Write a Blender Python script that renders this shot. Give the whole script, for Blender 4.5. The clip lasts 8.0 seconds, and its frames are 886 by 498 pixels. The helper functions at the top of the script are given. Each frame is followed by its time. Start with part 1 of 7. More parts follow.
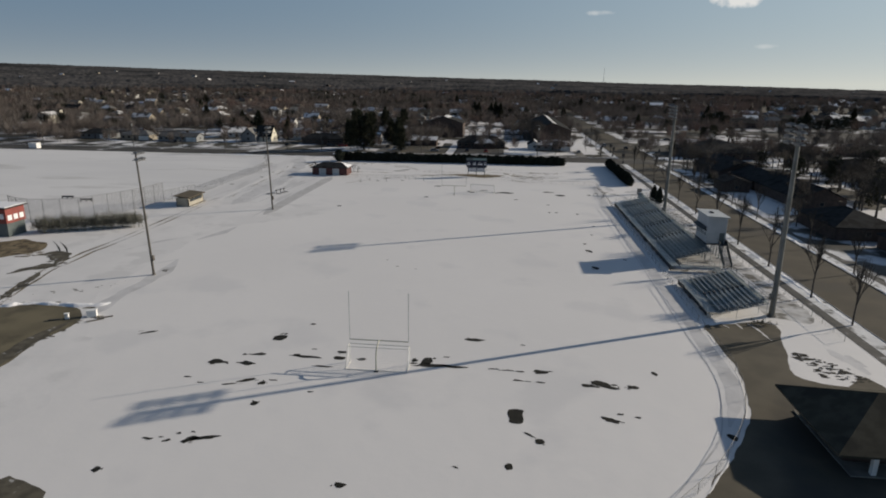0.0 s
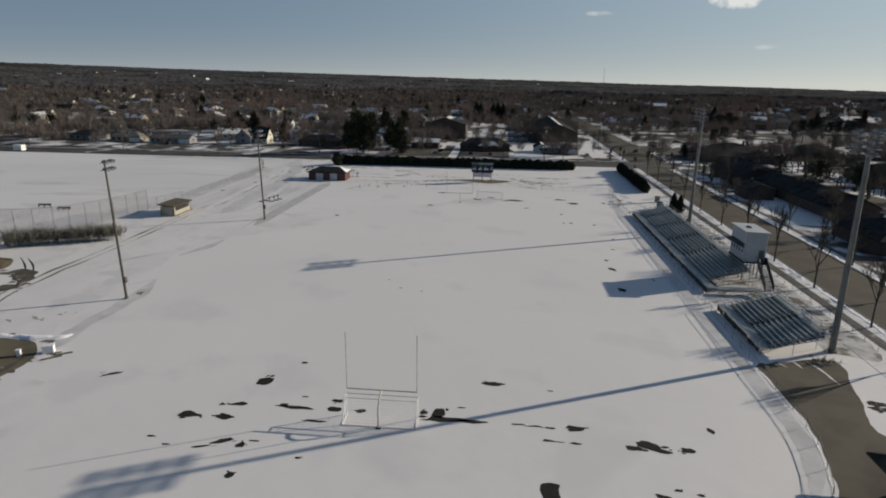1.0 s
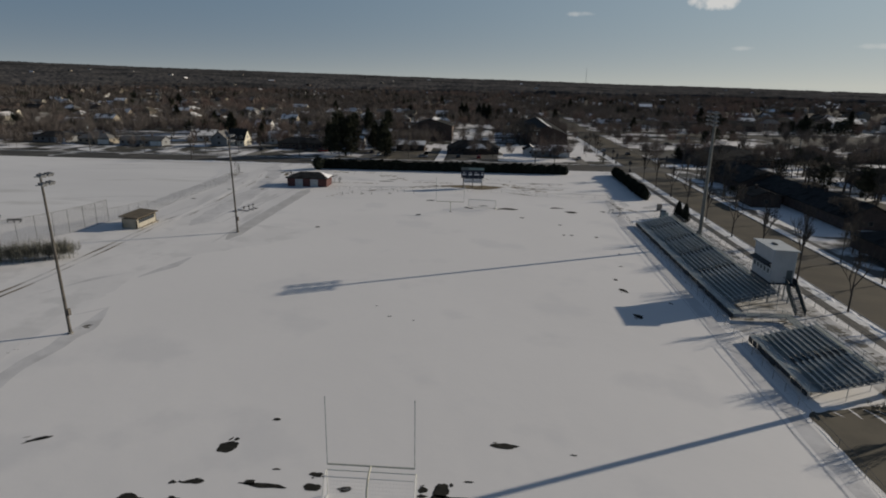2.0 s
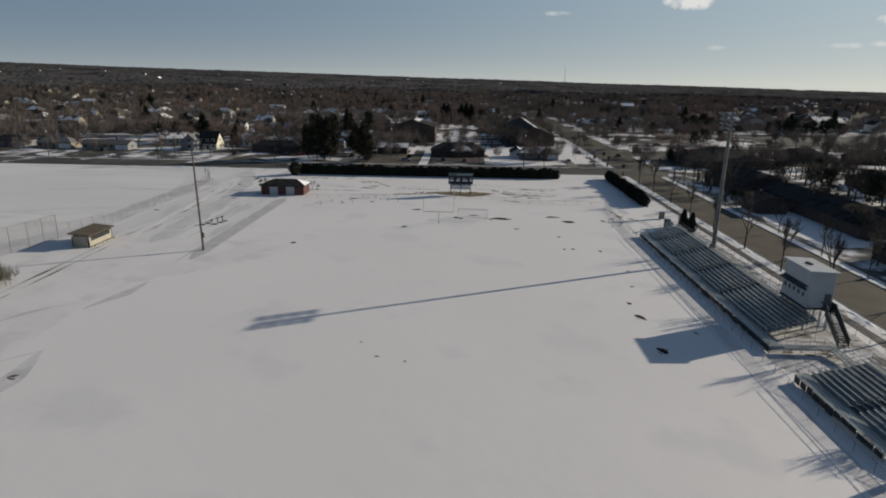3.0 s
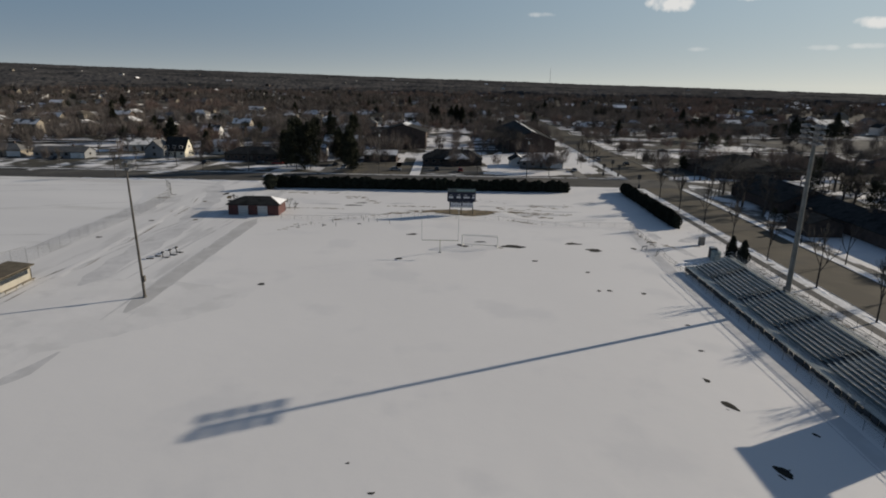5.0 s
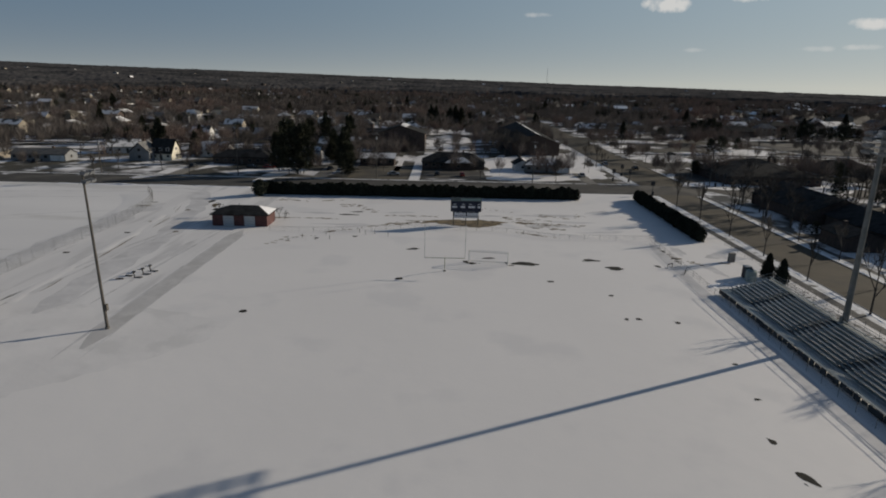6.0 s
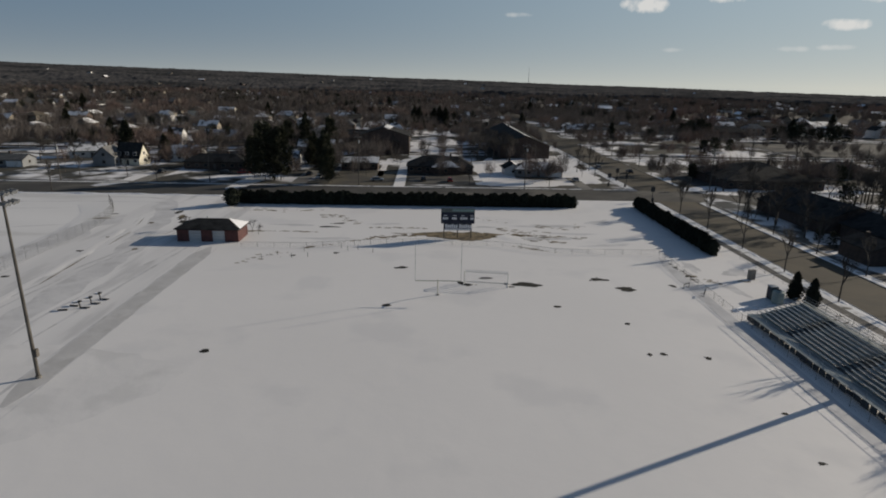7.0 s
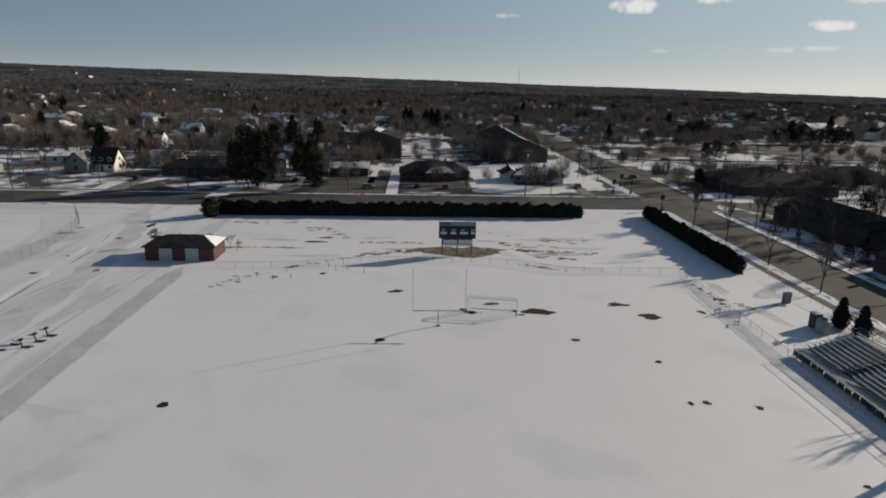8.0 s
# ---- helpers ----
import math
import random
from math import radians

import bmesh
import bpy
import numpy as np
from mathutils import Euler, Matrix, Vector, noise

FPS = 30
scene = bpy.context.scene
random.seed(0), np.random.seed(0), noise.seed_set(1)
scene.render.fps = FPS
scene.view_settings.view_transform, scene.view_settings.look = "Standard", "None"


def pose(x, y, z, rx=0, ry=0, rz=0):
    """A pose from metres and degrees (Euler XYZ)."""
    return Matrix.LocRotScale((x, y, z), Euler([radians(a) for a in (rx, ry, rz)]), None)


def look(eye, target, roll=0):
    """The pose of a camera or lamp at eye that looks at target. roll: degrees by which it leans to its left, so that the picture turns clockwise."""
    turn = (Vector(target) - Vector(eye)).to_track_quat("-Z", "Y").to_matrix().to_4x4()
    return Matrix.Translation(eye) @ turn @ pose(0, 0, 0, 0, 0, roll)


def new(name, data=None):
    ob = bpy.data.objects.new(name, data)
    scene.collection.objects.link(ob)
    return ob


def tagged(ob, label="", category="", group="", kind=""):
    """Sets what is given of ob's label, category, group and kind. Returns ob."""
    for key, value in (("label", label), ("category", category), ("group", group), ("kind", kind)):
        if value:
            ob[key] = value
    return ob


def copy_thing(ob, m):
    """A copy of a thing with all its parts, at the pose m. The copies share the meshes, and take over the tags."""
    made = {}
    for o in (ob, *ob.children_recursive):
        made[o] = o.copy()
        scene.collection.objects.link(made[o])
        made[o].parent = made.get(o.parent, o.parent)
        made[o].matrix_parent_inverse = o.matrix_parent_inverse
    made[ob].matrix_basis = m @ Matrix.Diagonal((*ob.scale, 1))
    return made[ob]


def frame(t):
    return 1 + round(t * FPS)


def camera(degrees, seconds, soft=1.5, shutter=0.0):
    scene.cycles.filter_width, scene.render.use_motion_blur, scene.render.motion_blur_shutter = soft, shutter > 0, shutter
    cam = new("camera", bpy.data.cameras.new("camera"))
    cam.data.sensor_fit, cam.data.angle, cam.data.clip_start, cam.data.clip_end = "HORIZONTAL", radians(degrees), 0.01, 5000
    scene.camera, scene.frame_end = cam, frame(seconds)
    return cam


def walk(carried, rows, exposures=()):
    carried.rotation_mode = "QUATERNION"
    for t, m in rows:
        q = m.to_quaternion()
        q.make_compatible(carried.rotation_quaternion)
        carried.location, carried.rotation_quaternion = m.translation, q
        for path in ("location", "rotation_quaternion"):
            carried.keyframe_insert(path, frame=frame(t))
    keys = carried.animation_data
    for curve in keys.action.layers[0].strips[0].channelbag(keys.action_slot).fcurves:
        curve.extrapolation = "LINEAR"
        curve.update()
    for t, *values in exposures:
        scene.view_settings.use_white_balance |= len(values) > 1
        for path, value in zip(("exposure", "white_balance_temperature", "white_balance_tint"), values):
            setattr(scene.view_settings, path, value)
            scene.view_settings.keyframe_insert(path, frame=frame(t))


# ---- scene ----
cam = camera(72.9, 8.0, soft=1.9)
PATH = [
    (0, (13.782, -64.993, 33.184), (13.598, -63.078, 32.64), 0.7),
    (0.5, (12.371, -59.095, 33.12), (12.19, -57.179, 32.576), 0.8),
    (1, (10.989, -53.172, 33.086), (10.808, -51.255, 32.542), 0.8),
    (1.5, (9.608, -47.241, 33.107), (9.439, -45.324, 32.563), 0.9),
    (2, (8.208, -41.287, 33.137), (8.083, -39.366, 32.593), 1.0),
    (2.2, (7.661, -38.84, 33.14), (7.56, -36.919, 32.594), 0.9),
    (3.5, (4.296, -22.242, 33.204), (4.245, -20.318, 32.66), 1.0),
    (4, (3.158, -15.877, 33.208), (3.122, -13.953, 32.665), 1.1),
    (4.5, (2.185, -9.628, 33.199), (2.161, -7.703, 32.656), 1.1),
    (4.7, (1.816, -7.186, 33.191), (1.8, -5.261, 32.649), 1.0),
    (6, (-0.411, 8.868, 33.075), (-0.41, 10.793, 32.533), 1.2),
    (6.5, (-1.286, 15.15, 33.063), (-1.259, 17.075, 32.521), 1.2),
    (7, (-2.05, 21.408, 33.075), (-1.991, 23.332, 32.533), 1.2),
    (7.5, (-2.67, 27.529, 33.078), (-2.593, 29.453, 32.537), 1.3),
    (8, (-3.196, 33.681, 33.071), (-3.106, 35.604, 32.532), 1.2),
]
# the automatic exposure pulses about every 1.4 s
EXPOSURES = [(0, -0.08), (1.5, -0.08), (1.6, -0.15), (1.7, -0.30), (1.8, -0.38), (2.03, -0.38), (2.12, -0.10), (3.0, -0.10), (3.1, -0.38), (3.35, -0.38), (3.45, -0.30), (3.52, -0.08),
             (4.2, -0.08), (4.3, -0.20), (4.4, -0.38), (4.75, -0.38), (4.86, -0.10), (5.6, -0.10), (5.7, -0.37), (6.0, -0.37), (6.1, -0.26), (6.2, -0.12), (6.5, -0.07), (6.85, -0.07),
             (7.0, -0.25), (7.1, -0.35), (7.4, -0.35), (7.5, -0.12), (7.6, -0.05), (8.0, -0.05)]
walk(cam, [(t, look(eye, target, roll)) for t, eye, target, roll in PATH], EXPOSURES)

# ---- world, sun, exposure ----
SUN_ELEV, SUN_AZ = 18.2, 64.5          # degrees above the horizon, clockwise from +y
scene.view_settings.exposure = 0.0


def sky_world():
    w = bpy.data.worlds.new("sky")
    w.use_nodes = True
    scene.world = w
    nt = w.node_tree
    nt.nodes.clear()
    N, L = nt.nodes.new, nt.links.new

    def m(op, a, b=None):
        n = N("ShaderNodeMath")
        n.operation = op
        for i, v in enumerate((a, b)):
            if v is None:
                continue
            if isinstance(v, (int, float)):
                n.inputs[i].default_value = v
            else:
                L(v, n.inputs[i])
        return n.outputs[0]

    sky = N("ShaderNodeTexSky")
    sky.sky_type = 'NISHITA'
    sky.sun_disc = False
    sky.sun_elevation, sky.sun_rotation = radians(SUN_ELEV), radians(SUN_AZ)
    sky.air_density, sky.dust_density, sky.ozone_density = 1.0, 0.6, 1.9
    co = N("ShaderNodeTexCoord")
    sep = N("ShaderNodeSeparateXYZ")
    L(co.outputs["Generated"], sep.inputs[0])
    az = m('ARCTAN2', sep.outputs[0], sep.outputs[1])
    el = sep.outputs[2]
    warp = N("ShaderNodeTexNoise")
    warp.inputs["Scale"].default_value, warp.inputs["Detail"].default_value = 60.0, 6.0
    L(co.outputs["Generated"], warp.inputs["Vector"])
    puff = m('MULTIPLY', m('SUBTRACT', warp.outputs["Fac"], 0.5), 2.6)
    # a few fair-weather clouds low over the horizon: azimuth, height, half width, half height, weight
    clouds = [(0.327, 0.113, 0.036, 0.013, 1.0), (0.437, 0.122, 0.028, 0.010, 0.9), (0.59, 0.082, 0.032, 0.008, 0.9),
              (0.531, 0.051, 0.028, 0.004, 0.28), (0.579, 0.053, 0.026, 0.004, 0.34), (0.139, 0.099, 0.022, 0.004, 0.35),
              (0.63, 0.113, 0.03, 0.007, 0.7), (0.376, 0.050, 0.02, 0.0035, 0.25), (0.75, 0.07, 0.05, 0.008, 0.8),
              (0.9, 0.10, 0.06, 0.012, 0.8), (-0.9, 0.16, 0.06, 0.012, 0.6), (0.2, 0.3, 0.12, 0.05, 0.7), (-0.4, 0.4, 0.15, 0.05, 0.6)]
    mask = None
    for a0, e0, wa, we, k in clouds:
        r = m('ADD', m('POWER', m('DIVIDE', m('SUBTRACT', az, a0), wa), 2.0), m('POWER', m('DIVIDE', m('SUBTRACT', el, e0), we), 2.0))
        c = m('MULTIPLY', m('MAXIMUM', m('SUBTRACT', m('ADD', 1.0, puff), r), 0.0), k)
        mask = c if mask is None else m('MAXIMUM', mask, c)
    mask = m('MINIMUM', mask, 0.85)
    # pale haze low in the sky, whiter at the horizon and towards the sun
    up = m('MAXIMUM', el, 0.0)
    low = m('POWER', 2.718, m('MULTIPLY', up, -23.0))
    weight = m('MULTIPLY', m('POWER', 2.718, m('MULTIPLY', m('MULTIPLY', up, up), -10.0)), 0.93)
    sunward = m('POWER', m('ADD', 0.5, m('MULTIPLY', m('COSINE', m('SUBTRACT', az, radians(SUN_AZ))), 0.5)), 3.0)

    def blend(f, a, b):
        n = N("ShaderNodeMix")
        n.data_type = 'RGBA'
        L(f, n.inputs[0])
        for i, v in ((6, a), (7, b)):
            if isinstance(v, tuple):
                n.inputs[i].default_value = (*v, 1)
            else:
                L(v, n.inputs[i])
        return n.outputs[2]

    veil = blend(low, blend(sunward, *HAZE_HIGH), blend(sunward, *HAZE_LOW))
    hazed = blend(weight, sky.outputs[0], veil)
    bg, cl, mix, out = N("ShaderNodeBackground"), N("ShaderNodeBackground"), N("ShaderNodeMixShader"), N("ShaderNodeOutputWorld")
    L(hazed, bg.inputs[0])
    bg.inputs[1].default_value = SKY_STRENGTH
    cl.inputs[0].default_value = (1.0, 0.98, 0.94, 1)
    cl.inputs[1].default_value = CLOUD_STRENGTH
    L(mask, mix.inputs[0]), L(bg.outputs[0], mix.inputs[1]), L(cl.outputs[0], mix.inputs[2]), L(mix.outputs[0], out.inputs[0])


SKY_STRENGTH, CLOUD_STRENGTH, SUN_STRENGTH = 0.075, 0.85, 5.0
HAZE_HIGH, HAZE_LOW = ((1.5, 2.5, 3.9), (6.0, 7.4, 8.3)), ((4.6, 5.2, 5.45), (9.8, 10.2, 9.4))
sky_world()
sun = new("sun", bpy.data.lights.new("sun", 'SUN'))
sun.data.energy, sun.data.angle, sun.data.color = SUN_STRENGTH, radians(0.5), (1.0, 0.885, 0.725)
_a, _e = radians(SUN_AZ), radians(SUN_ELEV)
SUNDIR = Vector((math.sin(_a) * math.cos(_e), math.cos(_a) * math.cos(_e), math.sin(_e)))
sun.matrix_world = look(SUNDIR * 300, (0, 0, 0))

# ---- materials ----


def mat(name, c1, c2, scale=1.0, rough=0.8, metal=0.0, bump=0.3, fine=8.0, c3=None, c3_amount=0.3, c3_scale=0.2, rand=0.0, dist=0.02, stretch=(1, 1, 1), spec=0.3):
    """Two colours mixed by noise at one scale, a third in stains at another, fine bump, and a spread of tone by object."""
    mt = bpy.data.materials.new(name)
    mt.use_nodes = True
    nt = mt.node_tree
    N, L = nt.nodes.new, nt.links.new
    bsdf = nt.nodes["Principled BSDF"]
    geo = N("ShaderNodeNewGeometry")
    mp = N("ShaderNodeMapping")
    mp.inputs["Scale"].default_value = stretch
    L(geo.outputs["Position"], mp.inputs["Vector"])

    def noise_tex(s, detail=5.0):
        n = N("ShaderNodeTexNoise")
        n.inputs["Scale"].default_value, n.inputs["Detail"].default_value = s, detail
        L(mp.outputs[0], n.inputs["Vector"])
        return n.outputs["Fac"]

    def ramp(f, lo, hi):
        r = N("ShaderNodeMapRange")
        r.interpolation_type = 'SMOOTHSTEP'
        r.inputs[1].default_value, r.inputs[2].default_value = lo, hi
        L(f, r.inputs[0])
        return r.outputs[0]

    def mix(f, a, b):
        x = N("ShaderNodeMix")
        x.data_type = 'RGBA'
        L(f, x.inputs[0])
        for i, v in ((6, a), (7, b)):
            if isinstance(v, tuple):
                x.inputs[i].default_value = (*v, 1)
            else:
                L(v, x.inputs[i])
        return x.outputs[2]

    col = mix(ramp(noise_tex(scale), 0.35, 0.65), c1, c2)
    if c3:
        col = mix(ramp(noise_tex(c3_scale), 0.62 - 0.25 * c3_amount, 0.75 - 0.25 * c3_amount), col, c3)
    if rand:
        info = N("ShaderNodeObjectInfo")
        hsv = N("ShaderNodeHueSaturation")
        r = N("ShaderNodeMapRange")
        r.inputs[3].default_value, r.inputs[4].default_value = 1 - rand, 1 + rand
        L(info.outputs["Random"], r.inputs[0]), L(r.outputs[0], hsv.inputs["Value"]), L(col, hsv.inputs["Color"])
        col = hsv.outputs[0]
    L(col, bsdf.inputs["Base Color"])
    bsdf.inputs["Roughness"].default_value, bsdf.inputs["Metallic"].default_value = rough, metal
    bsdf.inputs["Specular IOR Level"].default_value = spec
    if bump:
        b = N("ShaderNodeBump")
        b.inputs["Strength"].default_value, b.inputs["Distance"].default_value = bump, dist
        L(noise_tex(fine), b.inputs["Height"]), L(b.outputs[0], bsdf.inputs["Normal"])
    return mt


SNOW = mat("snow", (0.658, 0.648, 0.644), (0.683, 0.672, 0.667), 0.035, 0.76, bump=0.3, fine=0.35, c3=(0.615, 0.609, 0.612), c3_amount=0.35, c3_scale=0.07, dist=0.12, spec=1.0)
SNOW_TRODDEN = mat("trodden_snow", (0.47, 0.47, 0.48), (0.58, 0.58, 0.59), 0.2, 0.7, bump=0.4, fine=1.5, c3=(0.42, 0.42, 0.42), c3_amount=0.4, c3_scale=0.25, dist=0.1)
SNOW_PATH = mat("packed_path_snow", (0.445, 0.442, 0.442), (0.505, 0.501, 0.50), 0.25, 0.75, bump=0.4, fine=0.9, c3=(0.42, 0.416, 0.413), c3_amount=0.4, c3_scale=0.2, dist=0.1)
SNOW_BANK = mat("snow_bank", (0.80, 0.80, 0.82), (0.86, 0.86, 0.87), 0.6, 0.6, bump=0.7, fine=2.5, dist=0.15)
TURF = mat("bare_turf", (0.009, 0.0095, 0.008), (0.017, 0.0165, 0.013), 1.5, 0.95, bump=0.8, fine=8, c3=(0.038, 0.035, 0.026), c3_amount=0.15, c3_scale=1.0)
CHURNED = mat("churned_earth", (0.060, 0.054, 0.042), (0.105, 0.095, 0.072), 0.7, 0.9, bump=0.9, fine=4, c3=(0.45, 0.45, 0.45), c3_amount=0.12, c3_scale=0.9)
MUD = mat("mud_and_straw", (0.11, 0.085, 0.05), (0.20, 0.16, 0.10), 0.5, 0.95, bump=0.8, fine=4, c3=(0.06, 0.05, 0.035), c3_amount=0.5, c3_scale=0.8)
DIRT = mat("infield_dirt", (0.115, 0.10, 0.066), (0.15, 0.13, 0.085), 0.2, 0.95, bump=0.4, fine=3, c3=(0.085, 0.075, 0.05), c3_amount=0.4, c3_scale=0.15)
PATH_TARMAC = mat("path_tarmac", (0.078, 0.069, 0.051), (0.104, 0.091, 0.067), 0.25, 0.9, bump=0.3, fine=6, c3=(0.054, 0.050, 0.043), c3_amount=0.5, c3_scale=0.06)
ASPHALT = mat("asphalt", (0.055, 0.047, 0.033), (0.075, 0.064, 0.045), 0.15, 0.9, bump=0.3, fine=9, c3=(0.053, 0.047, 0.037), c3_amount=0.5, c3_scale=0.07)
ASPHALT_DARK = mat("dark_asphalt", (0.038, 0.037, 0.035), (0.058, 0.055, 0.05), 0.15, 0.9, bump=0.3, fine=9, c3=(0.09, 0.085, 0.075), c3_amount=0.4, c3_scale=0.07)
CONCRETE = mat("concrete", (0.15, 0.145, 0.13), (0.21, 0.20, 0.18), 0.6, 0.9, bump=0.3, fine=12, c3=(0.15, 0.14, 0.13), c3_amount=0.4, c3_scale=0.4)
YARD = mat("suburban_ground", (0.032, 0.031, 0.025), (0.055, 0.051, 0.039), 0.3, 0.95, bump=0.5, fine=2, c3=(0.70, 0.70, 0.72), c3_amount=0.5, c3_scale=0.05)
LITTER = mat("woodland_floor", (0.05, 0.043, 0.034), (0.08, 0.068, 0.052), 0.02, 0.95, bump=0.3, fine=1, c3=(0.09, 0.08, 0.065), c3_amount=0.3, c3_scale=0.012)
SNOW_PATCHY = mat("thin_patchy_snow", (0.47, 0.47, 0.475), (0.63, 0.63, 0.635), 0.12, 0.7, bump=0.4, fine=0.9, c3=(0.36, 0.345, 0.30), c3_amount=0.12, c3_scale=0.16, dist=0.1, stretch=(0.35, 1, 1))
SIDEWALK = mat("wet_sidewalk", (0.056, 0.054, 0.050), (0.086, 0.082, 0.075), 0.5, 0.7, bump=0.3, fine=10, c3=(0.45, 0.45, 0.46), c3_amount=0.06, c3_scale=0.5)
SNOW_VERGE = mat("dirty_verge_snow", (0.60, 0.60, 0.605), (0.70, 0.70, 0.70), 0.5, 0.6, bump=0.6, fine=2.5, c3=(0.10, 0.095, 0.08), c3_amount=0.32, c3_scale=0.45, dist=0.12)
SNOW_WEST = mat("wind_worn_snow", (0.60, 0.597, 0.60), (0.66, 0.656, 0.655), 0.035, 0.8, bump=0.25, fine=0.5, c3=(0.50, 0.495, 0.485), c3_amount=0.3, c3_scale=0.06, dist=0.12, stretch=(0.4, 1, 1), spec=1.0)
# bare ground in melting snow; its dark share also stands in for yard shade
YARD_SNOW = mat("half_melted_yard_snow_with_shade", (0.60, 0.60, 0.61), (0.70, 0.70, 0.705), 0.3, 0.6, bump=0.5, fine=1.5, c3=(0.05, 0.047, 0.038), c3_amount=0.8, c3_scale=0.11, dist=0.1)
SNOW_STREAKED = mat("streaked_lane_snow", (0.585, 0.58, 0.583), (0.66, 0.654, 0.653), 0.16, 0.78, bump=0.3, fine=0.6, c3=(0.50, 0.497, 0.50), c3_amount=0.42, c3_scale=0.3, dist=0.12, stretch=(1, 0.13, 1), spec=1.0)
SNOW_MOTTLED = mat("mottled_west_snow", (0.622, 0.615, 0.614), (0.67, 0.661, 0.658), 0.12, 0.78, bump=0.35, fine=0.5, c3=(0.575, 0.57, 0.568), c3_amount=0.4, c3_scale=0.16, dist=0.12, spec=1.0)
SLUSH_AND_SHADE = mat("grey_slush_and_shade", (0.36, 0.355, 0.35), (0.54, 0.54, 0.54), 0.45, 0.8, bump=0.6, fine=2.0, c3=(0.13, 0.125, 0.11), c3_amount=0.36, c3_scale=0.35, dist=0.08)
FENCE_WIRE = mat("dull_fence_wire", (0.13, 0.13, 0.13), (0.19, 0.19, 0.19), 1.5, 0.7, 0.2, 0, 20)
SNOW_THIN = mat("thin_grey_snow", (0.51, 0.508, 0.515), (0.59, 0.587, 0.592), 0.25, 0.7, bump=0.4, fine=0.9, c3=(0.47, 0.468, 0.472), c3_amount=0.4, c3_scale=0.2, dist=0.1)
GALV = mat("galvanised_steel", (0.40, 0.42, 0.43), (0.50, 0.52, 0.53), 1.5, 0.45, 0.75, 0.1, 20, c3=(0.30, 0.31, 0.31), c3_amount=0.3, c3_scale=0.8)
POLE_STEEL = mat("weathered_pole_steel", (0.155, 0.158, 0.145), (0.205, 0.207, 0.192), 0.8, 0.6, 0.3, 0.1, 20)
ALU = mat("aluminium_planks", (0.235, 0.262, 0.262), (0.30, 0.328, 0.328), 0.7, 0.45, 0.4, 0.1, 15, c3=(0.24, 0.26, 0.27), c3_amount=0.4, c3_scale=0.5, rand=0.12)
ALU_DULL = mat("dull_footboards", (0.20, 0.225, 0.22), (0.26, 0.285, 0.28), 0.7, 0.6, 0.2, 0.1, 15, rand=0.15)
DARK_STEEL = mat("dark_steel", (0.035, 0.04, 0.045), (0.06, 0.065, 0.07), 1.2, 0.6, 0.4, 0.1, 15)
YELLOW_PAINT = mat("cream_yellow_paint", (0.46, 0.45, 0.38), (0.53, 0.52, 0.44), 2, 0.45, 0, 0.05, 20)
WHITE_PAINT = mat("white_paint", (0.70, 0.70, 0.69), (0.78, 0.78, 0.77), 0.8, 0.5, 0, 0.1, 12, c3=(0.60, 0.60, 0.58), c3_amount=0.3, c3_scale=0.5)
SIDING_GREY = mat("pale_grey_siding", (0.385, 0.405, 0.415), (0.44, 0.46, 0.472), 0.5, 0.5, 0, 0.15, 8, c3=(0.41, 0.425, 0.44), c3_amount=0.3, c3_scale=0.4)
RED_BRICK = mat("red_painted_block", (0.078, 0.036, 0.034), (0.105, 0.046, 0.043), 1.0, 0.8, 0, 0.3, 10, c3=(0.085, 0.042, 0.038), c3_amount=0.35, c3_scale=0.5)
BOOTH_RED = mat("bright_red_siding", (0.20, 0.050, 0.042), (0.25, 0.062, 0.052), 1.0, 0.6, 0, 0.2, 10, c3=(0.18, 0.05, 0.042), c3_amount=0.3, c3_scale=0.6)
SHINGLE = mat("dark_shingles", (0.030, 0.0305, 0.0305), (0.043, 0.0432, 0.043), 0.8, 0.95, 0, 0.5, 6, c3=(0.02, 0.02, 0.02), c3_amount=0.4, c3_scale=0.3, spec=0.06)
SHINGLE_OLIVE = mat("weathered_olive_shingles", (0.052, 0.049, 0.038), (0.074, 0.069, 0.054), 0.8, 0.95, 0, 0.5, 6, c3=(0.043, 0.041, 0.034), c3_amount=0.4, c3_scale=0.3, spec=0.06)
ROOF_SNOW = mat("half_melted_roof_snow", (0.62, 0.62, 0.625), (0.72, 0.72, 0.72), 0.5, 0.6, bump=0.4, fine=2.0, c3=(0.045, 0.045, 0.044), c3_amount=0.5, c3_scale=0.28, dist=0.05)
SHINGLE_BROWN = mat("brown_shingles", (0.075, 0.063, 0.047), (0.105, 0.09, 0.067), 0.8, 0.9, 0, 0.5, 6, rand=0.2)
SHINGLE_GREY = mat("grey_shingles", (0.10, 0.10, 0.10), (0.15, 0.147, 0.14), 0.8, 0.9, 0, 0.5, 6, rand=0.25)
NAVY = mat("navy_board", (0.012, 0.015, 0.030), (0.020, 0.025, 0.046), 1.0, 0.6, 0, 0.05, 10)
BOARD_GREY = mat("grey_green_board", (0.075, 0.095, 0.096), (0.105, 0.125, 0.126), 0.8, 0.6, 0, 0.1, 10)
BOARD_GREEN = mat("green_top_strip", (0.16, 0.24, 0.24), (0.2, 0.29, 0.28), 0.8, 0.6, 0, 0.1, 10)
LETTER = mat("white_lettering", (0.70, 0.70, 0.72), (0.75, 0.75, 0.77), 3, 0.5, 0, 0, 10)
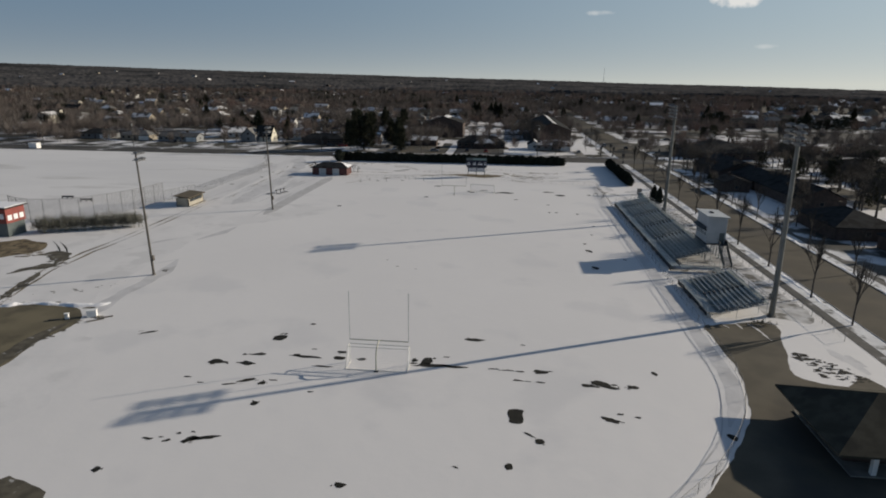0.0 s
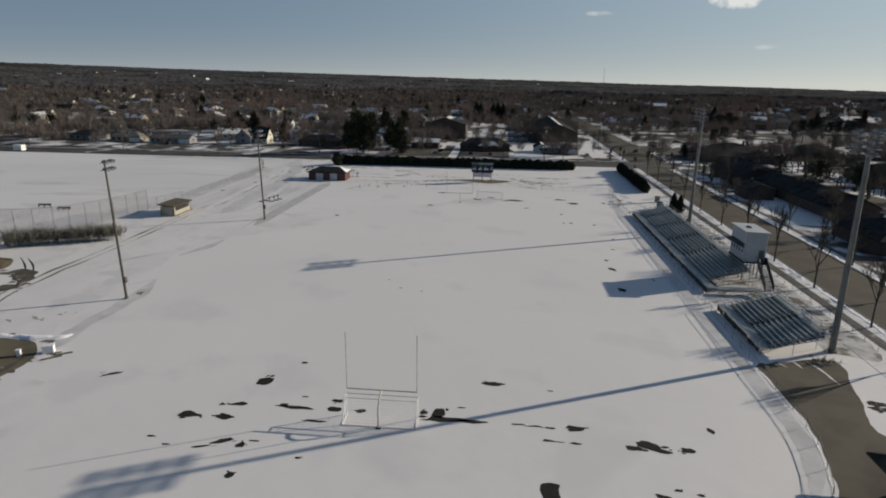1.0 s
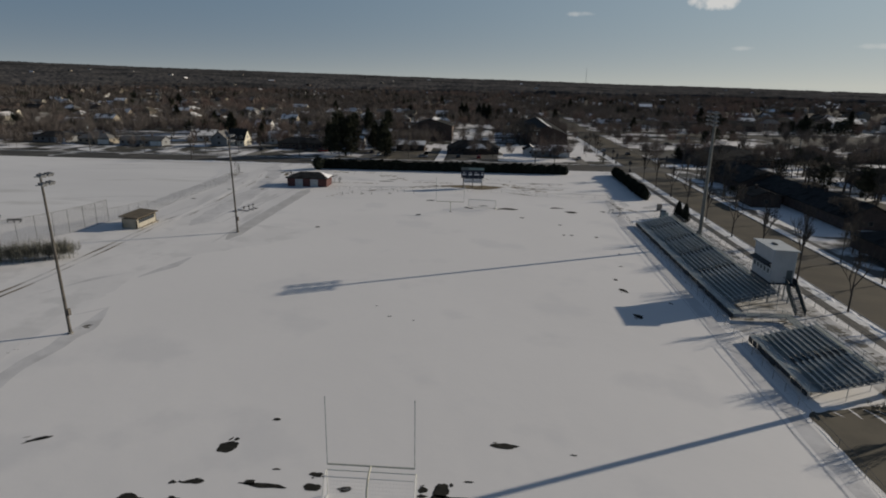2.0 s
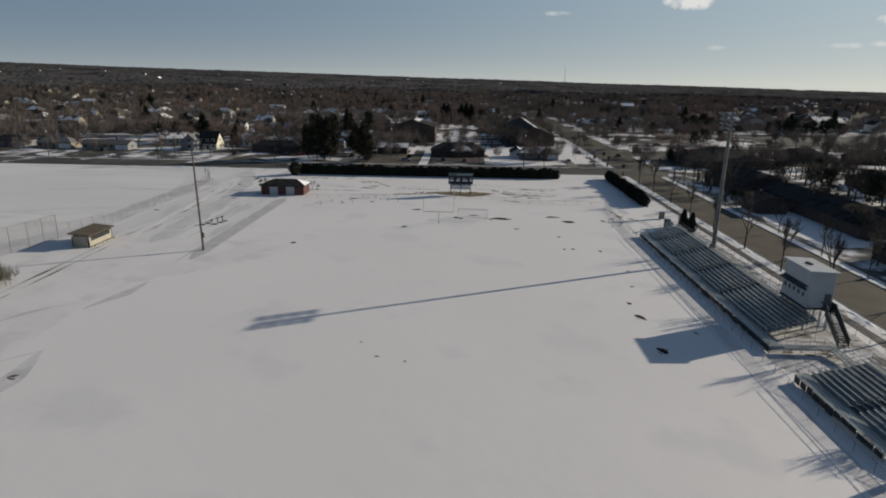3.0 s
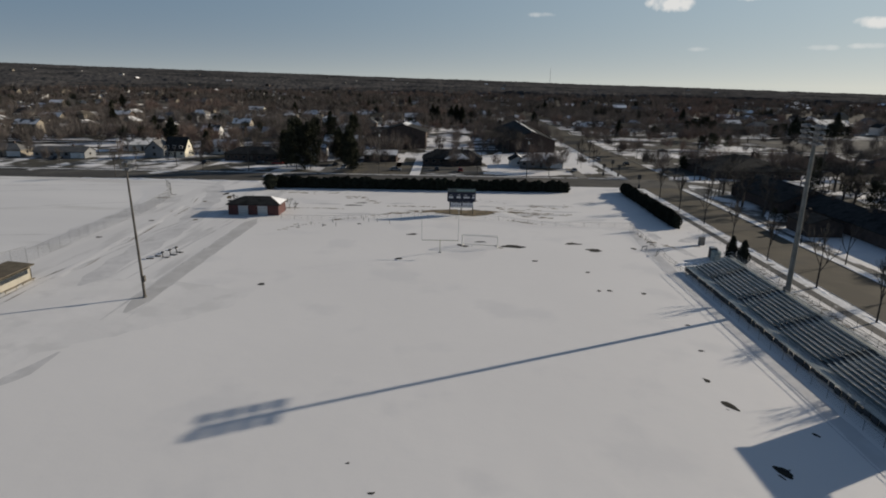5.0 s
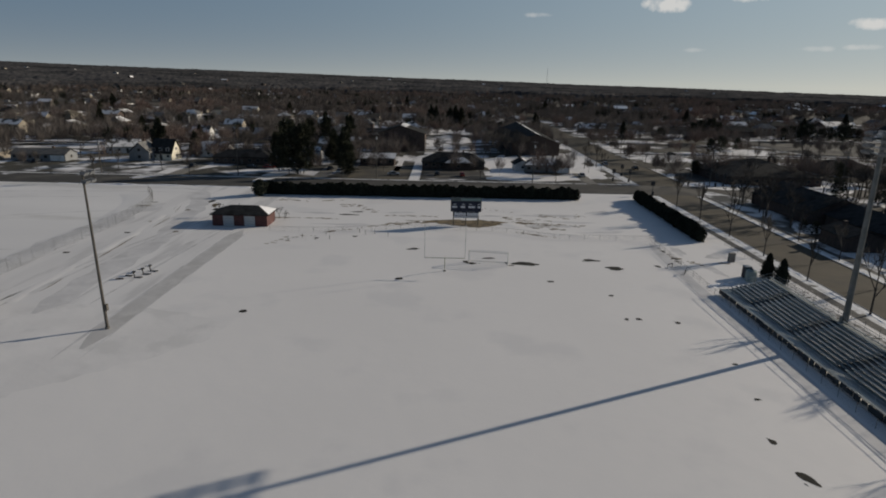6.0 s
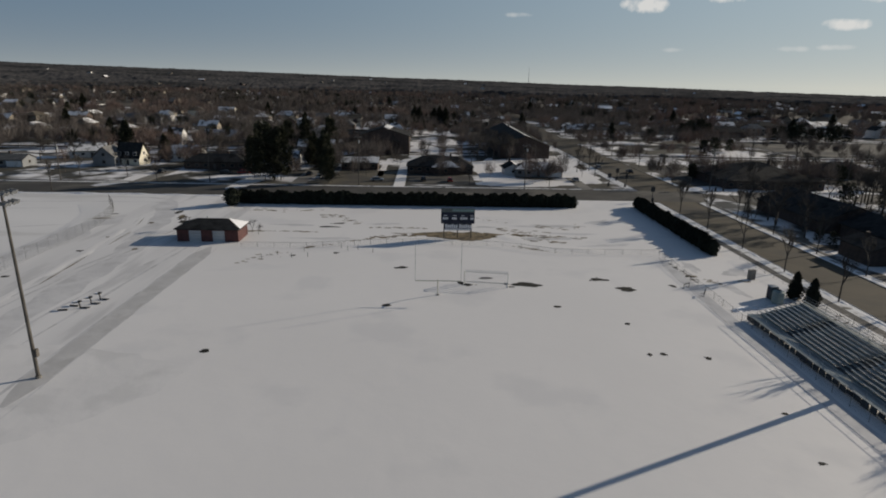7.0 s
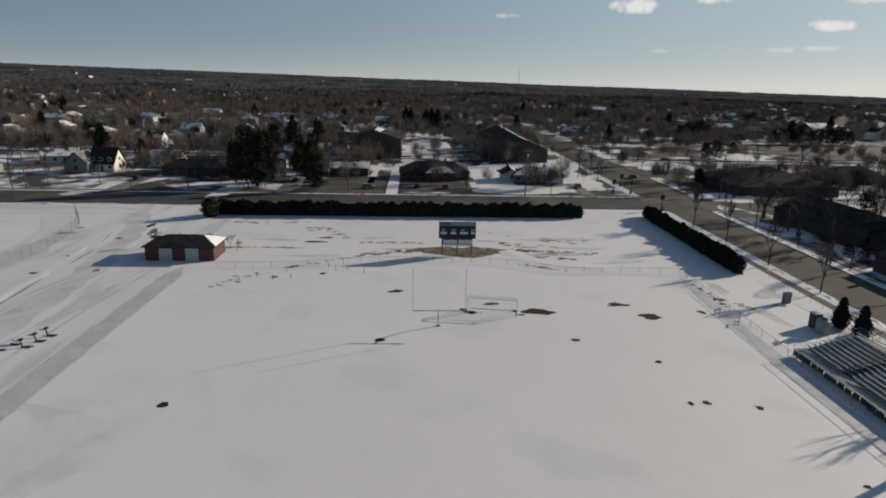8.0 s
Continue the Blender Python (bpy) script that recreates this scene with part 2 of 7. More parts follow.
TAN_WALL = mat("cream_block_wall", (0.30, 0.28, 0.235), (0.36, 0.335, 0.28), 0.7, 0.85, 0, 0.2, 8, c3=(0.29, 0.265, 0.20), c3_amount=0.3, c3_scale=0.6)
WOOD_GREY = mat("weathered_wood", (0.16, 0.135, 0.10), (0.24, 0.205, 0.155), 1.5, 0.85, 0, 0.3, 12, rand=0.15)
WOOD_POLE = mat("creosoted_wood", (0.075, 0.069, 0.060), (0.115, 0.105, 0.092), 1.0, 0.9, 0, 0.3, 12)
GLASS = mat("window_glass", (0.02, 0.025, 0.03), (0.03, 0.035, 0.04), 0.5, 0.08, 0, 0, 5)
LAMP_HEAD = mat("lamp_housing", (0.15, 0.155, 0.158), (0.20, 0.206, 0.21), 2, 0.5, 0.3, 0, 10)
WHITE_RUBBER = mat("white_post_pad", (0.68, 0.67, 0.62), (0.75, 0.74, 0.70), 2, 0.6, 0, 0.1, 10)
TANK = mat("green_grey_tank", (0.22, 0.27, 0.26), (0.28, 0.33, 0.31), 1, 0.6, 0, 0.1, 8)
BARK = mat("grey_brown_bark", (0.052, 0.047, 0.042), (0.085, 0.076, 0.068), 1.5, 0.95, 0, 0.5, 10, rand=0.2)


def twig_mat(name, c1, c2, c3, scale, through_part=0.35, stand=0.012):
    """Fine twigs, lit from both sides alike: half diffuse, half let through."""
    mt = mat(name, c1, c2, scale, 0.95, 0, 0, 5, c3=c3, c3_amount=0.5, c3_scale=stand)
    nt = mt.node_tree
    col = nt.nodes["Principled BSDF"].inputs["Base Color"].links[0].from_socket
    dif, tra, mx = nt.nodes.new("ShaderNodeBsdfDiffuse"), nt.nodes.new("ShaderNodeBsdfTranslucent"), nt.nodes.new("ShaderNodeMixShader")
    nt.links.new(col, dif.inputs[0]), nt.links.new(col, tra.inputs[0])
    mx.inputs[0].default_value = through_part
    nt.links.new(dif.outputs[0], mx.inputs[1]), nt.links.new(tra.outputs[0], mx.inputs[2])
    nt.links.new(mx.outputs[0], nt.nodes["Material Output"].inputs[0])
    return mt


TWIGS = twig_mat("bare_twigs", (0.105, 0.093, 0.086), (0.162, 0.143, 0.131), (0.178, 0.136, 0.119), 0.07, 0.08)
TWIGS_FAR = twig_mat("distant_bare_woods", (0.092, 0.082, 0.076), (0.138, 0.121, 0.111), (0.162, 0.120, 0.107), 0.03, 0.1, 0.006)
# the farthest woods carry distance haze in their colour: greyer and bluer
TWIGS_HORIZON_HAZED = twig_mat("haze_tinted_horizon_woods", (0.061, 0.062, 0.064), (0.103, 0.098, 0.097), (0.042, 0.043, 0.044), 0.022, 0.1, 0.0028)
CONIFER = mat("dark_conifer", (0.019, 0.022, 0.016), (0.031, 0.035, 0.026), 1.2, 0.95, 0, 0, 5, rand=0.2, spec=0.1)
PINE = mat("pine_needles", (0.032, 0.035, 0.023), (0.050, 0.053, 0.035), 0.8, 0.95, 0, 0, 5, rand=0.2, spec=0.1)
WEEDS = mat("dry_weeds", (0.12, 0.118, 0.095), (0.18, 0.175, 0.145), 1.0, 0.95, 0, 0, 5)
WALLS = [mat("house_white", (0.50, 0.495, 0.48), (0.58, 0.575, 0.56), 0.6, 0.6, 0, 0.1, 10, rand=0.06),
         mat("house_tan", (0.20, 0.175, 0.14), (0.25, 0.22, 0.175), 0.6, 0.7, 0, 0.1, 10, rand=0.15),
         mat("house_brick", (0.062, 0.046, 0.039), (0.088, 0.064, 0.054), 1.0, 0.85, 0, 0.3, 10, rand=0.15),
         mat("house_grey", (0.18, 0.188, 0.195), (0.23, 0.238, 0.245), 0.6, 0.7, 0, 0.1, 10, rand=0.15),
         mat("house_cream", (0.66, 0.62, 0.50), (0.70, 0.66, 0.55), 0.6, 0.6, 0, 0.1, 10)]
CAR_PAINTS = [mat("car_white", (0.62, 0.62, 0.62), (0.66, 0.66, 0.66), 1, 0.25, 0, 0, 5), mat("car_dark", (0.025, 0.027, 0.03), (0.035, 0.037, 0.04), 1, 0.25, 0, 0, 5),
              mat("car_red", (0.25, 0.03, 0.025), (0.3, 0.04, 0.03), 1, 0.25, 0, 0, 5), mat("car_silver", (0.35, 0.36, 0.37), (0.4, 0.41, 0.42), 1, 0.3, 0.5, 0, 5)]
TYRE = mat("tyre_rubber", (0.015, 0.015, 0.015), (0.025, 0.025, 0.025), 4, 0.9, 0, 0, 5)

# ---- building helpers ----


def mesh_ob(name, bm, material):
    me = bpy.data.meshes.new(name)
    bm.to_mesh(me)
    bm.free()
    for mm in (material if isinstance(material, (list, tuple)) else [material]):
        me.materials.append(mm)
    return new(name, me)


def part(name, bm, material, parent, label=""):
    ob = mesh_ob(name, bm, material)
    ob.parent = parent
    if label:
        ob["label"] = label
    return ob


def thing(name, m, label, category, group="", kind=""):
    ob = new(name)
    ob.matrix_world = m if isinstance(m, Matrix) else Matrix.Translation(m)
    ob.empty_display_size = 0.3
    return tagged(ob, label, category, group, kind)


def box(bm, x0, x1, y0, y1, z0, z1, bevel=0.0):
    r = bmesh.ops.create_cube(bm, size=1.0, matrix=Matrix.Translation(((x0 + x1) / 2, (y0 + y1) / 2, (z0 + z1) / 2)) @ Matrix.Diagonal((x1 - x0, y1 - y0, z1 - z0, 1)))
    if bevel:
        es = list({e for v in r["verts"] for e in v.link_edges})
        bmesh.ops.bevel(bm, geom=es, offset=bevel, segments=1, affect='EDGES')
    return bm


def boxes(*specs, bevel=0.0):
    bm = bmesh.new()
    for s in specs:
        box(bm, *s, bevel=bevel)
    return bm


def tube(bm, p0, p1, r0, r1=None, n=8, caps=True):
    p0, p1 = Vector(p0), Vector(p1)
    d = p1 - p0
    q = d.to_track_quat('Z', 'Y').to_matrix().to_4x4()
    bmesh.ops.create_cone(bm, cap_ends=caps, segments=n, radius1=r0, radius2=r0 if r1 is None else r1, depth=d.length, matrix=Matrix.Translation((p0 + p1) / 2) @ q)
    return bm


def tubes(pairs, r, n=6, caps=True):
    bm = bmesh.new()
    for a, b in pairs:
        tube(bm, a, b, r, None, n, caps)
    return bm


def bent(points, r, n=8):
    bm = bmesh.new()
    for a, b in zip(points, points[1:]):
        tube(bm, a, b, r, None, n)
    return bm


def run(points, r):
    """One continuous square-sectioned rail through points."""
    bm = bmesh.new()
    prev = None
    for i, p in enumerate(points):
        a, b = Vector(points[max(0, i - 1)]), Vector(points[min(len(points) - 1, i + 1)])
        d = (b - a).normalized()
        n = Vector((-d.y, d.x, 0)) * r
        cur = [bm.verts.new(Vector(p) + q) for q in (n, Vector((0, 0, r)), -n, Vector((0, 0, -r)))]
        if prev:
            for j in range(4):
                bm.faces.new((prev[j], prev[(j + 1) % 4], cur[(j + 1) % 4], cur[j]))
        prev = cur
    bmesh.ops.recalc_face_normals(bm, faces=bm.faces)
    return bm


def poly(bm, pts, z0, z1=None):
    """A flat face over pts, or a slab between z0 and z1."""
    if z1 is None:
        f = bm.faces.new([bm.verts.new((x, y, z0)) for x, y in pts])
        if f.normal.z < 0:
            f.normal_flip()
        return bm
    lo, hi = [bm.verts.new((x, y, z0)) for x, y in pts], [bm.verts.new((x, y, z1)) for x, y in pts]
    bm.faces.new(hi), bm.faces.new(lo[::-1])
    for i in range(len(pts)):
        j = (i + 1) % len(pts)
        bm.faces.new((lo[i], lo[j], hi[j], hi[i]))
    bmesh.ops.recalc_face_normals(bm, faces=bm.faces)
    return bm


def raw(name, verts, faces, material, mats=None):
    me = bpy.data.meshes.new(name)
    me.from_pydata(verts, [], faces)
    for mm in (material if isinstance(material, (list, tuple)) else [material]):
        me.materials.append(mm)
    if mats is not None:
        me.polygons.foreach_set("material_index", np.asarray(mats, dtype=np.int32))
    me.update()
    return new(name, me)


def wob(x, y, s):
    return noise.noise(Vector((x * s, y * s, 3.7)))


def smooth_line(pts, step=1.5):
    """A Catmull-Rom line through pts, cut in even steps."""
    P = [Vector((*p, 0)) for p in pts]
    P = [P[0] * 2 - P[1]] + P + [P[-1] * 2 - P[-2]]
    out = []
    for i in range(1, len(P) - 2):
        n = max(1, int((P[i + 1] - P[i]).length / step))
        for k in range(n):
            t = k / n
            a, b, c, d = P[i - 1:i + 3]
            out.append(0.5 * ((2 * b) + (c - a) * t + (2 * a - 5 * b + 4 * c - d) * t * t + (3 * b - a - 3 * c + d) * t ** 3))
    out.append(P[-2])
    return [(v.x, v.y) for v in out]


def ribbon(bm, pts, width, z, ragged=0.0, s=0.6):
    """A flat strip along pts with uneven edges."""
    prev = None
    for i, (x, y) in enumerate(pts):
        a, b = pts[max(0, i - 1)], pts[min(len(pts) - 1, i + 1)]
        d = Vector((b[0] - a[0], b[1] - a[1])).normalized()
        n = Vector((-d.y, d.x))
        end = min(1.0, 0.15 + i / 5, 0.15 + (len(pts) - 1 - i) / 5) if ragged else 1.0
        w0 = end * width / 2 * (1 + ragged * wob(x + 9, y, s) * 1.6)
        w1 = end * width / 2 * (1 + ragged * wob(x, y - 7, s) * 1.6)
        cur = (bm.verts.new((x + n.x * w0, y + n.y * w0, z)), bm.verts.new((x - n.x * w1, y - n.y * w1, z)))
        if prev:
            bm.faces.new((prev[0], prev[1], cur[1], cur[0]))
        prev = cur
    return bm


def mound(bm, pts, width, height, s=0.5):
    """A low bank of snow along pts with a rounded, uneven section."""
    prev = None
    for i, (x, y) in enumerate(pts):
        a, b = pts[max(0, i - 1)], pts[min(len(pts) - 1, i + 1)]
        d = Vector((b[0] - a[0], b[1] - a[1])).normalized()
        n = Vector((-d.y, d.x))
        k = max(0.12, 0.6 + 0.9 * wob(x, y, s) + 0.4 * wob(x, y, s * 3))
        end = 0.1 if i in (0, len(pts) - 1) else 1.0
        w, h = width / 2 * (0.7 + 0.5 * k), height * k * end
        off = 0.5 * width * wob(x + 30, y, s)
        cur = [bm.verts.new((x + n.x * (u * w + off), y + n.y * (u * w + off), 0.0 + h * v)) for u, v in ((-1, 0), (-0.6, 0.6), (-0.1, 1), (0.5, 0.7), (1, 0))]
        if prev:
            for j in range(4):
                bm.faces.new((prev[j], cur[j], cur[j + 1], prev[j + 1]))
        prev = cur
    bmesh.ops.recalc_face_normals(bm, faces=bm.faces)
    for f in bm.faces:
        f.smooth = True
    return bm


def blob(bm, cx, cy, rx, ry, z, turn=0.0, rough=0.5, n=22, seed=0):
    """An uneven patch outline."""
    pts = []
    for i in range(n):
        a = 2 * math.pi * i / n
        k = 1 + rough * (noise.noise(Vector((math.cos(a) * 1.1 + seed * 5.3, math.sin(a) * 1.1, seed * 1.7))) * 1.2 + 0.45 * noise.noise(Vector((math.cos(a) * 3.3, math.sin(a) * 3.3, seed * 2.9))))
        u, v = rx * k * math.cos(a), ry * k * math.sin(a)
        pts.append((cx + u * math.cos(turn) - v * math.sin(turn), cy + u * math.sin(turn) + v * math.cos(turn)))
    return poly(bm, pts, z)

# ---- the ground ----


def ground_z(x, y):
    """Level round the field; far off the land climbs towards the west and falls towards the east."""
    d = math.hypot(x, y)
    if d < 900:
        return 0.0
    k = min(1.0, (d - 900) / 3300)
    k = k * k * (3 - 2 * k)
    az = math.degrees(math.atan2(x, max(y, 1.0)))
    return k * (26 - 1.25 * max(-60, min(60, az))) + 5 * k * wob(x, y, 0.0012)


def radial_ground():
    rings = [0, 30, 60, 90, 130, 180, 240, 320, 420, 560, 720, 900, 1100, 1350, 1650, 2000, 2400, 2850, 3300, 3800, 4300, 4600]
    seg = 120
    verts, faces = [(0, 0, 0)], []
    for r in rings[1:]:
        for k in range(seg):
            a = 2 * math.pi * k / seg
            x, y = r * math.sin(a), r * math.cos(a)
            verts.append((x, y, ground_z(x, y) - 0.05))
    for k in range(seg):
        faces.append((0, 1 + (k + 1) % seg, 1 + k))
    for i in range(len(rings) - 2):
        for k in range(seg):
            a, b = 1 + i * seg + k, 1 + i * seg + (k + 1) % seg
            faces.append((a, b, b + seg, a + seg))
    far = [0 if max(math.hypot(*verts[i][:2]) for i in f) <= 560 else 1 for f in faces]
    g = raw("ground", verts, [f[::-1] for f in faces], [YARD, LITTER], far)
    return tagged(g, "flat suburban ground of dead grass and patchy snow", "ground", kind="structure")


radial_ground()


def sheet(name, x0, x1, y0, y1, z, material, label, category, step=4.0, amp=0.0, s=0.15):
    """A level sheet, cut finely where it has relief."""
    nx, ny = max(1, int((x1 - x0) / step)), max(1, int((y1 - y0) / step))
    verts = []
    for j in range(ny + 1):
        for i in range(nx + 1):
            x, y = x0 + (x1 - x0) * i / nx, y0 + (y1 - y0) * j / ny
            verts.append((x, y, z + (amp * wob(x, y, s) if amp else 0)))
    faces = [(j * (nx + 1) + i, j * (nx + 1) + i + 1, (j + 1) * (nx + 1) + i + 1, (j + 1) * (nx + 1) + i) for j in range(ny) for i in range(nx)]
    ob = raw(name, verts, faces, material)
    for p in ob.data.polygons:
        p.use_smooth = True
    return tagged(ob, label, category, kind="structure")


sheet("snow_field", -420, 61.6, -160, 193.2, 0.0, SNOW, "wide football field under smooth white snow", "snow field", 3.0, 0.0)
sheet("yard_snow_verge", 63.3, 65.7, -160, 191.5, 0.03, SNOW_VERGE, "narrow snowy verge between pavement and road", "verge", 2.0, 0.02, 0.4)
sheet("sidewalk", 61.6, 63.3, -160, 193.2, 0.02, SIDEWALK, "wet concrete sidewalk cleared of snow", "sidewalk", 20)
sheet("side_road", 65.9, 77.4, -160, 193.6, -0.02, ASPHALT, "dry brownish asphalt side road", "road", 20)
sheet("side_road_north", 66.2, 82.6, 210.6, 900, -0.02, ASPHALT, "dry asphalt road running on through the suburb", "road", 40)
sheet("main_road", -900, 900, 193.6, 210.6, -0.024, ASPHALT_DARK, "dark asphalt main road across the field's end", "road", 40)
for kx, ya, yb in ((65.8, -160, 192.0), (77.5, -160, 192.0), (66.1, 213.0, 340), (82.7, 213.0, 340)):
    tagged(mesh_ob("kerb", boxes((kx - 0.1, kx + 0.1, ya, yb, -0.06, 0.09), bevel=0.02), CONCRETE), "pale concrete kerb along the side road", "kerb", kind="structure")
for ky, x0, x1 in ((193.5, -400, 63.0), (193.5, 80.5, 400), (210.7, -400, 63.0), (210.7, 80.5, 400)):
    tagged(mesh_ob("kerb", boxes((x0, x1, ky - 0.1, ky + 0.1, -0.06, 0.09), bevel=0.02), CONCRETE), "pale concrete kerb along the main road", "kerb", kind="structure")
sheet("east_verge", 77.6, 79.8, -160, 192.0, 0.02, SNOW_VERGE, "snowy verge on the road's far side", "verge", 2.0, 0.03, 0.4)
sheet("east_sidewalk", 79.8, 81.2, -160, 192.0, 0.01, SIDEWALK, "concrete sidewalk before the houses", "sidewalk", 20)
sheet("north_verge", -400, 62.5, 211.2, 212.5, 0.02, SNOW_VERGE, "snowy verge along the main road", "verge", 3.0, 0.03, 0.4)
sheet("north_verge_east", 81.0, 400, 210.9, 213.2, 0.02, SNOW_VERGE, "snowy verge along the main road", "verge", 3.0, 0.03, 0.4)
sheet("north_sidewalk", -400, 62.5, 213.2, 214.8, 0.0, SIDEWALK, "concrete sidewalk along the main road", "sidewalk", 30)
sheet("verge_north_west", 63.0, 66.0, 214.0, 330, 0.02, SNOW_VERGE, "snowy verge beside the road", "verge", 3.0, 0.03, 0.4)
sheet("verge_north_east", 82.8, 84.2, 222.0, 246, 0.02, SNOW_VERGE, "snowy verge beside the road", "verge", 3.0, 0.03, 0.4)


def strip(name, pts, width, z, material, label, category, ragged=0.2, s=0.5, step=1.2):
    bm = ribbon(bmesh.new(), smooth_line(pts, step), width, z, ragged, s)
    return tagged(mesh_ob(name, bm, material), label, category, kind="structure")


strip("running_path", [(-45.1, 77), (-45.3, 82), (-45.4, 91), (-45.4, 102), (-45.3, 118), (-45.0, 138.5)], 3.2, 0.006, SNOW_PATH, "straight path of grey trodden snow beside the field", "path", 0.07, 0.35)
for ex, w_ in ((-43.75, 0.22), (-47.0, 0.4)):
    strip("path_edge", [(ex, 74), (ex, 100), (ex + 0.35, 138)], w_, 0.009, SNOW_TRODDEN, "grey worn edge of the trodden path", "path", 0.25)
strip("running_path", [(-44.4, 7), (-44.7, 15.5), (-44.9, 21), (-44.6, 26), (-44.9, 31), (-46.1, 37.6)], 2.3, 0.006, SNOW_THIN, "faint path of grey trodden snow beside the field", "path", 0.35, 0.3)
# turf and mud showing through
PATCHES = [(-18.7, -18.0, 0.5, 0.2, 0), (-17.6, -17.6, 0.2, 0.1, 0), (-16.8, -18.1, 0.4, 0.22, 0.5), (-16.3, -16.8, 0.25, 0.15, 0), (-14.8, -17.7, 0.75, 0.36, 0.6), (-13.3, -17.2, 1.25, 0.34, 0.3), (-15.0, -16.4, 0.2, 0.12, 0),
           (-19.5, -1.8, 1.25, 0.5, 0.05), (-15.7, -1.8, 1.0, 0.45, -0.1), (-15.4, 0.75, 0.95, 0.3, 0.1), (-17.1, 0.5, 0.3, 0.2, 0), (-14.5, 5.8, 0.8, 0.95, -0.5), (-11.6, 10.8, 0.35, 0.25, 0),
           (-9.3, 0.75, 1.95, 0.28, -0.03), (-10.6, 1.1, 0.6, 0.3, 0), (-9.0, 3.0, 0.35, 0.12, 0), (-6.5, -1.5, 1.3, 0.2, 0), (-5.1, 0.9, 0.85, 0.5, 0), (-5.3, 2.6, 0.55, 0.35, 0), (-2.4, 0.9, 0.6, 0.35, 0.3),
           (6.3, 0.4, 1.8, 0.5, 0), (5.7, 1.5, 0.7, 1.0, 0), (4.1, 1.4, 0.4, 0.4, 0), (7.9, 2.8, 0.5, 0.12, 0), (9.3, 0.25, 1.3, 0.3, 0), (-21.2, -5.9, 0.4, 0.15, 0), (-19.1, -7.0, 0.4, 0.12, 0),
           (-15.6, -6.9, 1.0, 0.15, 0.3), (-14.1, -5.8, 0.9, 0.3, 0.5), (-12.2, -6.3, 0.45, 0.4, 0.5), (-11.2, -5.5, 0.4, 0.15, 0), (-11.3, -10.6, 0.4, 0.4, 0.4), (-6.2, -7.6, 0.3, 0.15, 0), (1.1, -22.6, 0.5, 0.33, 0),
           (10.7, -19.0, 0.3, 0.12, -0.6), (-32.7, 5.3, 1.2, 0.28, 0.6), (-20.5, -22.9, 0.35, 0.4, 0), (11.1, 8.35, 1.2, 0.42, 0.05), (17.4, 7.5, 0.3, 0.12, 0), (13.8, 0.3, 0.7, 0.12, 0), (15.4, 0.15, 0.8, 0.15, 0), (16.9, 0.0, 0.5, 0.22, 0),
           (19.3, 0.2, 1.0, 0.42, 0), (16.6, -2.2, 0.5, 0.2, 0), (17.6, -2.3, 0.5, 0.1, 0), (19.2, -2.4, 0.55, 0.16, 0), (24.7, -2.5, 0.9, 0.35, -0.1), (26.0, -1.9, 1.2, 0.5, -0.4), (27.0, -2.7, 1.0, 0.3, -0.3), (27.4, -2.0, 0.4, 0.2, 0),
           (29.5, -2.3, 0.75, 0.45, 0), (32.7, 1.4, 0.3, 0.55, 0.3), (17.5, -13.2, 0.7, 0.15, -0.6), (18.4, -14.2, 0.5, 0.42, -0.3), (25.9, -9.5, 1.0, 0.45, -0.4), (27.0, -8.3, 0.35, 0.15, 0), (28.7, -8.7, 0.3, 0.2, 0),
           (15.4, -18.4, 0.4, 0.5, 0.3), (37.2, -11.3, 0.4, 0.7, 0.5)]
FAR_PATCHES = [(31.6, 115.3, 1.7, 0.85, -0.2), (28.4, 120.2, 1.4, 0.55, 0), (15.0, 117.0, 2.6, 0.8, -0.1), (-7.8, 107.0, 0.7, 0.4, 0), (-29.4, 90.6, 0.55, 0.4, -0.1), (32.0, 54.3, 0.5, 1.4, 0.4),
               (31.9, 59.9, 0.35, 0.6, 0.2), (31.8, 42.9, 0.55, 1.3, 0.35), (38.2, 49.0, 0.2, 0.5, 0.4), (-4.6, 38.9, 0.3, 0.2, 0), (-7.2, 42.9, 0.2, 0.15, 0), (-1.0, 37.8, 0.2, 0.15, 0),
               (28.4, 90.7, 0.4, 0.3, 0), (26.7, 90.5, 0.3, 0.3, 0), (33.8, 89.5, 0.35, 0.3, 0), (8.6, 120.3, 1.4, 0.35, 0.1), (5.4, 116.8, 0.9, 0.4, 0), (4.3, 117.4, 0.6, 0.8, 0.5),
               (-6.5, 126.0, 1.1, 0.4, 0.2), (18.2, 107.0, 0.6, 0.25, 0), (27.0, 100.5, 0.4, 0.25, 0), (40.3, 117.2, 0.5, 0.5, 0), (-24.0, 156.5, 2.4, 0.4, 0), (-22.6, 160.0, 1.4, 0.4, 0.2),
               (-19.5, 135.0, 0.6, 0.3, 0), (-27.5, 133.0, 0.5, 0.3, 0.5), (36.0, 76.5, 0.4, 0.3, 0), (34.5, 68.0, 0.35, 0.3, 0)]
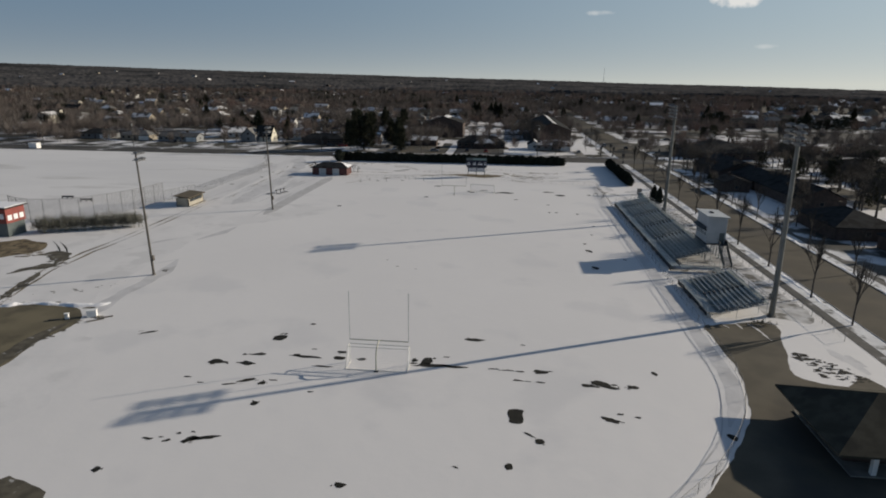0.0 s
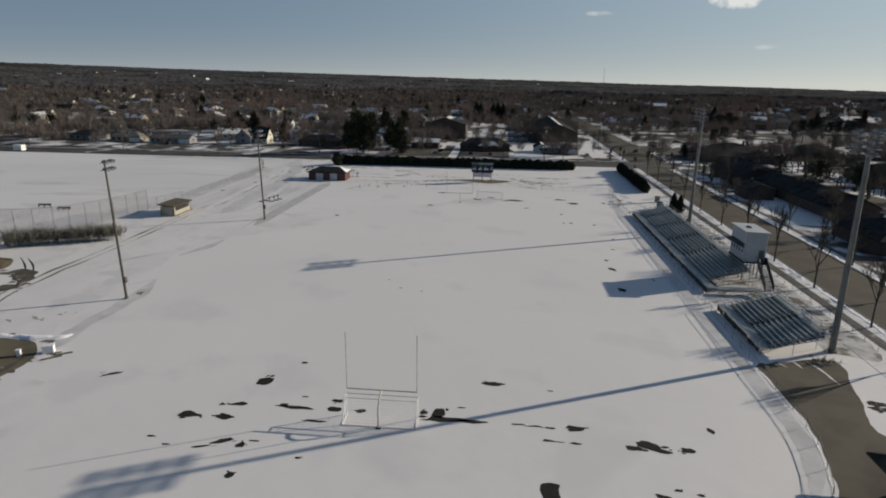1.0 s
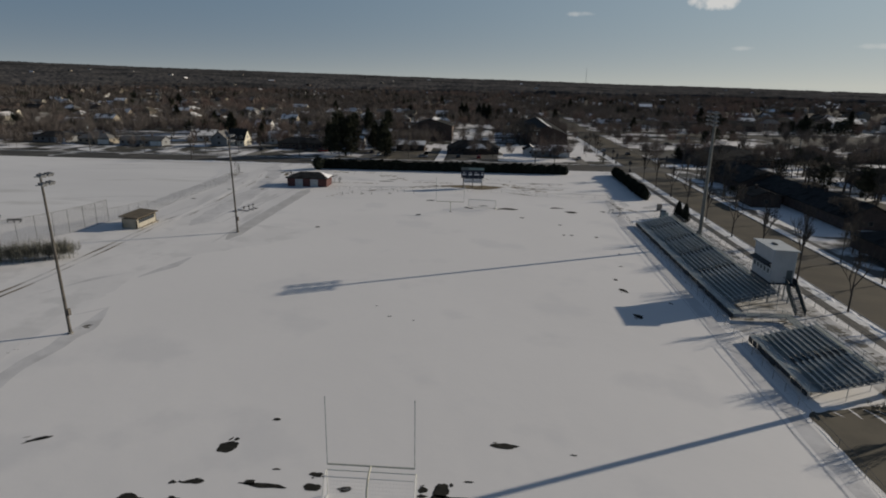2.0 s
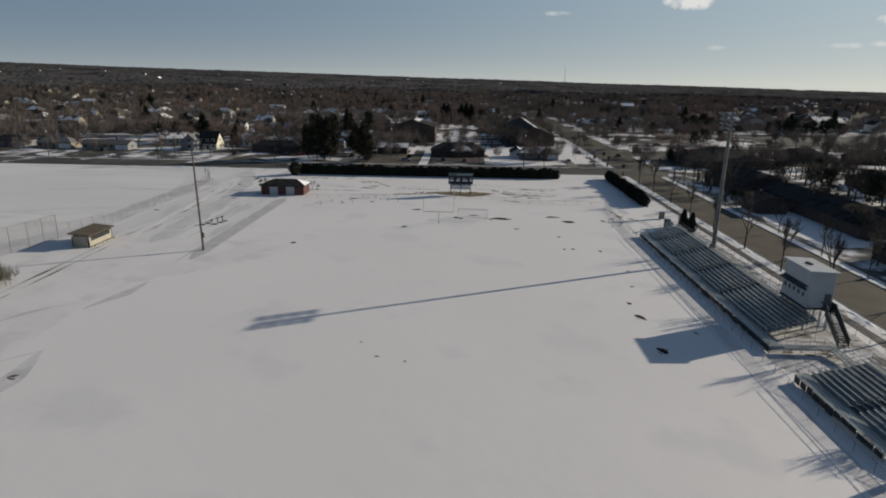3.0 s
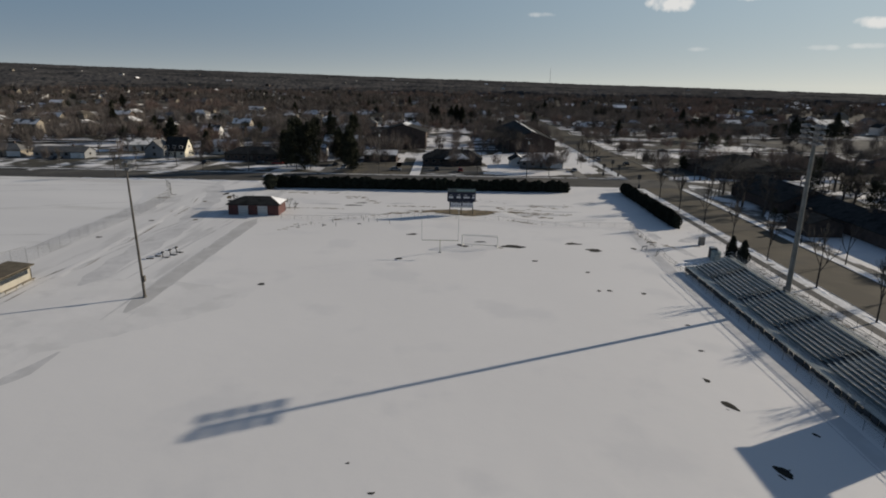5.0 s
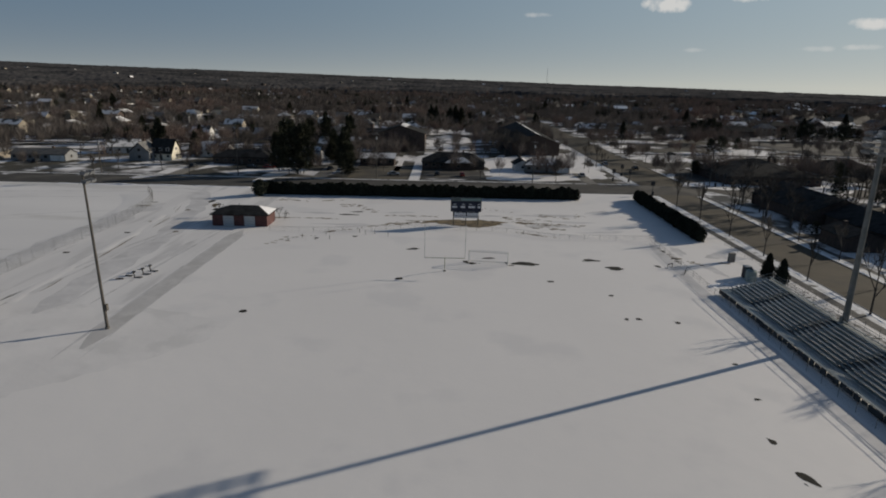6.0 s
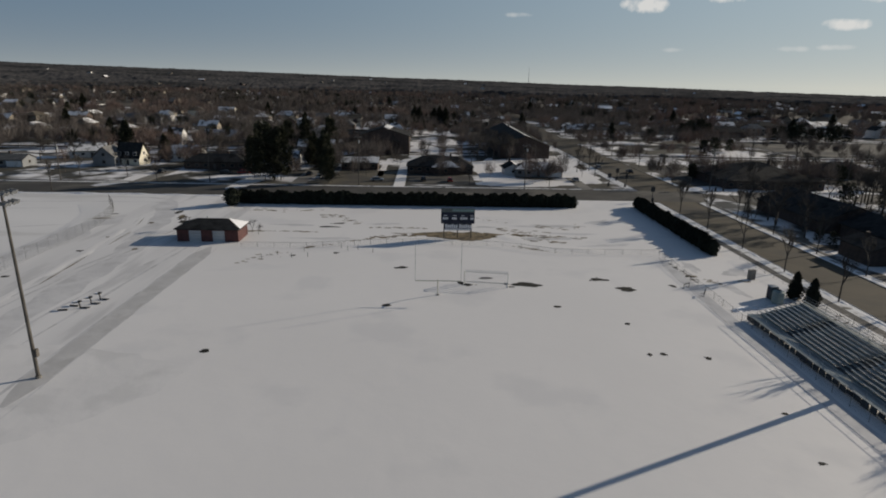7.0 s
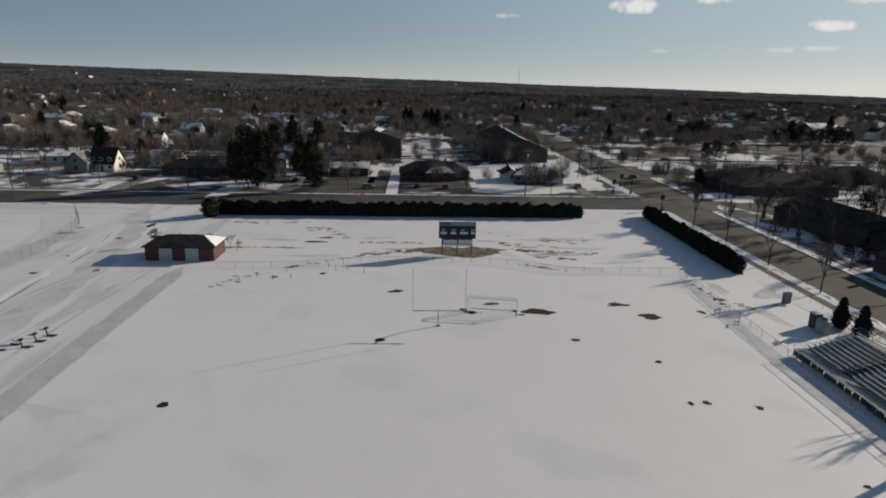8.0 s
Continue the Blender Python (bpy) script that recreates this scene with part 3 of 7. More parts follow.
for k, (px, py, rx, ry, tn) in enumerate(PATCHES + [(x, y, a, 1.5 * b if y > 85 else 0.8 * b, c) for x, y, a, b, c in FAR_PATCHES]):
    bm = blob(bmesh.new(), 0, 0, rx, ry, 0.0, tn, 0.5 if rx > 1.3 * ry else 0.3, 26, k + 1)
    for e in range(random.randint(0, 2)):
        a = random.uniform(0, 6.3)
        blob(bm, rx * 1.25 * math.cos(a), ry * 1.4 * math.sin(a), rx * random.uniform(0.12, 0.3), ry * random.uniform(0.15, 0.4), 0.0, tn, 0.6, 10, k * 3 + e + 60)
    ob = tagged(mesh_ob("turf_patch", bm, TURF), "dark bare turf showing through melted snow", "turf patch", "turf patches on the field", "structure")
    ob.matrix_world = pose(px, py, 0.012)


_slab = [(-0.75, -1.2), (-0.2, -1.45), (0.55, -1.3), (0.8, -0.5), (0.7, 0.6), (0.85, 1.2), (0.1, 1.4), (-0.6, 1.25), (-0.85, 0.5), (-0.7, -0.4)]
_slab = smooth_line([(16.2 + x, -9.9 + y) for x, y in _slab + _slab[:1]], 0.2)[:-1]
tagged(mesh_ob("turf_patch", poly(bmesh.new(), [(x + 0.08 * wob(x, y, 2.0), y + 0.08 * wob(y, x, 2.0)) for x, y in _slab], 0.012), TURF), "squarish dark bare turf showing through melted snow", "turf patch", "turf patches on the field", "structure")


def lace(name, pts, spread, count, size, material, label, category, seed, z=0.013):
    """Many small ragged scraps of bare ground strewn along a line, as one sheet."""
    r = random.Random(seed)
    line = smooth_line(pts, 0.5) if len(pts) > 2 else [(pts[0][0] + (pts[1][0] - pts[0][0]) * k / 20, pts[0][1] + (pts[1][1] - pts[0][1]) * k / 20) for k in range(21)]
    bm = bmesh.new()
    for k in range(count):
        x, y = r.choice(line)
        g = r.random() ** 2
        blob(bm, x + r.gauss(0, spread), y + r.gauss(0, spread * 0.7), size * (0.2 + g), size * (0.12 + 0.4 * g), z + 0.00006 * k, r.uniform(-0.4, 0.4), 0.7, 10, seed * 50 + k)
    return tagged(mesh_ob(name, bm, material), label, category, kind="structure")


def patch(name, pts, z, material, label, category, ragged=0.5):
    """A level area with an uneven outline through pts."""
    line = smooth_line(pts + [pts[0]], 0.9)[:-1]
    line = [(x + ragged * wob(x, y, 0.5), y + ragged * wob(x + 40, y, 0.5)) for x, y in line]
    return tagged(mesh_ob(name, poly(bmesh.new(), line, z), material), label, category, kind="structure")


patch("infield", [(-90, -12), (-75, 6), (-66, 10), (-59, 11.2), (-55, 12.8), (-50, 12.6), (-46.5, 11.4), (-44.2, 7.0), (-44.9, 0), (-44.0, -6.3), (-46, -20), (-70, -30)], 0.012, DIRT, "bare brown baseball infield beside the snow", "infield", 0.22)
strip("infield_edge", [(-45.3, -14), (-45.4, -4.6), (-46.0, 1), (-45.5, 8)], 2.0, 0.016, CHURNED, "dark damp border of the bare infield", "infield", 0.3)
patch("tarmac_path", [(42.9, 16.8), (43.3, 17.5), (47.5, 18.7), (52.2, 19.9), (53.6, 18.6), (52.0, 13.1), (50.8, 8.5), (49.4, 4.4), (49.9, 2.0), (51.4, 1.2), (54, 1.0), (58, 1.6), (58, -30), (30, -30), (31.9, -20.1), (36.0, -14.7), (40.1, -7.5), (42.4, 0), (43.0, 6.6)], 0.012, PATH_TARMAC, "brownish tarmac path with melting snow at its edges", "path", 0.35)
patch("mud_area", [(-9.5, 151.6), (-4.5, 152.2), (1, 153.0), (8, 153.4), (14, 152.6), (19.5, 151.6), (22.5, 150.2), (17.5, 149.6), (13.5, 148.6), (10.0, 146.4), (6.4, 145.8), (2.5, 146.8), (-1, 148.8), (-4.6, 150.2)], 0.012, MUD, "muddy strawy ground below the scoreboard", "mud", 1.5)
patch("mud_area", [(-27.5, -24.5), (-24.6, -25.4), (-22.2, -27.4), (-24, -34), (-32, -34)], 0.012, CHURNED, "dark bare ground past the snow's edge", "mud", 0.4)
patch("mud_area", [(-92, 43.5), (-88, 45), (-85.3, 47), (-80, 45.5), (-76, 42.6), (-75.5, 38.5), (-79.6, 34.4), (-84, 36.5), (-92, 37.5)], 0.011, MUD, "muddy olive ground below the scorer's booth", "mud", 0.9)
for pts, w in (([(-70.6, 25.6), (-68.6, 28.8), (-66.6, 31.6), (-65.4, 33.0)], 2.2), ([(-74.0, 36.4), (-71.0, 37.8), (-68.2, 35.6), (-66.2, 32.0)], 2.8), ([(-61.6, 13.4), (-62.6, 17), (-64.6, 23.5), (-65.4, 27)], 1.3)):
    strip("mud_area", pts, w, 0.012, CHURNED, "dark churned ground on the snow", "mud", 0.8, 0.5, 0.6)
for k, (pts, sp, n, sz) in enumerate([([(-88, 40), (-80, 39), (-74, 36)], 1.8, 50, 1.0), ([(-71, 38), (-67, 33), (-65, 28)], 0.9, 26, 0.6), ([(-65.5, 27), (-63, 18), (-60, 11.5)], 0.6, 36, 0.5), ([(-58, 12.6), (-52, 13.6), (-46, 12.6)], 0.5, 50, 0.7), ([(-44.4, 9.6), (-44.5, 6), (-44.8, 0), (-44.0, -6)], 0.25, 16, 0.5), ([(-43.6, 9.2), (-42.4, 9.8)], 0.3, 16, 0.5), ([(-56, 17), (-52, 21), (-48, 24)], 1.2, 16, 0.4), ([(-45.5, 30), (-44.2, 31.5)], 0.4, 8, 0.4)]):
    lace("mud_area", pts, sp, n, sz, CHURNED if k else MUD, "dark scraps of churned ground in the snow", "mud", 61 + k)
_r = random.Random(77)
bm = bmesh.new()
for k in range(75):
    u = _r.random()
    cx, cy = 52.3 + 6.0 * u * _r.random() + _r.gauss(0, 0.5), 8.8 - 6.2 * u + _r.gauss(0, 0.7)
    blob(bm, cx, cy, _r.uniform(0.12, 0.62), _r.uniform(0.1, 0.3), 0.014 + 0.0002 * k, _r.uniform(-0.5, 0.3), 0.7, 12, 700 + k)
tagged(mesh_ob("turf_patch", bm, TURF), "lacy dark turf showing through melting snow", "turf patch", "turf patches on the field", "structure")
# wheel tracks across the west side
TRACK = [(-61.0, 12.0), (-62.2, 16.5), (-64.4, 25), (-65.4, 32), (-65.3, 47), (-65.4, 62), (-65.7, 78), (-65.9, 90), (-64.6, 104), (-62.5, 122), (-59.0, 140), (-55, 158)]
for off in (-0.85, 0.85):
    for pts in ([(-61.0, 12.0), (-62.2, 16.5), (-64.4, 25), (-65.4, 31)], [(-65.1, 31), (-65.7, 40.5), (-65.2, 47)], [(-65.3, 52), (-65.4, 57)], [(-65.4, 62), (-65.7, 73)], [(-65.8, 80), (-65.9, 86)], [(-65.9, 91), (-65.2, 97)]):
        strip("wheel_track", [(x + off, y) for x, y in pts], 0.42, 0.010, MUD, "broken muddy wheel track in the snow", "track", 0.9, 0.25)
    strip("wheel_track", [(x + off, y) for x, y in TRACK[:8]], 0.4, 0.008, SNOW_TRODDEN, "pale trodden wheel track in the snow", "track", 0.9, 0.25)
    strip("wheel_track", [(x + off, y) for x, y in TRACK[7:]], 0.5, 0.010, SNOW_TRODDEN, "pale trodden wheel track in the snow", "track", 0.7, 0.25)
for off in (0, 1.5):
    strip("wheel_track", [(-69.7 + off, 37.0), (-71.2 + off, 39.4), (-73.6 + off, 42.2), (-77.9 + off, 46.3)], 0.42, 0.010, TURF, "dark curved wheel track in the snow", "track", 0.5)
strip("service_lane", [(-58.4, 88), (-58.6, 98), (-59, 112), (-59.2, 123), (-60.3, 136), (-62.5, 150), (-66.5, 168), (-73, 186)], 5.0, 0.004, SNOW_THIN, "service lane of grey driven-over snow", "lane", 0.3, 0.2)
strip("service_lane", [(-80.5, 110), (-79, 128), (-78, 142), (-76.8, 156), (-74.8, 166)], 5.6, 0.0042, SNOW_THIN, "strip of thin grey snow inside the ball field's fence", "lane", 0.8, 0.15)
for pts in ([(-63.2, 97), (-63.5, 103.5)], [(-64.3, 114), (-65.0, 124), (-65.4, 131.5)], [(-65.5, 139), (-66.1, 150)], [(-67.4, 155), (-69.2, 163)]):
    strip("wheel_track", pts, 0.28, 0.012, MUD, "thin muddy wheel track in the snow", "track", 0.9, 0.3)
    strip("wheel_track", [(x - 1.3, y + 1) for x, y in pts], 0.3, 0.012, SNOW_TRODDEN, "pale trodden wheel track in the snow", "track", 0.8, 0.3)
for k, (cx, cy, rx, ry) in enumerate([(-68.6, 134.2, 0.6, 0.5), (-68.2, 144.8, 0.7, 0.6), (-78.2, 166.7, 1.0, 0.5), (-78.4, 162.0, 1.8, 0.5), (-72.1, 118.5, 0.8, 0.5), (-58.8, 135.8, 0.6, 0.5), (-63.5, 169.5, 0.8, 1.5), (-61, 164.5, 0.7, 2.5), (-58.8, 159.3, 0.8, 1.0), (-65.5, 158.0, 0.5, 0.8)]):
    tagged(mesh_ob("turf_patch", blob(bmesh.new(), cx, cy, rx, ry, 0.013, 0.2, 0.7, 20, 140 + k), MUD if k % 2 else TURF), "dark bare turf showing through melted snow", "turf patch", "turf patches by the lane", "structure")
for pts, w in (([(-140, 176), (-110, 180), (-84, 182), (-66, 181)], 0.9), ([(-150, 160), (-118, 170), (-92, 173)], 0.7), ([(-72, 186), (-90, 189), (-130, 188)], 1.4), ([(-120, 140), (-100, 150), (-82, 156)], 0.8),
               ([(-78, 110), (-79, 135), (-82, 155)], 1.2), ([(-110, 110), (-95, 118), (-80, 120)], 0.6), ([(-56, 92), (-55.5, 104), (-53, 122), (-50.5, 138)], 0.6), ([(-60, 42), (-56, 50), (-52, 54)], 0.8), ([(-49.6, 51.5), (-48.4, 55.5), (-47.0, 60), (-46.4, 64)], 1.8), ([(-49.2, 34.6), (-47.4, 36.5), (-45.9, 38.2)], 1.0)):
    strip("drift_line", pts, w, 0.005, SNOW_THIN, "faint grey wind-worn line in the snow", "snow", 0.8, 0.2)
sheet("west_lane_snow", -75.5, -47.2, 92, 193.2, 0.0018, SNOW_STREAKED, "snow worn into faint streaks beside the service lane", "snow field", 6.0)
patch("west_margin_snow", [(-300, -28), (-52, -28), (-49, 20), (-49.5, 38), (-50.0, 60), (-48.4, 91.9), (-300, 91.9)], 0.0012, SNOW_MOTTLED, "greyish mottled snow between ball field and football field", "snow field", 1.2)
sheet("west_snow_field", -420, -75.5, 92, 193.2, 0.0022, SNOW_WEST, "ball field under thin wind-worn snow with dead grass showing", "snow field", 6.0)
for k, (cx, cy, rx, ry, tn) in enumerate([(24, 148, 6, 1.2, 0.1), (31, 153, 5, 1.0, -0.1), (36, 143, 4, 1.0, 0.2), (28, 160, 7, 1.2, 0), (40, 165, 4, 1.4, 0.5), (12, 158, 5, 0.9, 0), (-12, 160, 5, 0.8, 0.1), (48, 128, 1.2, 3.0, 0.1), (50, 116, 1.0, 3.2, 0.2), (-24, 146, 6, 0.8, 0.05), (-33, 158, 5, 0.9, 0.0), (52, 60, 2.5, 1.0, 0.4), (47, 34, 5.0, 1.6, 0.15), (52, 44, 4.0, 1.4, 0.3), (49, 39, 3.0, 1.5, 0), (58.6, 100, 1.4, 9, 0), (59, 60, 1.4, 10, 0), (56, 125, 3, 2.0, 0.2), (57, 75, 1.2, 4.0, 0.0), (57, 40, 1.2, 5.0, 0.1), (58, 8, 1.0, 3.0, 0.2)]):
    tagged(mesh_ob("thin_snow", blob(bmesh.new(), cx, cy, rx, ry, 0.0035 + 0.0001 * k, tn, 0.8, 30, 300 + k), SNOW_THIN), "patch of thin grey melting snow", "snow", kind="structure")
# trampled slush behind; the part reaching under the seats paints in their shade
patch("trodden_snow", [(53.5, 22), (60.0, 22), (60.2, 50), (59.6, 104), (54.0, 104), (53.6, 60), (46.2, 58), (45.6, 46), (44.6, 41.5), (46, 37), (52, 37)], 0.0036, SLUSH_AND_SHADE, "grey trampled slush, also painted as shade under the bleachers", "snow", 0.8)
for k, (pts, sp, n, sz) in enumerate([([(54, 44), (57, 46), (59, 50)], 1.4, 50, 0.5), ([(59, 28), (59.4, 38), (59, 48)], 0.7, 40, 0.5), ([(47, 43.5), (51, 43), (54, 44)], 0.5, 24, 0.5), ([(59.4, 62), (59.4, 84), (59.6, 104)], 0.5, 70, 0.55), ([(45.2, 36), (46.6, 38.5)], 0.5, 12, 0.5)]):
    lace("melt_streak", pts, sp, n, sz, CHURNED, "dark scraps of trampled ground in the snow", "mud", 81 + k)
strip("wheel_track", [(-52.7, 92), (-50.8, 120), (-49.2, 140)], 0.5, 0.010, SNOW_TRODDEN, "faint trodden track in the snow", "track", 0.5)
SCRAP = "scraps of brown dead grass in melting snow"
for k, (pts, sp, n, sz) in enumerate([([(-26, 169), (-22, 165.5), (-19, 162)], 1.2, 26, 0.9), ([(-41.5, 151.6), (-34, 151.9), (-26.2, 151.6)], 0.25, 60, 0.9), ([(-14, 156.6), (-8, 156.2), (-2.5, 156.3)], 0.5, 26, 0.7), ([(15, 156.5), (20, 153), (26.2, 146)], 1.6, 60, 0.8),
                                     ([(20, 151), (26, 150), (33, 149)], 1.0, 40, 0.8), ([(16.5, 141.6), (19, 140), (23, 138)], 0.4, 26, 0.7), ([(-26, 138.4), (-19, 143), (-14, 146.2)], 0.5, 40, 0.6), ([(-14, 146.4), (-9, 148.5), (-4, 149.8)], 0.6, 60, 0.8),
                                     ([(14, 150.4), (17, 148.6), (20, 147)], 0.8, 40, 0.8), ([(-49, 163), (-46.5, 160), (-45, 157.5)], 0.4, 22, 0.8), ([(-35, 129.5), (-33, 132), (-31, 135)], 1.6, 22, 0.5), ([(24, 160), (31, 158), (36, 160)], 1.5, 24, 0.8), ([(-48, 175), (-40, 174), (-30, 175)], 1.4, 24, 0.9), ([(2, 164), (9, 166), (17, 164)], 1.4, 20, 0.8),
                                     ([(45.5, 124), (47.5, 121), (49.5, 118.5)], 0.4, 30, 0.5), ([(44.8, 131), (45.4, 124), (45.6, 116)], 0.2, 36, 0.5), ([(53, 120.5), (56, 120)], 0.4, 16, 0.5)]):
    lace("melt_streak", pts, sp, n, sz, MUD if k not in (9, 15) else TURF, SCRAP, "dead grass", 31 + k)
# the inner edge line of the running track on the east side
strip("track_edge", [(27, -24), (29.6, -20.3), (33.5, -15.2), (36.2, -10.9), (38.7, -3.0), (39.6, 3.2), (39.7, 12.6), (40.4, 40), (41.2, 70), (41.8, 100), (43.3, 135)], 0.16, 0.012, SNOW_TRODDEN, "thin grey edge line of the snow-covered track", "track edge", 0.3)
strip("track_lane", [(37.5, -9.4), (40.3, -3.0), (41.2, 3.2), (41.3, 12.6), (41.8, 40), (42.3, 70), (42.9, 100), (44.4, 135)], 1.9, 0.006, SNOW_THIN, "strip of thin grey snow beside the fence", "track", 0.15)

# ---- banks of snow ----


def bank(pts, width, height, s=0.5):
    tagged(mesh_ob("snow_bank", mound(bmesh.new(), smooth_line(pts, 0.6), width, height, s), SNOW_BANK), "low ragged bank of shovelled snow", "snow bank", "snow banks", "structure")


bank([(-59.5, 11.6), (-55, 13.4), (-50, 13.3), (-46.2, 13.6), (-44.6, 15.2)], 1.1, 0.4, 0.8)
for pts, w, h in (([(43.9, 17.6), (47, 18.9), (51, 19.6), (55, 19.2)], 0.7, 0.16), ([(42.8, 15), (42.7, 6.6), (42.0, 0.0), (39.7, -7.6), (35.7, -14.9), (31.9, -20.3)], 0.26, 0.05)):
    tagged(mesh_ob("snow_bank", mound(bmesh.new(), smooth_line(pts, 0.6), w, h, 0.7), SNOW), "low ragged edge of snow beside the path", "snow bank", "snow banks", "structure")
for pts, w in (([(47.9, 18.9), (48.2, 17.6), (48.3, 16.6)], 0.3), ([(49.6, 18.9), (50.3, 16.8), (50.5, 14.6), (50.7, 12.9)], 0.2), ([(50.9, 18.8), (51.4, 17.6)], 0.4), ([(46.0, 17.9), (46.6, 16.9)], 0.35)):
    strip("melt_streak", pts, w, 0.016, SNOW, "thin tongue of melting snow on the path", "snow", 0.8, 1.2, 0.3)
tagged(mesh_ob("snow_bank", mound(bmesh.new(), smooth_line([(15.0, 151.0), (17, 147), (20, 143), (26, 140.7), (34, 140), (40, 140)], 0.6), 4.0, 0.14, 0.12), SNOW), "low smooth bank of snow by the scoreboard", "snow bank", "snow banks", "structure")
tagged(mesh_ob("snow_bank", mound(bmesh.new(), smooth_line([(-64.6, 92), (-65.2, 104), (-66.2, 114), (-66.6, 126), (-67.3, 138), (-68.6, 152)], 0.6), 1.8, 0.07, 0.12), SNOW), "low smooth ridge of snow beside the wheel ruts", "snow bank", "snow banks", "structure")
bank([(45, 105.5), (48, 107.5), (51.5, 106.4)], 1.2, 0.4, 0.6)
bank([(65.0, 20), (64.9, 80), (65.1, 140), (65.2, 190)], 0.7, 0.14, 0.5)
bank([(78.0, 20), (78.1, 80), (78.0, 140), (78.2, 190)], 0.8, 0.16, 0.5)
bank([(-120, 192.4), (-90, 192.7), (-60, 192.5)], 1.2, 0.3, 0.2)
bank([(82.5, 214.5), (88, 216.0), (97, 216.2), (104, 214.2)], 4.0, 0.5, 0.2)

# ---- goals ----


def football_goal(m, label):
    g = thing("football_goal", m, label, "goal post", "goal posts")
    hw, bar, top = 3.555, 3.05, 9.15
    neck = [(0, -2.0, 0), (0, -2.0, 1.5), (0, -1.85, 2.2), (0, -1.4, 2.75), (0, -0.75, 3.0), (0, 0, 3.05)]
    part("gooseneck", bent(neck, 0.085), YELLOW_PAINT, g)
    part("crossbar", tubes([((-hw, 0, bar), (hw, 0, bar))], 0.075, 8), YELLOW_PAINT, g)
    for s in (-1, 1):
        part("upright", tubes([((s * hw, 0, bar - 0.05), (s * hw, 0, top))], 0.042, 8), GALV, g, "grey steel upright")
    part("base_plate", boxes((-0.25, 0.25, -2.25, -1.75, 0, 0.06), bevel=0.01), DARK_STEEL, g, "dark steel base plate")
    return g


football_goal(pose(0, 0, 0), "pale yellow gooseneck football goal post standing in snow")
football_goal(pose(0, 109.73, 0, 0, 0, 180), "pale yellow gooseneck football goal post at the field's end")


def wire_net(corners, nu, nv, r=0.007):
    """Cords between four corners, as thin three-sided strands."""
    a, b, c, d = [Vector(p) for p in corners]
    bm = bmesh.new()
    for i in range(nu + 1):
        t = i / nu
        tube(bm, a.lerp(b, t), d.lerp(c, t), r, None, 3, False)
    for j in range(nv + 1):
        t = j / nv
        tube(bm, a.lerp(d, t), b.lerp(c, t), r, None, 3, False)
    return bm


def soccer_goal(m, label):
    g = thing("soccer_goal", m, label, "soccer goal", "soccer goals")
    w, h, dt, db = 3.66, 2.44, 0.9, 2.0
    for s in (-1, 1):
        part("post", tubes([((s * w, 0, 0), (s * w, 0, h))], 0.06, 8), WHITE_RUBBER, g)
        part("side_stay", bent([(s * w, 0, h), (s * w, dt, h), (s * w, db, 0.05), (s * w, 0, 0.05)], 0.04, 6), WHITE_RUBBER, g)
        part("side_net", wire_net([(s * w, 0, 0.05), (s * w, db, 0.05), (s * w, dt, h), (s * w, 0, h)], 8, 9), LETTER, g, "white net")
    part("crossbar", tubes([((-w, 0, h), (w, 0, h))], 0.06, 8), WHITE_RUBBER, g)
    part("back_bar", tubes([((-w, db, 0.06), (w, db, 0.06))], 0.045, 6), WHITE_RUBBER, g)
    part("top_bar", tubes([((-w, dt, h), (w, dt, h))], 0.035, 6), WHITE_RUBBER, g)
    part("net", wire_net([(-w, dt, h), (w, dt, h), (w, db, 0.06), (-w, db, 0.06)], 26, 9), LETTER, g, "white net")
    return g


soccer_goal(pose(0, 0.1, 0, 0, 0, 180) @ pose(0, 0, 0), "white soccer goal with a net under the goal post")
soccer_goal(pose(8.1, 116.0, 0, 0, 0, -9), "white soccer goal with a net, turned slightly")

# ---- floodlight poles ----


def floodlight(m, height, r0, r1, arms, arm_w, lamps, gap, label, material, group):
    f = thing("floodlight_pole", m, label, "light pole", group)
    bm = bmesh.new()
    tube(bm, (0, 0, 0), (0, 0, height), r0, r1, 16)
    part("pole", bm, material, f)
    part("footing", tubes([((0, 0, 0), (0, 0, 0.25))], r0 * 1.5, 14), CONCRETE, f, "round concrete footing")
    for k in range(arms):
        z = height - 0.35 - k * (0.78 if arms > 2 else 1.05)
        arm = part("crossarm", boxes((-0.42 * (r1 > 0.2) - 0.2, -0.02 - r1 * 0.5, -arm_w / 2, arm_w / 2, z - 0.06, z + 0.06)), GALV, f)
        for j in range(lamps):
            side = 1 if j >= lamps / 2 else -1
            y = side * (gap + (arm_w / 2 - gap) * ((j % ((lamps + 1) // 2)) + 0.5) / ((lamps + 1) // 2))
            bm = bmesh.new()
            bmesh.ops.create_cone(bm, cap_ends=True, segments=10, radius1=0.27, radius2=0.13, depth=0.45, matrix=Matrix.Translation((-0.75, y, z + 0.1)) @ Euler((0, radians(62), 0)).to_matrix().to_4x4())
            box(bm, -0.55, -0.3, y - 0.09, y + 0.09, z - 0.05, z + 0.35)
            part("lamp", bm, LAMP_HEAD, arm)
    part("ballast_box", boxes((-r0 - 0.25, -r0 * 0.7, -0.25, 0.25, 2.6, 3.5), bevel=0.02), material, f)
    return f


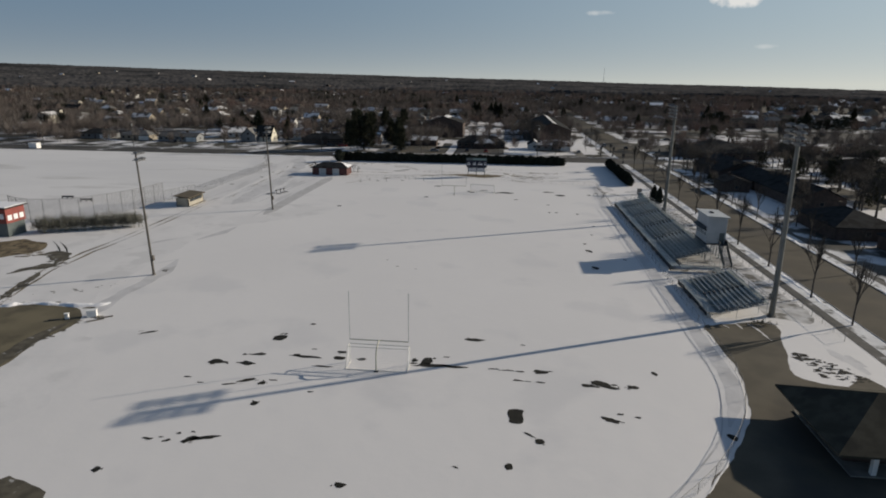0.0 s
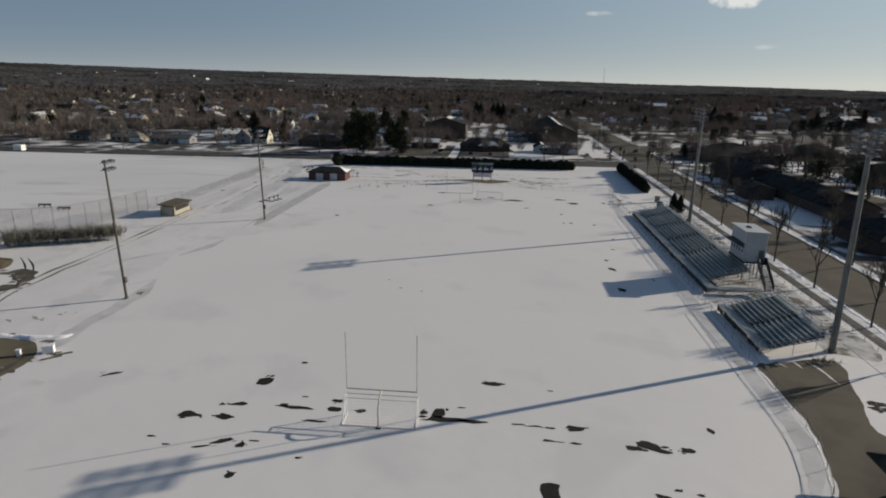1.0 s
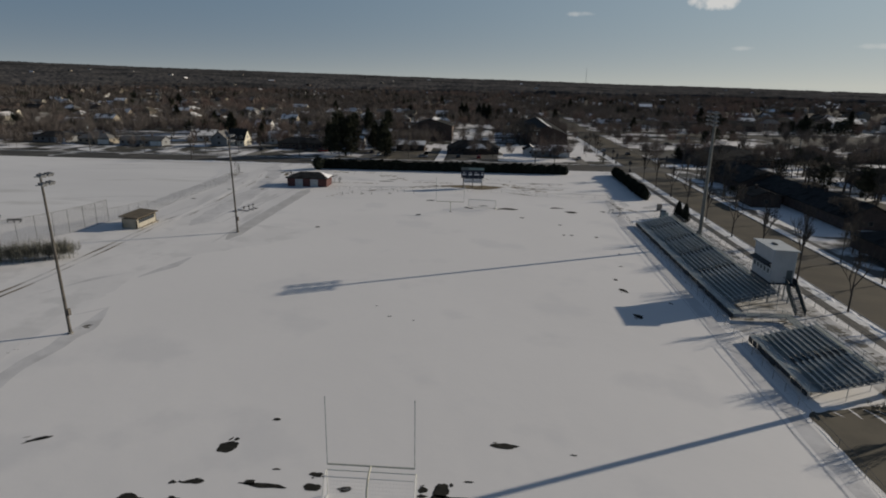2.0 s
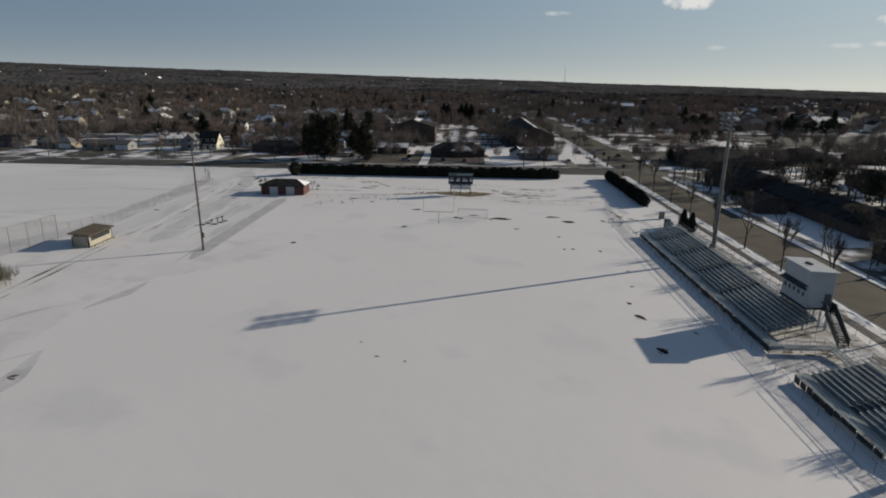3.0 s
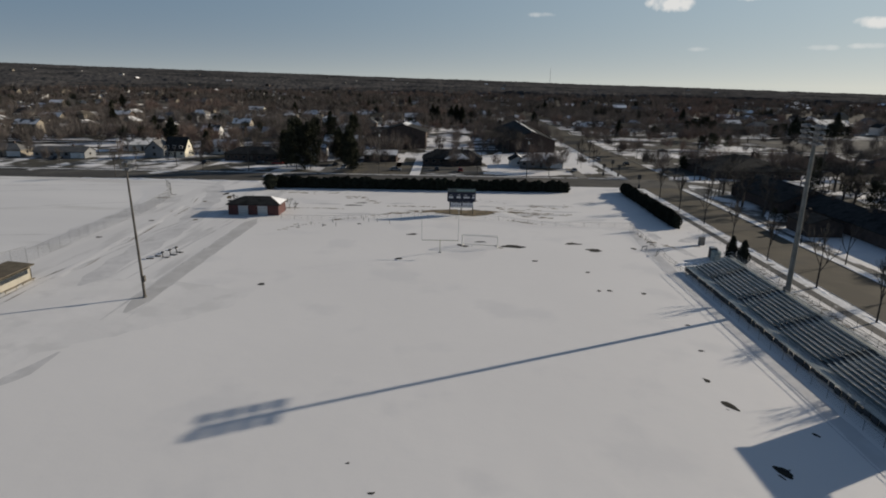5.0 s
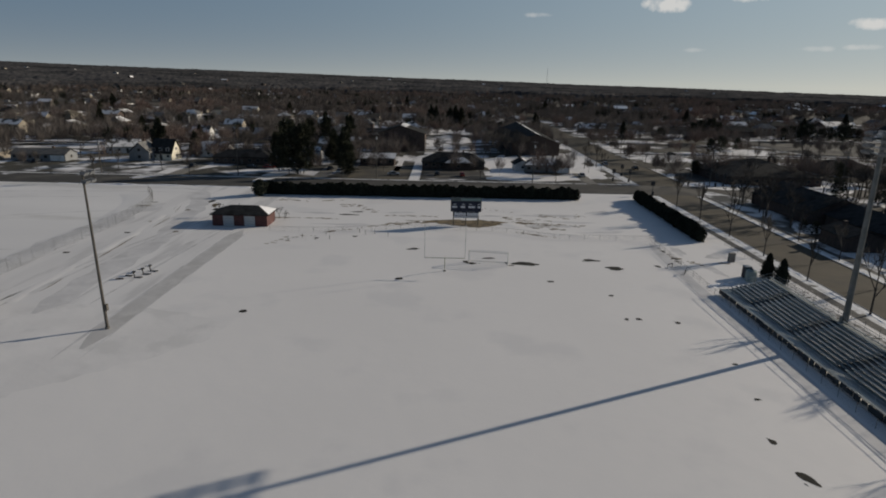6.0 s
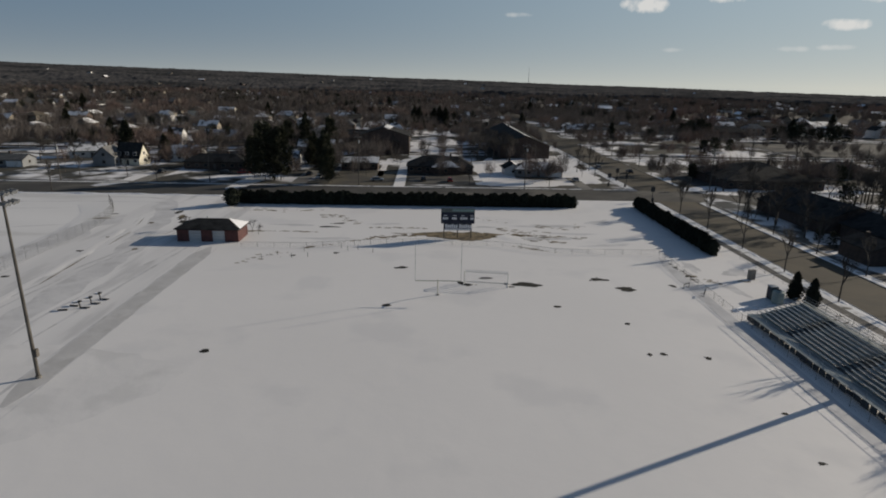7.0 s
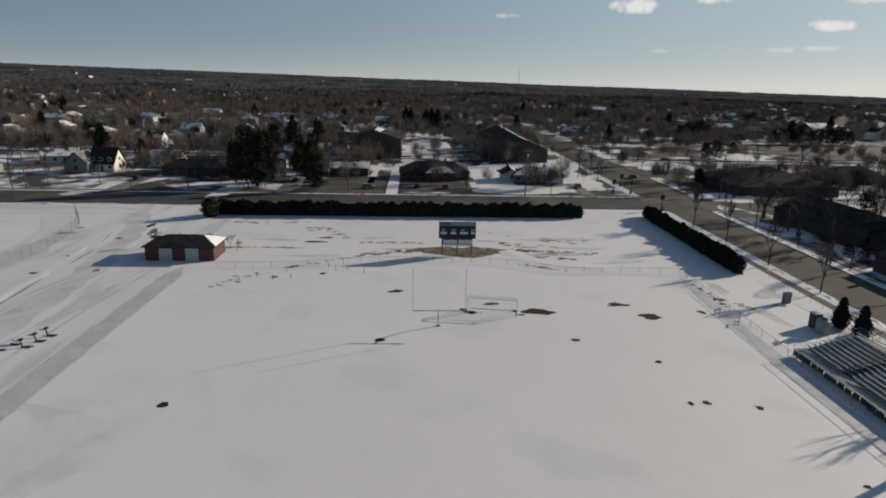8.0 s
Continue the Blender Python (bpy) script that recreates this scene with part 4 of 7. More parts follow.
for px, py, lean in ((54.4, 22.3, -0.8), (54.05, 84.4, 0.0)):
    floodlight(pose(px, py, 0, 0, lean, 0), 28.0, 0.42, 0.26, 4, 5.0, 6, 0.75, "tall tapered grey steel stadium floodlight pole with lamp rows", POLE_STEEL, "stadium floodlights")
for px, py, lean in ((-45.45, 28.4, 1.6), (-45.25, 83.4, 1.2)):
    floodlight(pose(px, py, 0, 0, lean, 180), 21.3, 0.21, 0.13, 2, 2.4, 4, 0.1, "slender weathered wooden floodlight pole with two lamp rows", WOOD_POLE, "field-side floodlights")

# ---- bleachers ----


def bleacher(name_label, x0, y0, y1, rows, aisles, inset=0.0, deck_z=0.95, rise=0.2, tread=0.68):
    b = thing("bleacher", (x0, y0, 0), name_label, "bleacher", "bleachers")
    L = y1 - y0
    front = 1.5
    part("walkway", boxes((0.0, front, 0.0, L, deck_z - 0.08, deck_z), bevel=0.01), ALU, b, "grey aluminium walkway")
    cuts = [inset]
    for a in aisles:
        cuts += [a - y0 - 0.85, a - y0 + 0.85]
    cuts.append(L)
    spans = [(cuts[i], cuts[i + 1]) for i in range(0, len(cuts), 2)]
    for r in range(rows):
        xa, z = front + r * tread, deck_z + r * rise
        part("footboard", boxes((xa, xa + tread * 0.98, inset, L, z - 0.02, z + 0.02)), ALU_DULL, b)
        for ya, yb in spans:
            part("seat_plank", boxes((xa + 0.16, xa + 0.43, ya + 0.06, yb - 0.06, z + 0.40, z + 0.45)), ALU, b)
            part("riser", boxes((xa + 0.005, xa + 0.03, ya, yb, z - rise + 0.03, z - 0.03)), ALU_DULL, b)
    depth, top = front + rows * tread, deck_z + (rows - 1) * rise
    for a in aisles:
        for r in range(rows):
            xa, z = front + r * tread, deck_z + r * rise
            part("aisle_step", boxes((xa - 0.36, xa + 0.3, a - y0 - 0.8, a - y0 + 0.8, z - rise, z - rise + 0.1)), DARK_STEEL, b)
    n = max(2, int(L / 2.4))
    for i in range(n + 1):
        y = inset + (L - inset) * i / n
        fr = bmesh.new()
        tube(fr, (0.1, y, 0), (0.1, y, deck_z), 0.04, None, 5)
        tube(fr, (depth * 0.5, y, 0), (depth * 0.5, y, deck_z + rows * 0.5 * rise - 0.1), 0.04, None, 5)
        tube(fr, (depth - 0.1, y, 0), (depth - 0.1, y, top), 0.04, None, 5)
        tube(fr, (front, y, deck_z - 0.12), (depth - 0.1, y, top - 0.12), 0.05, None, 5)
        tube(fr, (0.1, y, 0.1), (depth * 0.5, y, deck_z + rows * 0.5 * rise - 0.2), 0.03, None, 5)
        part("frame", fr, GALV, b)
    # front rail with a skirt, back rail and end rails of pipe and mesh
    part("front_rail", tubes([((0.02, 0, deck_z + 0.55), (0.02, L, deck_z + 0.55)), ((0.02, 0, deck_z + 1.05), (0.02, L, deck_z + 1.05))] + [((0.02, L * i / n, deck_z), (0.02, L * i / n, deck_z + 1.07)) for i in range(n + 1)], 0.022, 5), GALV, b)
    rr = random.Random(int(y0))
    m = int(L / 1.2)
    for i in range(m):
        ya, yb = L * i / m + 0.04, L * (i + 1) / m - rr.uniform(0.02, 0.25)
        part("skirt_panel", boxes((-0.05 - rr.uniform(0, 0.1), 0.0, ya, yb, rr.uniform(0.05, 0.4), deck_z - rr.uniform(0.0, 0.12)), bevel=0.02), DARK_STEEL, b, "dark sagging windscreen panel")
    rail = [((depth, inset, top + h), (depth, L, top + h)) for h in (0.25, 0.65, 1.1)] + [((depth, inset + (L - inset) * i / n, top - 0.2), (depth, inset + (L - inset) * i / n, top + 1.1)) for i in range(n + 1)]
    part("back_rail", tubes(rail, 0.025, 5), FENCE_WIRE, b)
    part("back_mesh", wire_net([(depth, inset, top + 0.05), (depth, L, top + 0.05), (depth, L, top + 1.05), (depth, inset, top + 1.05)], int(L / 0.4), 4, 0.005), GALV, b)
    for y in (inset, L):
        sl = [((0.02, y, deck_z + 1.05), (front, y, deck_z + 1.05)), ((front, y, deck_z + 1.05), (depth, y, top + 1.1)), ((front, y, deck_z + 0.5), (depth, y, top + 0.55))]
        sl += [((front + (depth - front) * k / 5, y, deck_z + (top - deck_z) * k / 5), (front + (depth - front) * k / 5, y, deck_z + (top - deck_z) * k / 5 + 1.08)) for k in range(6)]
        part("end_rail", tubes(sl, 0.025, 5), GALV, b)
    return b


bleacher("long grey aluminium bleacher with plank seats beside the field", 45.3, 43.2, 102.4, 10, [63.0, 73.8, 84.5, 95.0], 4.4)
bleacher("short grey aluminium bleacher with plank seats beside the path", 44.5, 20.3, 35.6, 10, [27.6])


def ramp():
    """The access ramp and landing between the two bleachers."""
    r = thing("access_ramp", (47.0, 36.4, 0), "sloping metal access ramp with pipe rails between the bleachers", "ramp")
    bm = bmesh.new()
    vs = [bm.verts.new(p) for p in ((0, 6.2, 0.92), (5.6, 6.2, 0.92), (5.6, 7.6, 0.92), (0, 7.6, 0.92), (0, 6.2, 0.82), (5.6, 6.2, 0.82), (5.6, 7.6, 0.82), (0, 7.6, 0.82))]
    for f in ((0, 1, 2, 3), (4, 7, 6, 5), (0, 4, 5, 1), (1, 5, 6, 2), (2, 6, 7, 3), (3, 7, 4, 0)):
        bm.faces.new([vs[i] for i in f])
    part("landing", bm, ALU, r)
    bm = bmesh.new()
    vs = [bm.verts.new(p) for p in ((5.6, 7.6, 0.92), (7.0, 7.6, 0.92), (7.0, -5.0, 0.08), (5.6, -5.0, 0.08), (5.6, 7.6, 0.82), (7.0, 7.6, 0.82), (7.0, -5.0, 0.0), (5.6, -5.0, 0.0))]
    for f in ((0, 3, 2, 1), (4, 5, 6, 7), (0, 1, 5, 4), (1, 2, 6, 5), (2, 3, 7, 6), (3, 0, 4, 7)):
        bm.faces.new([vs[i] for i in f])
    part("slope", bm, ALU_DULL, r)
    for x in (5.62, 6.98):
        pr = [((x, 7.6, 0.92 + h), (x, -5.0, 0.08 + h)) for h in (0.5, 1.0)] + [((x, 7.6 - 12.6 * k / 7, 0.92 - 0.84 * k / 7), (x, 7.6 - 12.6 * k / 7, 1.92 - 0.84 * k / 7)) for k in range(8)]
        part("handrail", tubes(pr, 0.022, 5), GALV, r)
    for y in (6.2, 7.6):
        part("handrail", tubes([((0, y, 0.92 + h), (5.6, y, 0.92 + h)) for h in (0.5, 1.0)] + [((5.6 * k / 3, y, 0.0), (5.6 * k / 3, y, 1.92)) for k in range(4)], 0.022, 5), GALV, r)


ramp()

# ---- press box ----


def press_box():
    x0, x1, y0, y1, z0, z1 = 53.5, 57.0, 51.0, 57.7, 3.4, 8.5
    p = thing("press_box", (x0, y0, 0), "tall white press box on steel stilts behind the bleacher", "press box")
    W, D = x1 - x0, y1 - y0
    part("cabin", boxes((0, W, 0, D, z0, z1), bevel=0.03), SIDING_GREY, p, "pale grey-white siding walls")
    part("floor_beam", boxes((-0.1, W + 0.1, -0.1, D + 0.1, z0 - 0.25, z0)), DARK_STEEL, p)
    bm = bmesh.new()
    vs = [bm.verts.new(q) for q in ((-0.35, -0.3, z1 + 0.12), (W + 0.3, -0.3, z1 - 0.05), (W + 0.3, D + 0.3, z1 - 0.05), (-0.35, D + 0.3, z1 + 0.12), (-0.35, -0.3, z1 + 0.3), (W + 0.3, -0.3, z1 + 0.13), (W + 0.3, D + 0.3, z1 + 0.13), (-0.35, D + 0.3, z1 + 0.3))]
    for f in ((0, 3, 2, 1), (4, 5, 6, 7), (0, 1, 5, 4), (1, 2, 6, 5), (2, 3, 7, 6), (3, 0, 4, 7)):
        bm.faces.new([vs[i] for i in f])
    part("roof", bm, SIDING_GREY, p, "flat pale roof")
    part("roof_hatch", boxes((1.3, 1.8, 3.0, 4.2, z1 + 0.2, z1 + 0.42), bevel=0.03), DARK_STEEL, p)
    bm = bmesh.new()
    vs = [bm.verts.new(q) for q in ((0, 0.3, 6.5), (0, D - 0.4, 6.5), (-0.95, D - 0.4, 6.15), (-0.95, 0.3, 6.15), (0, 0.3, 6.43), (0, D - 0.4, 6.43), (-0.95, D - 0.4, 6.08), (-0.95, 0.3, 6.08))]
    for f in ((0, 1, 2, 3), (4, 7, 6, 5), (0, 4, 5, 1), (1, 5, 6, 2), (2, 6, 7, 3), (3, 7, 4, 0)):
        bm.faces.new([vs[i] for i in f])
    part("awning", bm, DARK_STEEL, p, "dark raised shutter over the windows")
    for k in range(5):
        y = 0.6 + k * 1.2
        win = part("window", boxes((-0.05, 0.0, y, y + 0.8, 4.6, 5.5)), WHITE_PAINT, p)
        part("pane", boxes((-0.065, -0.05, y + 0.08, y + 0.72, 4.68, 5.42)), BOARD_GREY, win)
    part("opening", boxes((-0.03, 0.0, 0.5, D - 0.6, 5.65, 6.05)), GLASS, p, "dark glazed viewing strip")
    part("door", boxes((2.3, 3.2, -0.05, 0.0, z0 + 0.05, z0 + 2.1)), BOARD_GREY, p)
    for x in (0.2, W - 0.2):
        for k in range(5):
            y = 0.2 + (D - 0.4) * k / 4
            part("stilt", boxes((x - 0.1, x + 0.1, y - 0.1, y + 0.1, 0, z0 - 0.25)), GALV, p)
    for k in range(4):
        y = 0.2 + (D - 0.4) * k / 4
        part("brace", tubes([((0.2, y, 0.4), (0.2, y + (D - 0.4) / 4, z0 - 0.4)), ((W - 0.2, y, z0 - 0.4), (W - 0.2, y + (D - 0.4) / 4, 0.4))], 0.04, 5), GALV, p)
    # stairs down the near side
    st = part("stair", boxes((W - 1.5, W - 0.1, -1.3, 0, z0 - 0.12, z0)), DARK_STEEL, p, "steep dark steel stair")
    for k in range(15):
        y, z = -1.3 - (k + 0.5) * 0.26, z0 - 0.06 - (k + 1) * 0.21
        part("step", boxes((W - 1.45, W - 0.15, y - 0.16, y + 0.13, z - 0.03, z + 0.02)), DARK_STEEL, st)
    for x in (W - 1.5, W - 0.1):
        part("stringer", tubes([((x, -1.3, z0 - 0.1), (x, -5.2, 0.1)), ((x, -1.3, z0 + 0.95), (x, -5.2, 1.05)), ((x, 0, z0 + 0.95), (x, -1.3, z0 + 0.95)), ((x, -1.3, z0 - 0.1), (x, -1.3, z0 + 0.95)), ((x, -5.2, 0), (x, -5.2, 1.05)), ((x, -3.2, 1.5), (x, -3.2, 2.55))], 0.05, 6), DARK_STEEL, st)
    for x in (W - 1.52, W - 0.06):
        bm = bmesh.new()
        low = [bm.verts.new((x, y, z)) for y, z in ((-1.3, z0 - 0.45), (-1.3, z0 + 0.75), (-5.2, 0.85), (-5.2, 0.0))]
        top = [bm.verts.new((v.co.x - 0.05, v.co.y, v.co.z)) for v in low]
        bm.faces.new(low), bm.faces.new(top[::-1])
        for i in range(4):
            bm.faces.new((low[i], low[(i + 1) % 4], top[(i + 1) % 4], top[i]))
        bmesh.ops.recalc_face_normals(bm, faces=bm.faces)
        part("side_panel", bm, BOARD_GREY, st, "grey sheeted stair side")
    part("stair_screen", boxes((W - 0.08, W - 0.05, -1.3, 0, z0, z0 + 1.0)), DARK_STEEL, st)
    return p


press_box()

# ---- scoreboard ----


def scoreboard():
    s = thing("scoreboard", (4.9, 148.0, 0), "navy scoreboard on three posts with a white lettered sign below", "scoreboard")
    for x in (-2.95, 0, 2.95):
        part("post", boxes((x - 0.11, x + 0.11, -0.02, 0.2, 0, 6.4)), WOOD_GREY, s, "weathered wooden post")
    face = part("panel", boxes((-3.62, 3.62, -0.28, -0.02, 3.25, 6.6), bevel=0.03), NAVY, s)
    part("top_strip", boxes((-3.62, 3.62, -0.34, -0.285, 5.75, 6.6)), BOARD_GREY, s, "grey-green strip along the top")
    part("centre_strip", boxes((-1.2, 3.4, -0.36, -0.342, 5.95, 6.42)), BOARD_GREEN, s)
    for x, w in ((-3.25, 0.3), (-2.85, 0.3), (-2.45, 0.3), (-1.25, 0.28), (-0.9, 0.28), (-0.55, 0.28), (0.55, 0.3), (0.95, 0.3), (1.35, 0.3), (1.75, 0.3), (2.75, 0.28), (3.1, 0.28)):
        part("digit", boxes((x, x + w, -0.305, -0.285, 4.15, 4.62)), LETTER, face)
    for x in (-3.1, -1.0, 0.7, 2.7):
        part("caption_bar", boxes((x, x + 0.7, -0.305, -0.285, 4.95, 5.07)), LETTER, face)
    sg = part("sign", boxes((-2.98, 2.98, -0.24, -0.03, 1.72, 3.2), bevel=0.02), NAVY, s, "navy sign with a row of white lettering")
    for k in range(12):
        x = -2.7 + k * 0.46 + (0.25 if k > 5 else 0)
        h = 0.72 if k % 3 else 0.82
        part("letter_bar", boxes((x, x + 0.37, -0.262, -0.243, 2.24, 2.24 + h)), LETTER, sg)
    part("white_band", boxes((-2.9, 2.9, -0.262, -0.243, 1.8, 2.1)), LETTER, sg)


scoreboard()

# ---- field buildings ----


def hip_roof(x0, x1, y0, y1, z, h, over=0.4, thick=0.18, hip=None):
    """Four slopes over a rectangle, ridge along the longer side, with a fascia."""
    x0, x1, y0, y1 = x0 - over, x1 + over, y0 - over, y1 + over
    lx, ly = x1 - x0, y1 - y0
    bm = bmesh.new()
    hp = min(lx, ly) / 2 if hip is None else hip
    if lx >= ly:
        r = [(x0 + hp, (y0 + y1) / 2, z + h), (x1 - hp, (y0 + y1) / 2, z + h)]
    else:
        r = [((x0 + x1) / 2, y0 + hp, z + h), ((x0 + x1) / 2, y1 - hp, z + h)]
    e = [(x0, y0, z), (x1, y0, z), (x1, y1, z), (x0, y1, z)]
    lo = [bm.verts.new((a, b, c - thick)) for a, b, c in e]
    up = [bm.verts.new(q) for q in e]
    ra, rb = [bm.verts.new(q) for q in r]
    if lx >= ly:
        fs = [(up[0], up[1], rb, ra), (up[1], up[2], rb), (up[2], up[3], ra, rb), (up[3], up[0], ra)]
    else:
        fs = [(up[0], up[1], ra), (up[1], up[2], rb, ra), (up[2], up[3], rb), (up[3], up[0], ra, rb)]
    for f in fs:
        bm.faces.new(f)
    for i in range(4):
        j = (i + 1) % 4
        bm.faces.new((lo[i], lo[j], up[j], up[i]))
    bm.faces.new(lo[::-1])
    bmesh.ops.recalc_face_normals(bm, faces=bm.faces)
    return bm


def red_shed():
    s = thing("storage_shed", (-46.85, 145.4, 0), "red block shed with white garage doors and dark hip roof", "shed")
    hx, hy = 6.25, 3.3
    part("wall", boxes((-hx, hx, -hy, hy, 0, 2.7)), RED_BRICK, s)
    part("roof", hip_roof(-hx, hx, -hy, hy, 2.75, 1.5, 0.45), SHINGLE, s)
    bm = bmesh.new()
    f = [bm.verts.new(q) for q in ((6.72, -3.3, 2.83), (6.72, 3.3, 2.83), (3.6, 0.1, 4.21), (3.6, -0.1, 4.21))]
    bm.faces.new(f)
    part("roof_snow", bm, SNOW_BANK, s, "snow left on one roof slope")
    for x in (-2.55, 2.25):
        d = part("garage_door", boxes((x - 1.2, x + 1.2, -hy - 0.05, -hy, 0, 2.35)), SIDING_GREY, s, "white panelled garage door")
        for k in range(1, 4):
            part("panel_rib", boxes((x - 1.15, x + 1.15, -hy - 0.065, -hy - 0.05, k * 0.58 - 0.02, k * 0.58 + 0.02)), BOARD_GREY, d)
    part("vent", tubes([((-1.0, 0.2, 4.0), (-1.0, 0.2, 4.6))], 0.12, 8), GALV, s)


red_shed()


def corner_pavilion():
    """The hip-roofed concession stand beside the path."""
    c = thing("concession_stand", (50.6, -10.8, 0), "concession stand with a broad dark hip roof and white columns", "building")
    hx, hy = 6.6, 5.8
    part("wall", boxes((-hx + 1.7, hx, -hy + 2.4, hy - 1.2, 0.1, 2.45)), WALLS[2], c, "dark brick wall")
    part("slab", boxes((-hx + 1.3, hx + 0.3, -hy + 0.2, hy - 0.4, 0, 0.14), bevel=0.02), CONCRETE, c)
    part("roof", hip_roof(-hx, hx, -hy, hy, 2.55, 2.9, 0.5, 0.2), SHINGLE_OLIVE, c)
    for x in (-3.3, 1.0, 5.4):
        part("column", boxes((x - 0.22, x + 0.22, -hy + 0.4, -hy + 0.84, 0.14, 2.4), bevel=0.02), WHITE_PAINT, c, "white square column")
    for x in (-3.2, 0.6):
        part("shutter", boxes((x, x + 2.2, -hy + 2.34, -hy + 2.4, 1.0, 2.1)), BOARD_GREY, c)


corner_pavilion()


def dugout():
    d = thing("dugout", (-69.6, 87.0, 0), "small cream block dugout with a brown sloping roof", "dugout")
    hx, hy = 1.7, 4.0
    part("wall", boxes((-hx, -hx + 0.2, -hy, hy, 0, 2.3), (-hx, hx, -hy, -hy + 0.2, 0, 2.3), (-hx, hx, hy - 0.2, hy, 0, 2.3), (hx - 0.2, hx, -hy, hy, 0, 1.9)), TAN_WALL, d)
    bm = bmesh.new()
    vs = [bm.verts.new(q) for q in ((-2.2, -4.4, 2.75), (2.2, -4.4, 2.35), (2.2, 4.4, 2.35), (-2.2, 4.4, 2.75), (-2.2, -4.4, 2.95), (2.2, -4.4, 2.55), (2.2, 4.4, 2.55), (-2.2, 4.4, 2.95))]
    for f in ((0, 3, 2, 1), (4, 5, 6, 7), (0, 1, 5, 4), (1, 2, 6, 5), (2, 3, 7, 6), (3, 0, 4, 7)):
        bm.faces.new([vs[i] for i in f])
    part("roof", bm, SHINGLE_BROWN, d)
    part("opening", boxes((hx - 0.02, hx + 0.02, -hy + 0.8, hy - 0.8, 1.2, 1.9)), GLASS, d, "dark opening")
    for k in range(2):
        part("bench", boxes((hx + 0.6, hx + 1.0, -3.5 + k * 4, -0.5 + k * 4, 0.35, 0.42), (hx + 0.65, hx + 0.75, -3.3 + k * 4, -3.2 + k * 4, 0, 0.35), (hx + 0.65, hx + 0.75, -0.8 + k * 4, -0.7 + k * 4, 0, 0.35)), WOOD_GREY, d)


dugout()


def scorers_booth():
    b = thing("scorers_booth", (-91.6, 50.5, 0), "red two-storey scorer's booth with white windows and snowy roof", "booth")
    hx, hy = 2.6, 2.6
    part("base", boxes((-hx + 0.2, hx - 0.2, -hy + 0.2, hy - 0.2, 0, 2.9)), BOARD_GREY, b, "dark open lower storey")
    part("cabin", boxes((-hx, hx, -hy, hy, 2.9, 6.1), bevel=0.03), BOOTH_RED, b, "red painted cabin")
    part("roof", boxes((-hx - 0.5, hx + 0.5, -hy - 0.5, hy + 0.5, 6.1, 6.35)), SHINGLE, b)
    part("roof_snow", boxes((-hx - 0.4, hx + 0.4, -hy - 0.4, hy + 0.4, 6.35, 6.5), bevel=0.06), SNOW_BANK, b, "snow lying on the roof")
    for k in range(3):
        part("window", boxes((-2.2 + k * 1.6, -1.1 + k * 1.6, -hy - 0.06, -hy, 3.9, 5.0)), LETTER, b, "white shuttered window")
        part("window", boxes((hx, hx + 0.06, -2.2 + k * 1.6, -1.1 + k * 1.6, 3.5, 4.6)), LETTER, b, "white shuttered window")


scorers_booth()


def pedestal_table(m, label):
    """A small top on one bent post, with a low seat board on the ground side."""
    t = thing("pedestal_table", m, label, "table", "pedestal tables")
    part("tabletop", boxes((-0.75, 0.2, -0.3, 0.3, 0.92, 1.0), bevel=0.02), WOOD_GREY, t)
    part("top_snow", boxes((-0.73, -0.1, -0.28, 0.28, 1.0, 1.06), bevel=0.03), SNOW_BANK, t, "snow lying on the top")
    part("head", boxes((-0.2, 0.3, -0.2, 0.2, 1.0, 1.2), bevel=0.04), DARK_STEEL, t)
    part("post", bent([(0, 0, 0), (0.02, 0, 0.5), (-0.1, 0, 0.95)], 0.09), DARK_STEEL, t)
    part("seat_board", boxes((0.1, 1.35, -0.2, 0.2, 0.1, 0.17), bevel=0.02), DARK_STEEL, t)
    part("foot", boxes((0.5, 0.95, -0.12, 0.12, 0, 0.1)), DARK_STEEL, t)
    return t


first = pedestal_table(pose(-52.2, 104.5, 0, 0, 0, 4), "small dark pedestal table with a seat board in the snow")
for px, py, rz in ((-51.6, 106.3, 0), (-51.2, 108.1, -4)):
    copy_thing(first, pose(px, py, 0, 0, 0, rz))
for px, py, rz in ((-54.2, 103.6, 8), (-53.5, 105.3, -5)):
    lg = mesh_ob("timber", boxes((-0.65, 0.65, -0.14, 0.14, 0, 0.2), bevel=0.04), WOOD_POLE)
    lg.matrix_world = pose(px, py, 0, 0, 0, rz)
    tagged(lg, "short dark timber lying in the snow", "timber", "timbers in the snow")


def bench(m, label):
    b = thing("bench", m, label, "bench", "benches by the ball field")
    part("seat", boxes((-1.6, 1.6, -0.2, 0.2, 0.42, 0.47)), DARK_STEEL, b)
    part("backrest", boxes((-1.6, 1.6, 0.2, 0.24, 0.5, 0.85)), DARK_STEEL, b)
    for x in (-1.4, 0, 1.4):
        part("leg", boxes((x - 0.04, x + 0.04, -0.18, 0.22, 0, 0.42)), DARK_STEEL, b)
    return b


bench(pose(-98.5, 85.4, 0, 0, 0, 10), "long dark team bench in the snow")
bench(pose(-106.0, 88.3, 0, 0, 0, 10), "long dark team bench in the snow")


def storage_box(m, sx, sy, sz, label, material):
    b = thing("storage_box", m, label, "box")
    part("body", boxes((-sx, sx, -sy, sy, 0, sz), bevel=0.04), material, b)
    part("lid", boxes((-sx - 0.05, sx + 0.05, -sy - 0.05, sy + 0.05, sz, sz + 0.08), bevel=0.02), material, b)
    return b


